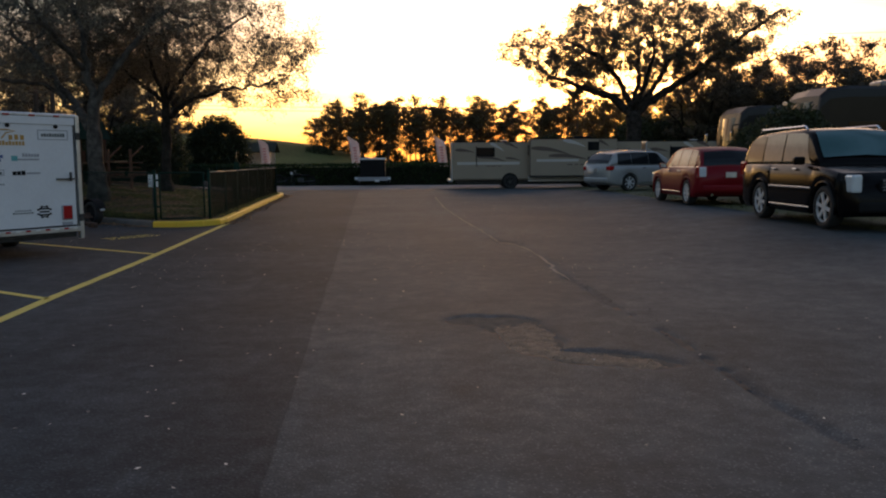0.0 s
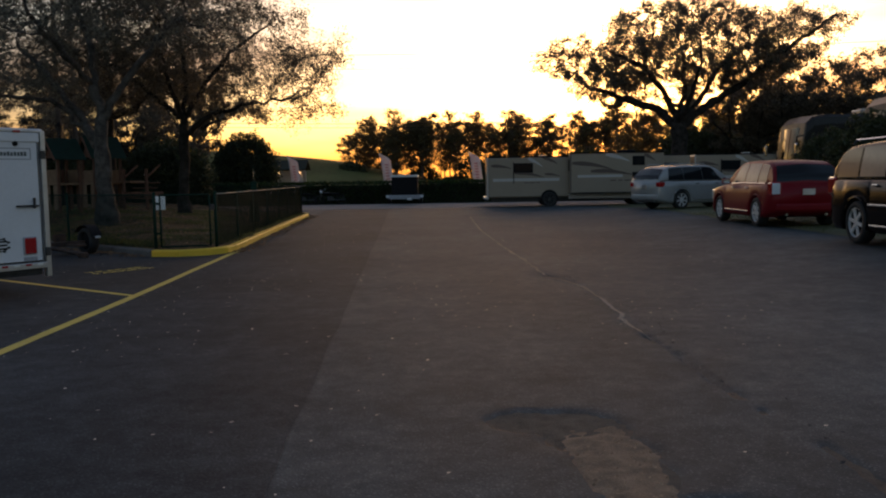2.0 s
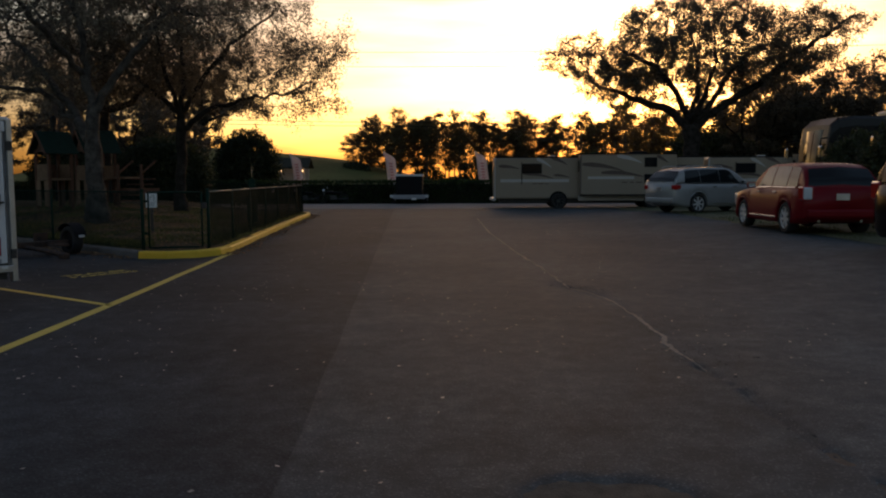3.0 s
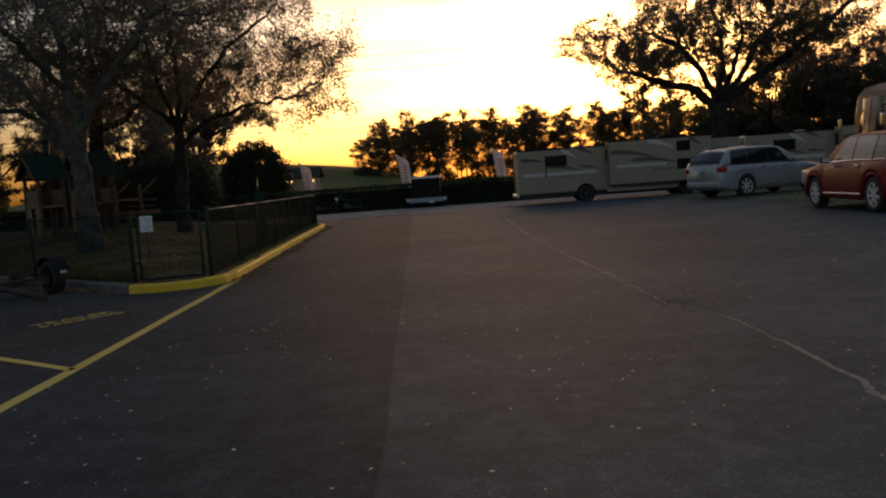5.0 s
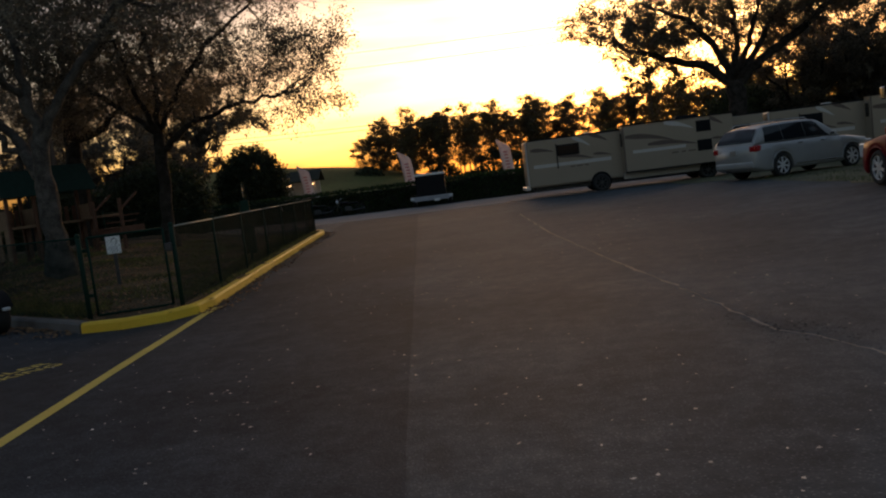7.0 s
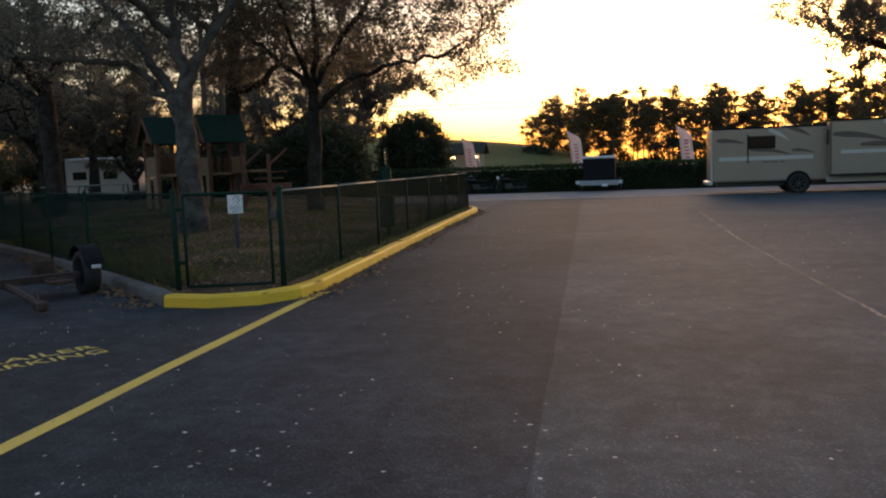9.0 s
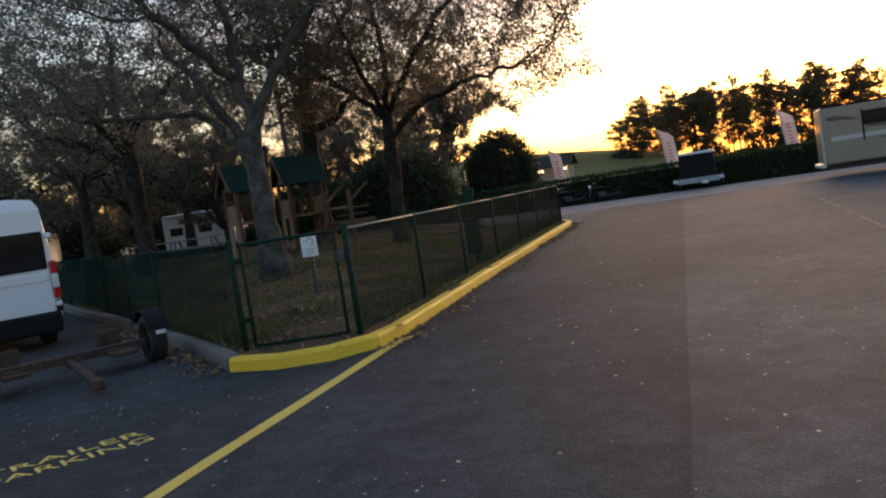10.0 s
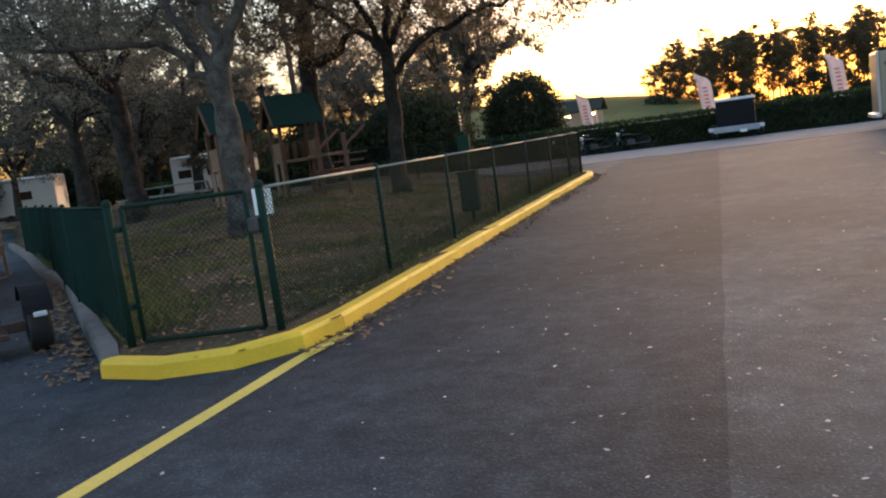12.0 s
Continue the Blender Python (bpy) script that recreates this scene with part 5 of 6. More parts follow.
pines = []
for i, hgt in enumerate((13.6, 14.8, 12.6, 14.2)):
    bm, (lv_, lf_) = pine(70 + i, hgt)
    root = thing("pine_tree", pose(-14 + 5 * i, 150, -0.1), "tall thin pine in a distant stand against the sunrise", "tree", "distant pines")
    part("trunk", bm, M_PBARK, root)
    tagged(pydata("crown", lv_, lf_, M_NEEDLE, root), kind="stuff")
    pines.append(root)
rp = random.Random(4)
k = 0
for xx in np.arange(-17, 62, 1.15):
    y = 150 + rp.uniform(-9, 14)
    s = rp.uniform(0.82, 1.08)
    m = pose(xx + rp.uniform(-1, 1), y, -0.1, 0, 0, rp.uniform(0, 360)) @ Matrix.Diagonal((rp.uniform(0.8, 1.25), rp.uniform(0.8, 1.25), s * (0.86 + 0.14 * math.sin(xx * 0.37) ** 2), 1))
    copy_thing(pines[k % 4], m)
    k += 1
for xx in np.arange(30, 70, 4.0):
    copy_thing(pines[k % 4], pose(xx + rp.uniform(-1, 1), 84 + rp.uniform(-8, 14), -0.1, 0, 0, rp.uniform(0, 360)))
    k += 1
for xx, yy in ((17.5, 82), (21, 86), (25, 84)):
    copy_thing(pines[k % 4], pose(xx, yy, -0.1, 0, 0, 50 * k) @ Matrix.Diagonal((0.85, 0.85, 1.0, 1)))
    k += 1
for xx in np.arange(-80, -24, 4.0):
    copy_thing(pines[k % 4], pose(xx + rp.uniform(-1, 1), 88 + rp.uniform(-8, 14), -0.1, 0, 0, rp.uniform(0, 360)))
    k += 1


def bush(x, y, z, rx, ry, h, n, size, leaf, label, seed, group="bushes"):
    """A clipped or wild shrub: stems and a shell of leaves."""
    g = np.random.default_rng(seed)
    root = thing("bush", pose(x, y, z), label, "bush", group)
    bm = bmesh.new()
    for k in range(7):
        a = k * 0.9
        tube(bm, [(0.1 * math.cos(a), 0.1 * math.sin(a), -0.1), (rx * 0.3 * math.cos(a), ry * 0.3 * math.sin(a), h * 0.4), (rx * 0.55 * math.cos(a), ry * 0.55 * math.sin(a), h * 0.75)], [0.06, 0.04, 0.015], 5)
    part("stems", bm, M_WOODY, root)
    d = g.normal(size=(n, 3))
    d /= np.linalg.norm(d, axis=1)[:, None]
    lump = np.array([1 + 0.2 * noise.noise((p[0] * 2.2, p[1] * 2.2, p[2] * 2.2 + seed)) + 0.14 * noise.noise((p[0] * 6, p[1] * 6, p[2] * 6 + seed)) for p in d])[:, None]
    c = d * lump * (0.7 + 0.36 * g.random((n, 1)) ** 1.4) * np.array((rx, ry, h * 0.5)) + np.array((0, 0, h * 0.5))
    c[:, 2] = np.maximum(c[:, 2], 0.02)
    lv_, lf_ = leaf_quads(c, size, g)
    tagged(pydata("crown", lv_, lf_, leaf, root), kind="stuff")
    return root


bush(-14.2, 59.6, 0.0, 2.3, 1.8, 5.0, 30000, 0.085, M_BUSH, "dense round dark shrub beside the fence", 3)
bush(-15.5, 47, 0.3, 2.6, 2.0, 3.6, 24000, 0.08, M_BUSH, "dense dark shrub behind the playground", 4)
bush(-20, 46, 0.3, 2.6, 2.0, 3.0, 22000, 0.08, M_BUSH, "dense dark shrub behind the playground", 6)
bush(11.9, 22.2, 0.2, 1.2, 1.3, 2.9, 18000, 0.06, M_BUSH, "leafy shrub between the parked coaches", 9)
bush(13.8, 28.4, 0.2, 1.5, 1.5, 2.8, 18000, 0.06, M_BUSH, "leafy shrub between the parked coaches", 10)
for i, xx in enumerate(np.arange(-20, 62, 4.2)):
    bush(xx + rp.uniform(-1, 1), 142 + rp.uniform(-4, 6), -0.1, 3.0, 2, 2.9 + rp.uniform(-1.2, 2.2), 3000, 0.2, M_BUSH, "distant undergrowth below the pines", 20 + i, "distant undergrowth")

# woodland belt behind the camp and the coaches
belt = bush(-30, 74, 0, 4.0, 3.0, 5.0, 16000, 0.14, M_BUSH, "dark woodland undergrowth behind the camp", 88, "woodland belt")
for xx, yy, sc in [(x + rp.uniform(-1.5, 1.5), 78 + rp.uniform(-5, 6) - 0.25 * abs(x + 30), rp.uniform(0.8, 1.4)) for x in range(-92, -37, 5)] + [(x, 50 + rp.uniform(-4, 4) - 0.3 * (x + 48), 1.1) for x in range(-96, -46, 6)] + [(x + rp.uniform(-1, 1), 66 + rp.uniform(-4, 4), rp.uniform(0.7, 1.1)) for x in range(21, 60, 5)] + [(x + rp.uniform(-1, 1), 70 + rp.uniform(-3, 5), rp.uniform(0.5, 0.8)) for x in (13, 18, 21, 25)]:
    copy_thing(belt, pose(xx, yy, 0, 0, 0, rp.uniform(0, 360)) @ Matrix.Diagonal((sc, sc, sc, 1)))


# ---- hedge ----
def hedge(x0, x1, y, depth, h, seed):
    g = np.random.default_rng(seed)
    root = thing("hedge", pose(0, 0, 0), "long clipped dark green hedge beyond the cross road", "hedge")
    part("hedge_core", bx(((x0 + x1) / 2, y, h / 2 - 0.12), (x1 - x0 - 0.2, depth - 0.3, h - 0.1), 0.05), M_WOODY, root)
    n = int((x1 - x0) * 800)
    u = g.random((n, 3))
    c = np.stack([x0 + u[:, 0] * (x1 - x0), y + (u[:, 1] - 0.5) * depth, u[:, 2] * h], 1)
    face = g.random(n)
    front = face < 0.6
    c[front, 1] = y - depth / 2 + g.normal(0, 0.05, front.sum())
    c[~front, 2] = h + g.normal(0, 0.05, (~front).sum())
    c[:, 1] += 0.08 * np.sin(c[:, 0] * 1.7)
    lv_, lf_ = leaf_quads(c, 0.075, g)
    tagged(pydata("hedge_leaves", lv_, lf_, M_HEDGE, root), kind="stuff")


hedge(-40, 24, 56.6, 1.4, 1.42, 2)

# ---- hill ----
hv, hf = [], []
hx, hy = lines(-120, 10, 5), lines(100, 200, 6)
for y in hy:
    for x in hx:
        e = math.exp(-((x + 48) / 30) ** 2) * 8.0 + 2.3 * math.exp(-((x + 18) / 14) ** 2)
        hv.append((x, y, -0.3 + e * smooth01(100, 158, y) * (1 - smooth01(170, 200, y)) + 0.3 * noise.noise((x * 0.1, y * 0.1, 0))))
for j in range(len(hy) - 1):
    for i in range(len(hx) - 1):
        a = j * len(hx) + i
        hf.append((a, a + 1, a + 1 + len(hx), a + len(hx)))
tagged(pydata("hill", hv, hf, M_HILL, smooth=True), "low grassy mound in the distance", "hill", kind="structure")


# ---- motorhomes ----
def swoosh(parent, xa, za, xb, zb, bow, w, y, material):
    """A curved tapering decal on a side that faces -y."""
    bm = bmesh.new()
    rows_ = []
    for t in np.linspace(0, 1, 11):
        x, z = xa + (xb - xa) * t, za + (zb - za) * t + bow * math.sin(math.pi * t)
        hh = max(0.006, w * 0.85 * (1 - t) ** 0.6 * min(1.0, 0.45 + 2.2 * t))
        rows_.append([bm.verts.new((x, y + dy, z + dz)) for dy, dz in ((0, -hh), (-0.004, -hh), (-0.004, hh), (0, hh))])
    for r0, r1 in zip(rows_, rows_[1:]):
        for k in range(4):
            bm.faces.new((r0[k], r0[(k + 1) % 4], r1[(k + 1) % 4], r1[k]))
    bmesh.ops.recalc_face_normals(bm, faces=bm.faces)
    part("swoosh", bm, material, parent)


def motorhome(x0, y, L, H, label):
    """Side-on motorhome, rear end at x0, its near side at y."""
    D = 2.4
    root = thing("motorhome", pose(x0, y, 0.0), label, "motorhome", "motorhomes in a row")
    part("body", bx((L / 2, D / 2, (H + 0.5) / 2), (L, D, H - 0.5), 0.09), M_RV, root)
    part("roof_edge", bx((L / 2, D / 2, H - 0.01), (L - 0.1, D + 0.05, 0.06), 0.02), M_BLACK, root)
    part("rear_corner_trim", bx((0.0, 0.03, H / 2 + 0.25), (0.08, 0.08, H - 0.6), 0.02), M_RVPALE, root)
    part("rear_bumper", bx((-0.05, D / 2, 0.48), (0.22, D - 0.1, 0.16), 0.04), M_ALU, root)
    part("chassis", bx((L / 2, D / 2, 0.42), (L - 0.6, D - 0.8, 0.24), 0.02), M_STEEL, root)
    for xw in (3.35, 8.25):
        part("wheel_arch", cy((xw, -0.012, 0.44), (xw, 0.3, 0.44), 0.47, n=20), M_BLACK, root)
        wheel(root, xw, 0.02, 0.39, 0.39, 0.25, -1, 8, M_STEEL)
        wheel(root, xw, D - 0.1, 0.41, 0.41, 0.25, 1, 8, M_ALU)
    w1 = part("window", bx((1.95, -0.006, 2.1), (1.05, 0.03, 0.52), 0.012), M_BLACK, root)
    part("window_pane", bx((1.95, -0.02, 2.1), (0.95, 0.02, 0.42), 0.01), M_GLASS, w1)
    part("awning_arm", bx((1.42, -0.03, 1.85), (0.045, 0.05, 1.15), 0.01), M_BLACK, root)
    # sloping dark swooshes on the side
    for xa, za, xb, zb, bow, w in ((0.2, 2.22, 1.3, 2.08, 0.05, 0.13), (2.95, 2.68, 3.8, 2.3, 0.04, 0.15), (1.5, 1.82, 3.1, 1.56, 0.08, 0.13), (3.1, 1.75, 3.95, 1.62, 0.04, 0.09)):
        swoosh(root, xa, za, xb, zb, bow, w, -0.004, M_STRIPE)
    swoosh(root, 2.2, 2.6, 3.0, 2.15, 0.05, 0.14, -0.004, M_RVPALE)
    for k, wd in enumerate((0.22, 0.3, 0.18)):
        part("lettering_bar", bx((2.1 + 0.32 * k, -0.003, 1.3), (wd, 0.008, 0.05)), M_STRIPE, root)
    part("pale_band", bx((2.1, -0.003, 1.46), (3.6, 0.008, 0.16)), M_RVPALE, root)
    # slide-out room standing proud of the side
    so = part("slide_out", bx((6.9, -0.28, 1.76), (5.0, 0.62, 2.12), 0.05), M_RV, root)
    part("slide_edge", bx((4.43, -0.6, 1.76), (0.05, 0.03, 2.06), 0.01), M_STRIPE, so)
    part("slide_sill", bx((6.9, -0.6, 0.71), (5.0, 0.05, 0.05), 0.01), M_BLACK, so)
    part("slide_window", bx((4.36, -0.3, 2.2), (0.03, 0.24, 0.6), 0.01), M_GLASS, so)
    part("slide_roof", bx((6.9, -0.28, 2.83), (5.08, 0.7, 0.05), 0.015), M_BLACK, so)
    for xa, za, xb, zb, bow, w in ((4.5, 2.3, 6.7, 1.93, 0.1, 0.17), (5.5, 1.86, 7.75, 1.64, 0.1, 0.15), (8.35, 2.72, 8.95, 2.38, 0.03, 0.14), (8.4, 1.8, 9.2, 1.7, 0.03, 0.08)):
        swoosh(so, xa, za, xb, zb, bow, w, -0.594, M_STRIPE)
    swoosh(so, 6.3, 2.74, 7.6, 2.36, 0.06, 0.16, -0.594, M_RVPALE)
    for k, wd in enumerate((0.3, 0.2, 0.34)):
        part("lettering_bar", bx((6.7 + 0.38 * k, -0.593, 1.36), (wd, 0.008, 0.055)), M_STRIPE, so)
    part("pale_band", bx((6.0, -0.593, 1.6), (2.4, 0.008, 0.14)), M_RVPALE, so)
    for z in (2.4, 1.54):
        w = part("window", bx((8.05, -0.595, z), (0.66, 0.03, 0.5), 0.012), M_BLACK, so)
        part("window_pane", bx((8.05, -0.612, z), (0.58, 0.012, 0.42), 0.006), M_GLASS, w)
    part("lower_skirt", bx((6.2, 0.0, 0.55), (3.6, 0.06, 0.3), 0.015), M_RVPALE, root)
    part("air_conditioner", bx((7.7, 1.1, H + 0.16), (1.0, 0.7, 0.3), 0.09), M_BLACK, root)
    part("roof_vent", bx((6.7, 1.0, H + 0.06), (0.4, 0.4, 0.12), 0.04), M_RVPALE, root)
    part("roof_vent", bx((3.1, 1.0, H + 0.05), (0.4, 0.4, 0.1), 0.04), M_RVPALE, root)
    part("cab_window", bx((L - 1.1, -0.006, 1.95), (0.9, 0.03, 0.6), 0.02), M_GLASS, root)
    return root


mh = motorhome(2.66, 44.7, 11.0, 2.7, "beige motorhome with brown swooshes and an open slide-out")
copy_thing(mh, pose(14.1, 45.3, 0, 0, 0, 0))


def coach(x, y, L, H, yaw, label):
    """Dark class-A coach; local +x is ahead, front at x = 0."""
    W = 2.5
    root = thing("coach", pose(x, y, 0.22, 0, 0, yaw), label, "motorhome", "parked coaches")
    rings = []
    for xx, t, b in ((-L, H - 0.05, 0.45), (-L + 0.1, H, 0.4), (-0.9, H, 0.4), (-0.35, H - 0.06, 0.38), (-0.1, H - 0.3, 0.36), (0.0, H - 0.9, 0.4), (0.06, 1.2, 0.42)):
        h = W / 2 * (1 if xx < -0.5 else 0.985 if xx < -0.2 else 0.94)
        ring = [(xx, h, b), (xx, h, t - 0.35), (xx, h * 0.97, t - 0.1), (xx, h * 0.88, t), (xx, 0, t + 0.04)]
        rings.append(ring + [(p[0], -p[1], p[2]) for p in ring[::-1] if p[1] > 0])
    part("body", loft(rings), M_BUS, root, smooth=False)
    # curved windscreen in two panes
    for s in (1, -1):
        bm = bmesh.new()
        rows_ = []
        for z, xo in ((1.35, 0.09), (1.9, 0.075), (2.4, 0.03), (H - 0.45, -0.06)):
            rows_.append([bm.verts.new((xo - 0.22 * (u ** 3) + 0.03, s * (0.03 + u * W * 0.455), z)) for u in np.linspace(0, 1, 6)])
        for r0, r1 in zip(rows_, rows_[1:]):
            for k in range(5):
                bm.faces.new((r0[k], r0[k + 1], r1[k + 1], r1[k]))
        bmesh.ops.recalc_face_normals(bm, faces=bm.faces)
        part("windscreen_pane", bm, M_GLASS, root, smooth=True)
        mr = part("mirror_arm", tube(bmesh.new(), [(0.02, s * W * 0.47, H - 0.75), (0.35, s * W * 0.56, H - 0.8), (0.38, s * W * 0.57, H - 1.1)], 0.025, 6), M_BLACK, root)
        part("mirror_head", bx((0.38, s * W * 0.57, H - 1.25), (0.1, 0.2, 0.4), 0.04), M_CHROME, mr)
        part("headlight", bx((0.08, s * W * 0.38, 0.85), (0.12, 0.36, 0.2), 0.04), M_LAMP, root)
        for k in range(4):
            part("side_window", bx((-1.6 - k * 1.7, s * (W / 2 + 0.004), 2.15), (1.3, 0.02, 0.7), 0.008), M_GLASS, root)
        part("side_band", bx((-L / 2, s * (W / 2 + 0.003), 1.1), (L - 1.5, 0.012, 0.5), 0.004), M_BUSG, root)
        for xw in (-1.4, -L + 2.8):
            part("wheel_arch", cy((xw, s * (W / 2 - 0.25), 0.5), (xw, s * (W / 2 + 0.012), 0.5), 0.56, n=20), M_BLACK, root)
            wheel(root, xw, s * (W / 2 - 0.1), 0.48, 0.48, 0.28, s, 8, M_CHROME)
    part("bumper", bx((0.03, 0, 0.55), (0.2, W * 0.94, 0.4), 0.08), M_BUSG, root)
    part("roof_unit", bx((-3.0, 0, H + 0.12), (1.1, 0.8, 0.24), 0.08), M_BUSG, root)
    part("roof_unit", bx((-6.5, 0, H + 0.12), (1.1, 0.8, 0.24), 0.08), M_BUSG, root)
    return root


coach(13.6, 31.8, 9.5, 3.5, 180, "dark bus-style motorhome with a tall curved windscreen")
coach(13.1, 24.4, 9.5, 3.6, 180, "dark bus-style motorhome half hidden by shrubs")


# ---- van ----
def van():
    W, H, L = 2.02, 2.5, 5.6
    c = Vector((-11.85, 20.2, 0))
    root = thing("cargo_van", Matrix.Translation(c) @ pose(0, 0, 0, 0, 0, STALL_YAW), "white high-roof van seen from behind in an angled stall", "van")
    rings = []
    for xx, w, t in ((0.0, 0.97, H - 0.12), (0.06, 1.0, H - 0.02), (0.3, 1.0, H), (3.6, 1.0, H), (4.3, 0.97, H - 0.35), (4.75, 0.95, 1.35), (5.45, 0.9, 1.05), (5.6, 0.8, 0.8)):
        h = W / 2 * w
        prof = [(h * 0.98, 0.42), (h, 0.6), (h, 1.15), (h * 0.97, min(t - 0.3, 1.7)), (h * 0.9, t - 0.14), (h * 0.82, t - 0.02), (h * 0.5, t + 0.02)]
        rings.append([(xx, y, z) for y, z in prof] + [(xx, -y, z) for y, z in prof[::-1]])
    part("body", loft(rings), M_VAN, root, smooth=True)
    part("rear_bumper", bx((-0.03, 0, 0.43), (0.22, W * 0.96, 0.34), 0.05), M_BLACK, root)
    for s in (1, -1):
        dr = part("rear_door", bx((-0.006, s * 0.46, 1.45), (0.05, 0.9, 1.72), 0.02), M_VAN, root)
        part("door_window", bx((-0.034, s * 0.45, 1.62), (0.02, 0.86, 0.62), 0.03), M_GLASS, dr)
        part("door_band", bx((-0.035, s * 0.45, 1.18), (0.018, 0.84, 0.14), 0.01), M_VAN, dr)
        lt = part("tail_light", bx((-0.005, s * (W / 2 - 0.045), 1.12), (0.1, 0.12, 0.62), 0.03), M_TAIL, root)
        part("reverse_lens", bx((-0.03, s * (W / 2 - 0.045), 1.1), (0.07, 0.105, 0.24), 0.02), M_LAMP, lt)
        part("hinge", bx((-0.03, s * (W / 2 - 0.05), 1.85), (0.07, 0.1, 0.09), 0.02), M_VAN, root)
        part("hinge", bx((-0.03, s * (W / 2 - 0.05), 0.72), (0.07, 0.1, 0.08), 0.02), M_VAN, root)
        part("rear_corner_bumper", bx((0.02, s * (W / 2 - 0.04), 0.68), (0.14, 0.1, 0.2), 0.03), M_BLACK, root)
        for xw in (1.05, 4.55):
            wheel(root, xw, s * (W / 2 - 0.13), 0.35, 0.35, 0.23, s, 5, M_ALU)
        part("side_window", bx((2.4, s * (W / 2 - 0.02), 1.65), (1.6, 0.03, 0.6), 0.02), M_GLASS, root)
    part("door_gap", bx((-0.035, 0, 1.45), (0.01, 0.012, 1.7)), M_BLACK, root)
    part("handle", bx((-0.05, -0.08, 1.2), (0.03, 0.1, 0.17), 0.02), M_BLACK, root)
    part("plate_recess", bx((-0.034, 0.32, 0.9), (0.02, 0.5, 0.2), 0.02), M_BLACK, root)
    part("number_plate", bx((-0.048, 0.32, 0.88), (0.006, 0.31, 0.15)), M_SIGN, root)
    part("brake_light", bx((-0.02, 0.15, 2.36), (0.05, 0.5, 0.05), 0.015), M_BLACK, root)
    rk = part("roof_rack", bx((1.6, 0.1, 2.6), (2.4, 1.1, 0.06), 0.02), M_BLACK, root)
    for xx in (0.6, 1.6, 2.6):
        part("rack_bar", bx((xx, 0.1, 2.55), (0.06, 1.5, 0.05), 0.01), M_BLACK, rk)
    part("roof_vent", bx((0.9, -0.45, 2.56), (0.4, 0.4, 0.1), 0.03), M_BLACK, root)
    part("underbody", bx((2.6, 0, 0.36), (4.6, 1.3, 0.2), 0.03), M_BLACK, root)
    return root


van()


# ---- tow dolly ----
def dolly():
    c = Vector((-8.24, 17.98, 0))
    root = thing("tow_dolly", Matrix.Translation(c) @ pose(0, 0, 0, 0, 0, STALL_YAW), "rusty dark tow dolly resting on the asphalt", "trailer")
    hw_ = 1.02
    part("axle_beam", bx((0, 0, 0.27), (0.12, 2 * hw_ - 0.2, 0.1), 0.01), M_RUST, root)
    for s in (1, -1):
        wheel(root, 0, s * hw_, 0.3, 0.3, 0.2, s, 5, M_ALU)
        bm = bmesh.new()
        arc = [(0.37 * math.cos(a), 0.3 + 0.37 * math.sin(a)) for a in np.linspace(0.55, math.pi - 0.3, 10)]
        vs = [[bm.verts.new((x, s * hw_ + y, z)) for y in (-0.13, 0.13)] + [bm.verts.new((x * 0.97, s * hw_ + y, 0.3 + (z - 0.3) * 0.97)) for y in (0.13, -0.13)] for x, z in arc]
        for a, b in zip(vs, vs[1:]):
            for k in range(4):
                bm.faces.new((a[k], a[(k + 1) % 4], b[(k + 1) % 4], b[k]))
        bmesh.ops.recalc_face_normals(bm, faces=bm.faces)
        fd = part("mudguard", bm, M_BLACK, root, smooth=False)
        part("marker_light", bx((-0.39, s * hw_, 0.4), (0.03, 0.12, 0.05), 0.01), M_LAMP, fd)
        ramp = part("wheel_tray", bx((0.05, s * 0.58, 0.24), (0.95, 0.3, 0.05), 0.01), M_RUST, root)
        for k in range(5):
            part("tray_rung", bx((-0.3 + 0.18 * k, s * 0.58, 0.275), (0.03, 0.28, 0.03), 0.005), M_RUST, ramp)
        part("wheel_stop", bx((0.42, s * 0.58, 0.36), (0.05, 0.3, 0.22), 0.01), M_RUST, ramp)
    part("cross_beam", bx((0.4, 0, 0.22), (0.1, 1.6, 0.09), 0.01), M_RUST, root)
    part("tongue", tube(bmesh.new(), [(0.4, 0, 0.24), (-0.6, -0.02, 0.2), (-1.35, -0.02, 0.14)], 0.045, 6), M_RUST, root)
    part("coupler", bx((-1.45, -0.02, 0.12), (0.26, 0.12, 0.12), 0.03), M_RUST, root)
    part("coupler_lever", tube(bmesh.new(), [(-1.4, -0.02, 0.18), (-1.3, -0.02, 0.27), (-1.2, -0.02, 0.27)], 0.012, 5), M_RUST, root)
    return root


dolly()


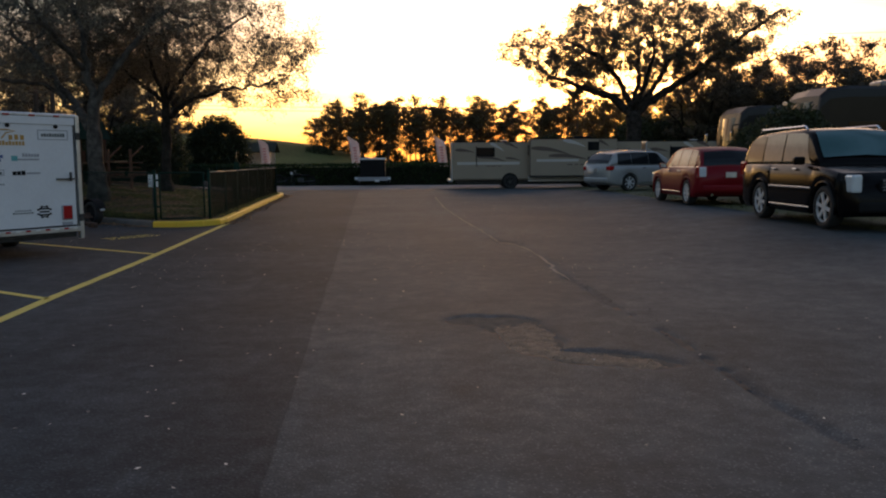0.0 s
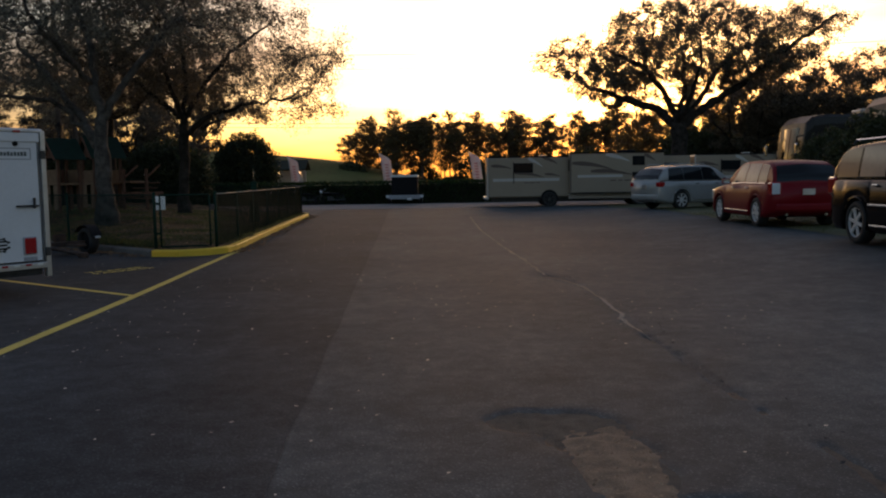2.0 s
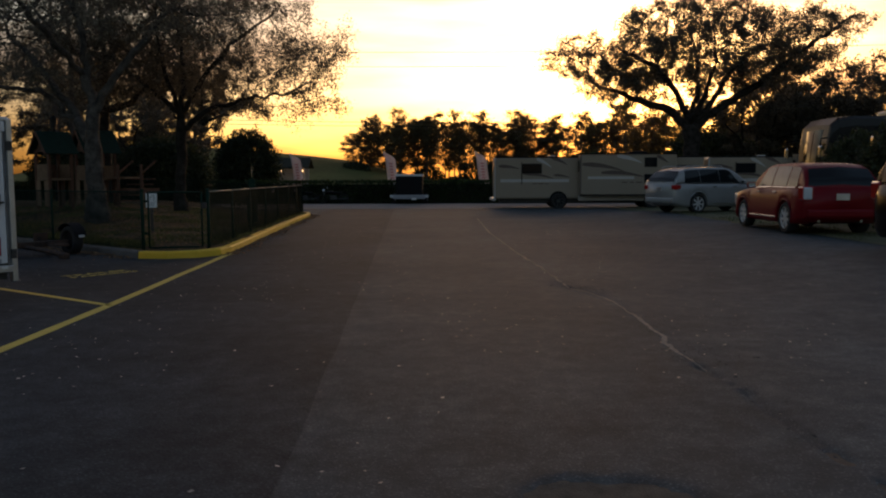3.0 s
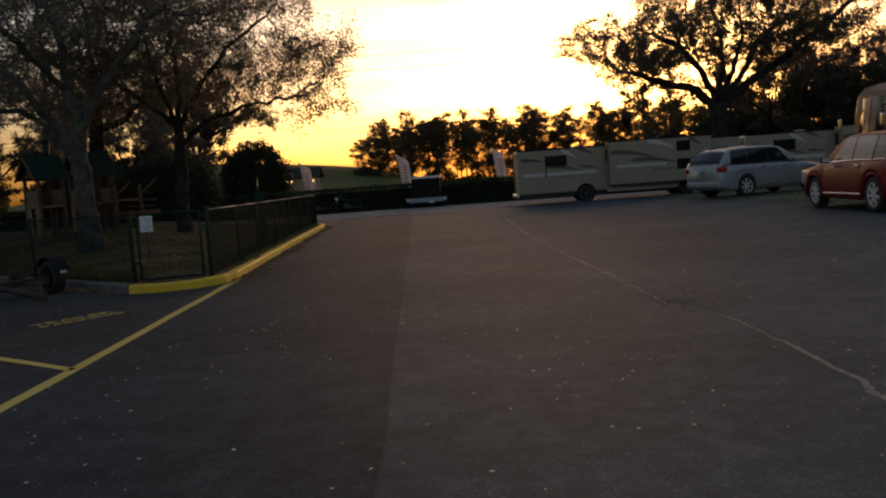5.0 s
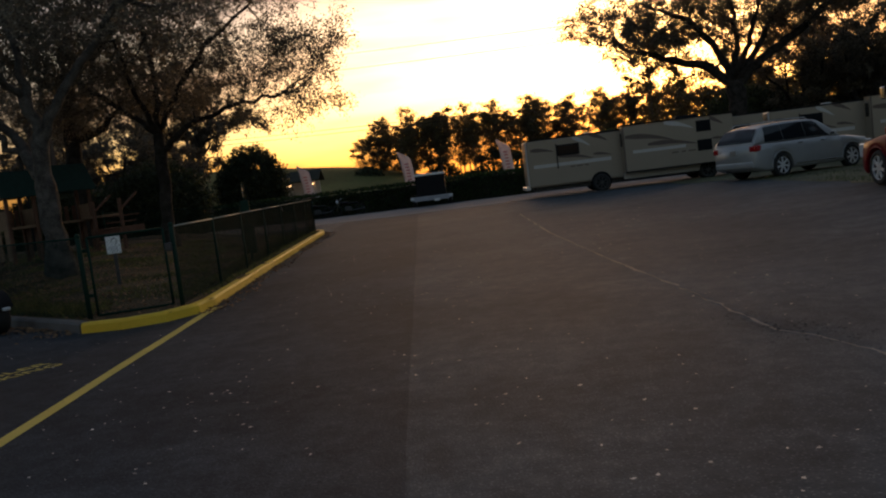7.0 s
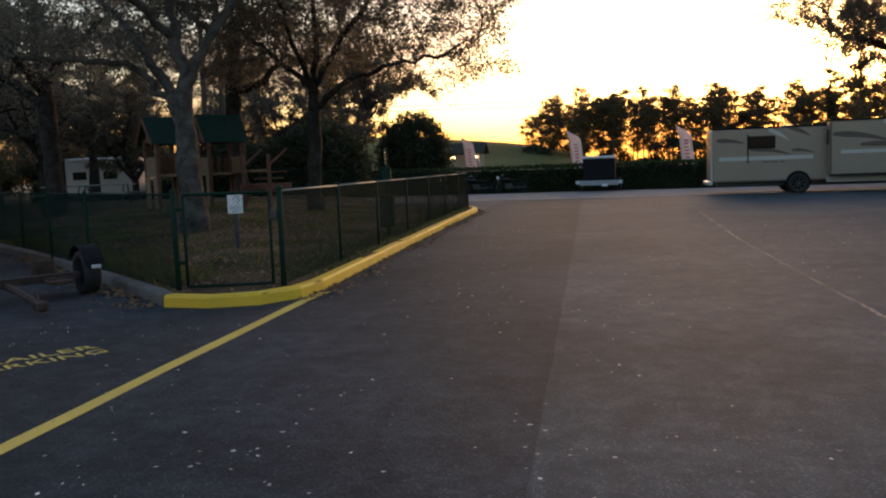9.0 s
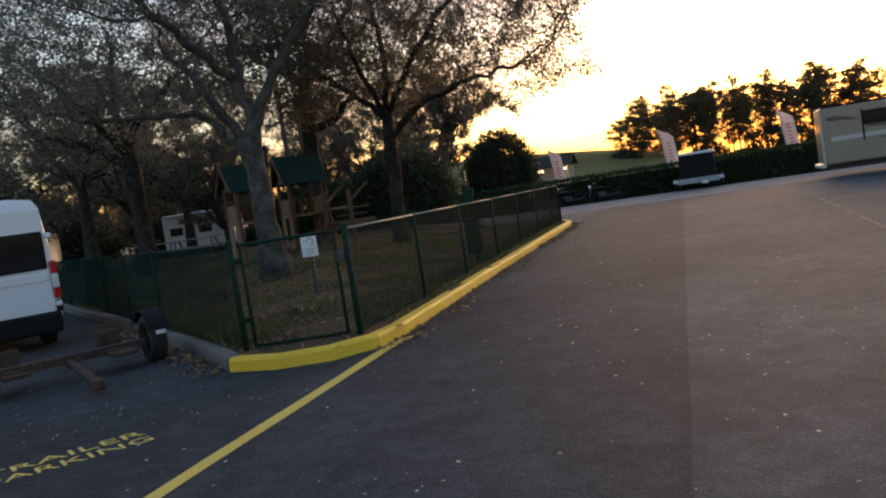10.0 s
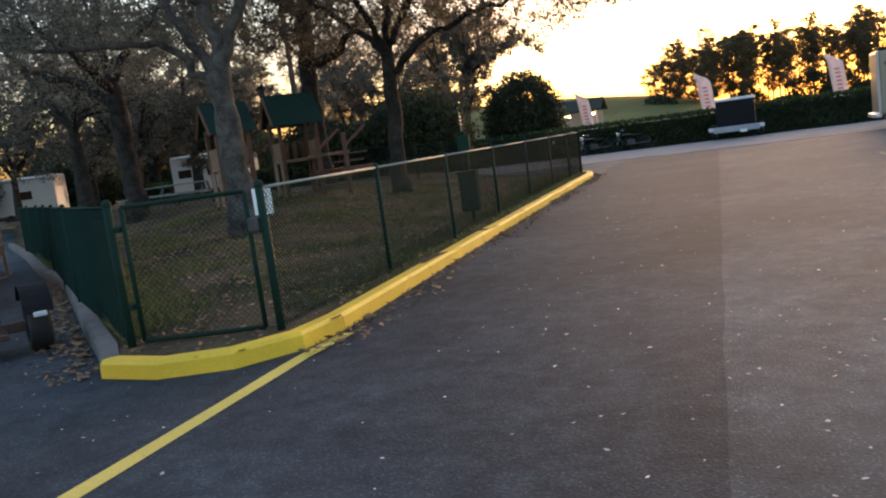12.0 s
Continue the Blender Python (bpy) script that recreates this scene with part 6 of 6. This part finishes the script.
# ---- utility trailer with a dark box, before the hedge ----
def utility():
    root = thing("utility_trailer", pose(-2.27, 52.6, 0.02), "small dark covered trailer parked before the hedge", "trailer")
    part("box", bx((0, 0.9, 1.15), (1.66, 1.8, 1.16), 0.03), M_BLACK, root)
    # lid in sign white: the bright sky on its edge is painted on
    part("lid", bx((0, 0.9, 1.78), (1.74, 1.9, 0.12), 0.03), M_SIGN, root)
    part("rear_beam", bx((0, -0.05, 0.44), (2.0, 0.1, 0.26), 0.02), M_GREYDEC, root)
    for s in (1, -1):
        part("tail_light", bx((s * 1.1, -0.08, 0.48), (0.2, 0.06, 0.17), 0.02), M_LAMP, root)
        part("mudguard", bx((s * 1.02, 0.7, 0.62), (0.24, 0.8, 0.06), 0.02), M_BLACK, root)
        wt = new("wheel")
        wt.parent = root
        wt.matrix_basis = pose(s * 1.02, 0.7, 0.3, 0, 0, 90)
        part("tyre", cy((0, -0.1, 0), (0, 0.1, 0), 0.3, n=20), M_RUBBER, wt)
        part("rim", cy((0, -0.11, 0), (0, 0.11, 0), 0.17, n=14), M_ALU, wt)
    part("frame", bx((0, 0.9, 0.5), (1.6, 1.9, 0.14), 0.02), M_STEEL, root)
    part("number_plate", bx((0.3, -0.11, 0.32), (0.3, 0.01, 0.13)), M_SIGN, root)
    part("drawbar", bx((0, 2.4, 0.45), (0.1, 1.2, 0.1), 0.02), M_STEEL, root)


utility()


# ---- feather flags ----
def feather(x, y, top, yaw, letters_n):
    root = thing("feather_flag", pose(x, y, 0.0, 0, 0, yaw), "leaning white feather flag with red lettering behind the hedge", "flag", "feather flags")
    H = top
    spine = [Vector((-0.42 * t, 0, H * t)) for t in np.linspace(0, 1, 9)]
    part("pole", tube(bmesh.new(), spine, 0.02, 6), M_ALU, root)
    bm = bmesh.new()
    rows_ = []
    for t in np.linspace(0.3, 1.0, 14):
        w = 0.72 * (1 - smooth01(0.8, 1.02, t) ** 1.5)
        c = Vector((-0.42 * t - (0.1 * smooth01(0.85, 1, t)), 0, H * t))
        rows_.append([bm.verts.new(c + Vector((w * u, 0.05 * math.sin(4 * u + 7 * t), 0.12 * u))) for u in (0.02, 0.35, 0.7, 1.0)])
    for a, b in zip(rows_, rows_[1:]):
        for k in range(3):
            bm.faces.new((a[k], a[k + 1], b[k + 1], b[k]))
    sail = part("sail", bm, M_FLAG, root, smooth=True)
    sol = sail.modifiers.new("cloth", "SOLIDIFY")
    sol.thickness = 0.006
    # unreadable lettering as bars up the sail
    for k in range(letters_n):
        t = 0.4 + 0.42 * k / letters_n
        c = Vector((-0.42 * t + 0.36, -0.07, H * t + 0.05))
        part("print_bar", bx(tuple(c), (0.26, 0.006, 0.1)), M_FLAGRED, root)


feather(-11.9, 66.0, 3.55, 0, 7)
feather(-4.15, 62.0, 3.5, 0, 7)
feather(2.6, 62.0, 3.5, 0, 7)


# ---- play houses ----
def play_tower(x, y, z, yaw, w, d, eave, peak, label):
    root = thing("play_tower", pose(x, y, z, 0, 0, yaw), label, "playground", "play towers")
    for sx in (-1, 1):
        for sy in (-1, 1):
            part("post", bx((sx * w / 2, sy * d / 2, eave / 2), (0.1, 0.1, eave + 0.1), 0.012), M_WOOD, root)
        part("gable_trim", bx((0, sx * d / 2, eave), (w + 0.1, 0.05, 0.1), 0.01), M_WOOD, root)
    part("deck", bx((0, 0, 1.0), (w + 0.06, d + 0.06, 0.08), 0.01), M_WOODP, root)
    for k in range(6):
        for sy in (-1, 1):
            part("rail_board", bx((-w / 2 + 0.12 + k * (w - 0.24) / 5, sy * (d / 2 + 0.01), 1.28), (0.11, 0.025, 0.5), 0.006), M_WOODP, root)
    for k in range(4):
        part("wall_board", bx((-w / 2 - 0.02, -d / 2 + 0.15 + k * (d - 0.3) / 3, 1.28), (0.025, 0.13, 0.5), 0.006), M_WOOD, root)
    for sx in (-1, 1):
        for sy in (-1, 1):
            part("brace", bx((sx * (w / 2 - 0.17), sy * (d / 2 + 0.03), 0.5), (0.3, 0.03, 0.9), 0.01), M_WOODP if sy < 0 else M_WOOD, root)
    # ridge roof along y, with gables
    for s in (1, -1):
        part("roof_slope", plate([(0, -d / 2 - 0.2, peak), (0, d / 2 + 0.2, peak), (s * (w / 2 + 0.2), d / 2 + 0.2, eave - 0.12), (s * (w / 2 + 0.2), -d / 2 - 0.2, eave - 0.12)], (0, 0, 1), 0.04), M_ROOFG, root)
        part("barge_board", tube(bmesh.new(), [(0, -d / 2 - 0.21, peak - 0.02), (s * (w / 2 + 0.2), -d / 2 - 0.21, eave - 0.14)], 0.045, 4), M_WOOD, root)
    part("gable", plate([(-w / 2, -d / 2, eave), (w / 2, -d / 2, eave), (0, -d / 2, peak - 0.06)], (0, 1, 0), 0.03), M_WOOD, root)
    part("gable_knob", cy((0, -d / 2 - 0.03, peak - 0.28), (0, -d / 2 - 0.005, peak - 0.28), 0.06, n=12), M_WOODP, root)
    return root


play_tower(-13.75, 30.6, 0.6, -37, 0.9, 0.8, 2.0, 2.65, "timber play tower with a steep green roof")
play_tower(-13.4, 33.2, 0.6, -42, 1.0, 1.05, 2.1, 2.85, "larger timber play tower with a green roof")
st_ = thing("play_steps", pose(-11.6, 32.6, 0.6, 0, 0, -20), "dark timber steps and rails up to the play tower", "playground")
for k in range(5):
    part("tread", bx((0.0, -0.3 + 0.16 * k, 0.2 + 0.2 * k), (1.1, 0.2, 0.05), 0.01), M_WOOD, st_)
for sx in (-0.55, 0.55):
    part("stringer", bx((sx, 0.03, 0.55), (0.05, 1.1, 0.2), 0.01, pose(0, 0, 0, 0, 0, 0)), M_WOOD, st_)
    part("newel", bx((sx, -0.35, 0.75), (0.09, 0.09, 1.6), 0.01), M_WOOD, st_)
    part("handrail", tube(bmesh.new(), [(sx, -0.35, 1.2), (sx, 0.45, 1.7)], 0.04, 6), M_WOOD, st_)
part("cross_link", bx((-0.9, 0.3, 1.05), (0.9, 0.8, 0.08), 0.01), M_WOODP, st_)


# ---- picnic tables ----
def picnic(m, label):
    root = thing("picnic_table", m, label, "table", "picnic tables")
    for k in range(4):
        part("top_plank", bx((0, -0.3 + 0.2 * k, 0.74), (1.8, 0.18, 0.045), 0.008), M_TABLE, root)
    for s in (1, -1):
        part("bench_plank", bx((0, s * 0.72, 0.44), (1.8, 0.26, 0.045), 0.008), M_TABLE, root)
        part("leg_frame", bx((s * 0.65, 0, 0.4), (0.06, 1.5, 0.06), 0.01), M_STEEL, root)
        for q in (1, -1):
            part("leg", tube(bmesh.new(), [(s * 0.65, q * 0.25, 0.72), (s * 0.65, q * 0.62, 0.0)], 0.03, 6), M_STEEL, root)
    return root


pt = picnic(pose(-18.8, 34.8, 0.62, 0, 0, 20), "pale picnic table with attached benches on the lawn")
copy_thing(pt, pose(-21.5, 36.2, 0.6, 0, 0, 5))

# ---- camp beyond the playground ----
def camper(x, y, yaw, L, H):
    root = thing("camper", pose(x, y, 0.1, 0, 0, yaw), "white camper parked under the trees", "camper", "campers under the trees")
    part("body", bx((0, 0, H / 2 + 0.3), (L, 2.4, H - 0.5), 0.12), M_RVPALE, root)
    for xx in (-L * 0.3, L * 0.12):
        part("window", bx((xx, -1.205, H * 0.62), (0.9, 0.03, 0.5), 0.01), M_GLASS, root)
    part("door", bx((L * 0.33, -1.205, H * 0.5), (0.65, 0.03, 1.75), 0.01), M_RVPALE, root)
    part("awning", cy((-L * 0.4, -1.28, H - 0.05), (L * 0.4, -1.28, H - 0.05), 0.08), M_ALU, root)
    for xx in (-0.4, 0.5):
        part("wheel", cy((xx, -1.22, 0.33), (xx, -1.0, 0.33), 0.34, n=16), M_RUBBER, root)
    part("chassis", bx((0, 0, 0.45), (L * 0.96, 2.0, 0.2), 0.02), M_STEEL, root)
    return root


cp = camper(-33.0, 55, 8, 4.8, 2.8)
copy_thing(cp, pose(-44, 50, 0.1, 0, 0, 30))
copy_thing(cp, pose(-23.5, 58, 0.1, 0, 0, -5))


# ---- street furniture ----
def lantern_post(x, y, z, h):
    root = thing("lamp_post", pose(x, y, z), "slim dark post with a hanging lantern by the play towers", "lamp")
    part("pole", cy((0, 0, -0.1), (0, 0, h), 0.05, 0.035, 8), M_BLACK, root)
    part("base", cy((0, 0, -0.05), (0, 0, 0.35), 0.1, 0.07, 10), M_BLACK, root)
    hd = part("lantern_cage", cy((0, 0, h), (0, 0, h + 0.42), 0.1, 0.17, 6), M_STEEL, root)
    part("lantern_cap", cy((0, 0, h + 0.42), (0, 0, h + 0.6), 0.22, 0.03, 6), M_BLACK, hd)
    part("finial", cy((0, 0, h + 0.58), (0, 0, h + 0.72), 0.025, 0.008, 6), M_BLACK, hd)


lantern_post(-17.0, 37.4, 0.5, 3.3)


def waste_station(x, y):
    z = lawn_z(x, y)
    root = thing("pet_waste_station", pose(x, y, z, 0, 0, 8), "dark green bin on a pole inside the fence", "bin")
    part("pole", bx((0, 0, 0.9), (0.05, 0.05, 1.9), 0.006), M_GREEN, root)
    part("bin", bx((0, -0.06, 0.5), (0.3, 0.24, 0.62), 0.03), M_GREEN, root)
    part("bin_lid", bx((0, -0.06, 0.83), (0.33, 0.27, 0.05), 0.015), M_BLACK, root)
    sg = part("sign_plate", bx((0.0, -0.12, 1.66), (0.012, 0.2, 0.32), 0.003), M_GREEN, root)
    part("bag_box", bx((0, -0.05, 1.3), (0.2, 0.1, 0.28), 0.02), M_GREEN, root)
    for k in range(3):
        part("print_line", bx((0.008, -0.12, 1.74 - 0.06 * k), (0.003, 0.13, 0.015)), M_GREYDEC, sg)


waste_station(-5.5, 25.7)


def motorcycle(x, y, yaw, label):
    root = thing("motorcycle", pose(x, y, 0.0, 0, 0, yaw), label, "motorcycle", "motorcycles by the hedge")
    for xx in (-0.68, 0.68):
        wt = new("wheel")
        wt.parent = root
        wt.matrix_basis = pose(xx, 0, 0.31)
        n = 18
        prof = [(0.24, -0.05), (0.31, -0.035), (0.31, 0.035), (0.24, 0.05)]
        rings = [[(r * math.cos(2 * math.pi * k / n), q, r * math.sin(2 * math.pi * k / n)) for r, q in prof] for k in range(n)]
        part("tyre", loft(rings + rings[:1], cap=False), M_RUBBER, wt, smooth=True)
        bm = bmesh.new()
        for k in range(8):
            a = k * math.pi / 4
            tube(bm, [(0, 0, 0), (0.25 * math.cos(a), 0, 0.25 * math.sin(a))], 0.006, 4)
        cyl(bm, (0, -0.05, 0), (0, 0.05, 0), 0.05)
        part("spokes", bm, M_STEEL, wt)
    part("engine", bx((0, 0, 0.38), (0.45, 0.3, 0.3), 0.05), M_STEEL, root)
    part("tank", bx((0.2, 0, 0.72), (0.5, 0.26, 0.2), 0.08), M_DARKCAR, root)
    part("seat", bx((-0.3, 0, 0.7), (0.6, 0.26, 0.12), 0.05), M_BLACK, root)
    part("fork", tube(bmesh.new(), [(0.68, 0.08, 0.31), (0.48, 0.08, 0.95)], 0.025, 6), M_CHROME, root)
    part("fork", tube(bmesh.new(), [(0.68, -0.08, 0.31), (0.48, -0.08, 0.95)], 0.025, 6), M_CHROME, root)
    part("handlebar", tube(bmesh.new(), [(0.3, -0.38, 1.02), (0.45, -0.2, 1.0), (0.46, 0.2, 1.0), (0.3, 0.38, 1.02)], 0.015, 6), M_CHROME, root)
    part("headlight", cy((0.55, 0, 0.85), (0.66, 0, 0.84), 0.08, 0.1, 12), M_LAMP, root)
    part("rear_guard", bx((-0.7, 0, 0.62), (0.4, 0.14, 0.05), 0.02), M_DARKCAR, root)
    part("exhaust", cy((-0.1, 0.17, 0.28), (-0.95, 0.19, 0.32), 0.04, 0.05, 8), M_STEEL, root)
    part("kickstand", tube(bmesh.new(), [(0, 0.1, 0.25), (-0.05, 0.28, 0.0)], 0.012, 5), M_STEEL, root)


motorcycle(-10.6, 54.3, 200, "dark motorcycle parked before the hedge")
motorcycle(-9.2, 54.4, 215, "dark motorcycle with chrome bars before the hedge")
motorcycle(-7.3, 54.3, 190, "low dark motorcycle parked before the hedge")


def kiosk():
    root = thing("kiosk", pose(-14.3, 76, 0.0), "small open-fronted kiosk with lit lamps beyond the hedge", "kiosk")
    for xx in (-1.5, 0.6, 1.2):
        part("post", bx((xx, 0, 1.3), (0.14, 0.14, 2.8), 0.02), M_RVPALE, root)
    part("back_wall", bx((-0.2, 2.0, 1.3), (3.0, 0.12, 2.6), 0.02), M_HOUSE, root)
    for s in (-1, 1):
        part("roof_slope", plate([(-2.1, 1.0, 3.5), (1.7, 1.0, 3.5), (1.7, 1.0 + s * 1.5, 2.6), (-2.1, 1.0 + s * 1.5, 2.6)], (0, 0, 1), 0.08), M_WOODY, root)
    part("counter", bx((-0.2, 0.0, 0.5), (2.8, 0.4, 1.0), 0.03), M_WOOD, root)
    for xx in (-1.0, 0.9):
        part("lamp", bx((xx, -0.25, 2.35), (0.5, 0.12, 0.16), 0.03), M_GLOW, root, "lit warm lamp")


M_GLOW = bpy.data.materials.new("warm_lamp")
M_GLOW.use_nodes = True
M_GLOW.node_tree.nodes["Principled BSDF"].inputs["Emission Color"].default_value = (1.0, 0.6, 0.25, 1)
M_GLOW.node_tree.nodes["Principled BSDF"].inputs["Emission Strength"].default_value = 1.5
kiosk()


def utility_pole(x, y, h):
    root = thing("utility_pole", pose(x, y, -0.1), "tall weathered utility pole with a crossarm", "pole", "utility poles")
    part("pole", cy((0, 0, 0), (0, 0, h), 0.16, 0.1, 8), M_PBARK, root)
    part("crossarm", bx((0, 0, h - 0.5), (0.12, 2.2, 0.12), 0.02), M_WOOD, root)
    for q in (-0.9, 0.9):
        part("insulator", cy((0, q, h - 0.44), (0, q, h - 0.25), 0.05, 0.03, 8), M_PALEMETAL, root)


for px in (-62, 62):
    utility_pole(px, 100, 18.2)
utility_pole(-21.6, 47, 13)
utility_pole(-20.8, 47.3, 13)
for z0, z1, yy in ((17.6, 17.4, 99.1), (16.0, 15.9, 100.0), (9.9, 8.7, 100.0), (9.4, 8.3, 100.2)):
    pts = [(xx, yy, z0 + (z1 - z0) * (xx + 62) / 124 - 1.0 * (1 - (xx / 62) ** 2)) for xx in np.linspace(-62, 62, 25)]
    w = tagged(obj("power_cable", tube(bmesh.new(), pts, 0.025, 4), M_BLACK), "thin dark overhead cable sagging between poles", "cable", "overhead cables")


def rocking_chair(m):
    root = thing("rocking_chair", m, "brown wooden rocking chair beside the stalls", "chair", "rocking chairs")
    for s in (-0.28, 0.28):
        part("rocker", tube(bmesh.new(), [(-0.5, s, 0.1), (-0.2, s, 0.03), (0.2, s, 0.03), (0.5, s, 0.1)], 0.022, 5), M_WOODP, root)
        part("front_leg", bx((0.22, s, 0.34), (0.05, 0.05, 0.6), 0.008), M_WOODP, root)
        part("back_leg", bx((-0.24, s, 0.64), (0.05, 0.05, 1.2), 0.008), M_WOODP, root)
        part("armrest", bx((0.0, s, 0.66), (0.56, 0.08, 0.03), 0.008), M_WOODP, root)
    part("seat", bx((0, 0, 0.42), (0.52, 0.54, 0.04), 0.01), M_WOODP, root)
    for k in range(5):
        part("back_slat", bx((-0.25, -0.2 + 0.1 * k, 0.82), (0.02, 0.06, 0.74), 0.005), M_WOODP, root)
    part("head_rail", bx((-0.25, 0, 1.2), (0.03, 0.6, 0.09), 0.01), M_WOODP, root)
    return root


rc = rocking_chair(pose(-15.4, 24.4, 0.0, 0, 0, -60))
copy_thing(rc, pose(-16.6, 25.2, 0.0, 0, 0, -45))


# ---- loose scatter ----
def chips(name, pts, size, material, label, category, seed, curl=0.4):
    """Small bent flakes lying on the ground."""
    g = random.Random(seed)
    v, f = [], []
    for x, y, z in pts:
        a = g.uniform(0, 6.28)
        s = size * g.uniform(0.5, 1.5)
        w = s * g.uniform(0.35, 0.8)
        u, t = Vector((math.cos(a), math.sin(a), 0)), Vector((-math.sin(a), math.cos(a), 0))
        o = len(v)
        p = Vector((x, y, z))
        v += [p - u * s + Vector((0, 0, s * curl * g.random())), p - t * w + Vector((0, 0, 0.002)), p + u * s + Vector((0, 0, s * curl * g.random())), p + t * w + Vector((0, 0, s * curl * g.random()))]
        f += [(o, o + 1, o + 2), (o, o + 2, o + 3)]
    return tagged(pydata(name, v, f, material), label, category, kind="stuff")


gs = random.Random(77)
pts = []
while len(pts) < 1900:
    x, y = gs.uniform(-9, 6), gs.uniform(-2, 30)
    if inside(x, y) or kerb_dist(x, y) < 0.1 and y > 17.5 or y < 7.5 and gs.random() < 0.6:
        continue
    if noise.noise((x * 0.5, y * 0.35, 8)) + gs.uniform(-0.5, 0.5) > 0.05 + 0.05 * max(0, x):
        pts.append((x, y, ground_z(x, y) + 0.009))
chips("pale_flakes", pts, 0.014, M_CHIP, "tiny pale leaf flakes scattered over the asphalt", "leaf litter", 5)
pts = []
rs = resample(KERB, 0.02)
for _ in range(2600):
    p = rs[gs.randrange(len(rs))]
    if p.y < 18.2 and gs.random() < 0.8:
        continue
    off = abs(gs.gauss(0, 0.16)) + 0.02
    if noise.noise((p.x * 0.8, p.y * 0.8, 3)) + gs.uniform(-0.4, 0.4) > -0.05:
        pts.append((p.x + off, p.y - (0.15 * off), 0.012 + gs.uniform(0, 0.02)))
rs = resample(GREY, 0.02)
for _ in range(900):
    p = rs[gs.randrange(int(len(rs) * 0.35))]
    off = abs(gs.gauss(0, 0.22)) + 0.02
    pts.append((p.x - 0.6 * off, p.y - 0.8 * off, 0.012 + gs.uniform(0, 0.02)))
chips("kerb_leaves", pts, 0.03, M_LITTER, "brown dry leaves gathered along the kerb", "leaf litter", 6, 0.7)
pts = []
while len(pts) < 9000:
    x, y = gs.uniform(-16, -4.6), gs.uniform(17.9, 34)
    if inside(x, y) and kerb_dist(x, y) > 0.2:
        pts.append((x, y, lawn_z(x, y) + 0.03 * noise.noise((x * 0.8, y * 0.8, 2)) + 0.012))
chips("lawn_leaves", pts, 0.03, M_LITTER, "brown dry leaves lying on the playground lawn", "leaf litter", 9, 0.7)
pts = []
for k in range(150):
    y = gs.uniform(2.2, 14.0)
    off = gs.gauss(0.06, 0.1) if not 8.4 < y < 10.4 else gs.gauss(0.16, 0.2)
    pts.append((crack_x(y) + off, y, 0.006))
for k in range(110):
    y = gs.gauss(9.4, 0.55)
    pts.append((2.62 + gs.gauss(0, 0.2), y, 0.006))
for k in range(260):
    u = gs.gauss(0, 1)
    pts.append((2.2 + 0.28 * u + gs.gauss(0, 0.08), 13.3 - 0.35 * u + gs.gauss(0, 0.3), 0.006))
chips("asphalt_crumbs", pts, 0.015, M_ASPH2, "dark loose crumbs of asphalt beside the crack", "gravel", 12, 0.5)
pts = []
while len(pts) < 420:
    x, y = gs.uniform(0.9, 2.9), gs.uniform(3.5, 6.0)
    if pothole(x, y) > 0.018 and gravel_z(x, y) > -0.012:
        pts.append((x, y))
v, f = [], []
for x, y in pts:
    s = gs.uniform(0.004, 0.016)
    o = len(v)
    a = gs.uniform(0, 6)
    for k in range(5):
        v.append((x + s * math.cos(a + k * 1.257), y + s * math.sin(a + k * 1.257) * 0.8, ground_z(x, y) - 0.012))
    v.append((x + s * 0.2, y, ground_z(x, y) - 0.009 + s * gs.uniform(0.5, 1.0)))
    f += [(o + k, o + (k + 1) % 5, o + 5) for k in range(5)]
tagged(pydata("pothole_stones", v, f, M_STONE), "loose brown stones in the broken asphalt", "gravel", kind="stuff")

# grass blades, thick along the kerbs, sparse on the lawn
v, f = [], []


def blade(x, y, z, h):
    a = gs.uniform(0, 6.28)
    dx, dy = 0.006 * math.cos(a), 0.006 * math.sin(a)
    lx_, ly_ = gs.gauss(0, 0.4) * h, gs.gauss(0, 0.4) * h
    o = len(v)
    v.extend([(x - dx, y - dy, z - 0.01), (x + dx, y + dy, z - 0.01), (x + lx_ * 0.4 + dx * 0.7, y + ly_ * 0.4 + dy * 0.7, z + h * 0.6), (x + lx_, y + ly_, z + h)])
    f.extend([(o, o + 1, o + 2), (o, o + 2, o + 3)])


while len(f) < 70000:
    x, y = gs.uniform(-17, -4.6), gs.uniform(17.8, 36)
    if not inside(x, y):
        continue
    d = kerb_dist(x, y)
    if d < 0.2 or math.hypot(x + 5.2, y - 18.5) < 0.9:
        continue
    dens = noise.noise((x * 0.7, y * 0.7, 1)) + (0.7 if d < 0.9 else 0.1) + (0.5 if x < -6 and d < 1.2 else 0)
    if dens + gs.uniform(-0.5, 0.3) < 0.25:
        continue
    blade(x, y, lawn_z(x, y) + 0.03 * noise.noise((x * 0.8, y * 0.8, 2)), gs.uniform(0.03, 0.09) * (1.6 if d < 0.8 and x < -6 else 1))
for _ in range(9000):
    x, y = gs.uniform(8.9, 14), gs.uniform(10, 34)
    if noise.noise((x * 0.9, y * 0.9, 6)) > -0.1:
        blade(x, y, ground_z(x, y) + 0.02, gs.uniform(0.03, 0.08))
tagged(pydata("grass_blades", v, f, M_BLADE), "thin short grass growing in tufts", "grass", kind="stuff")
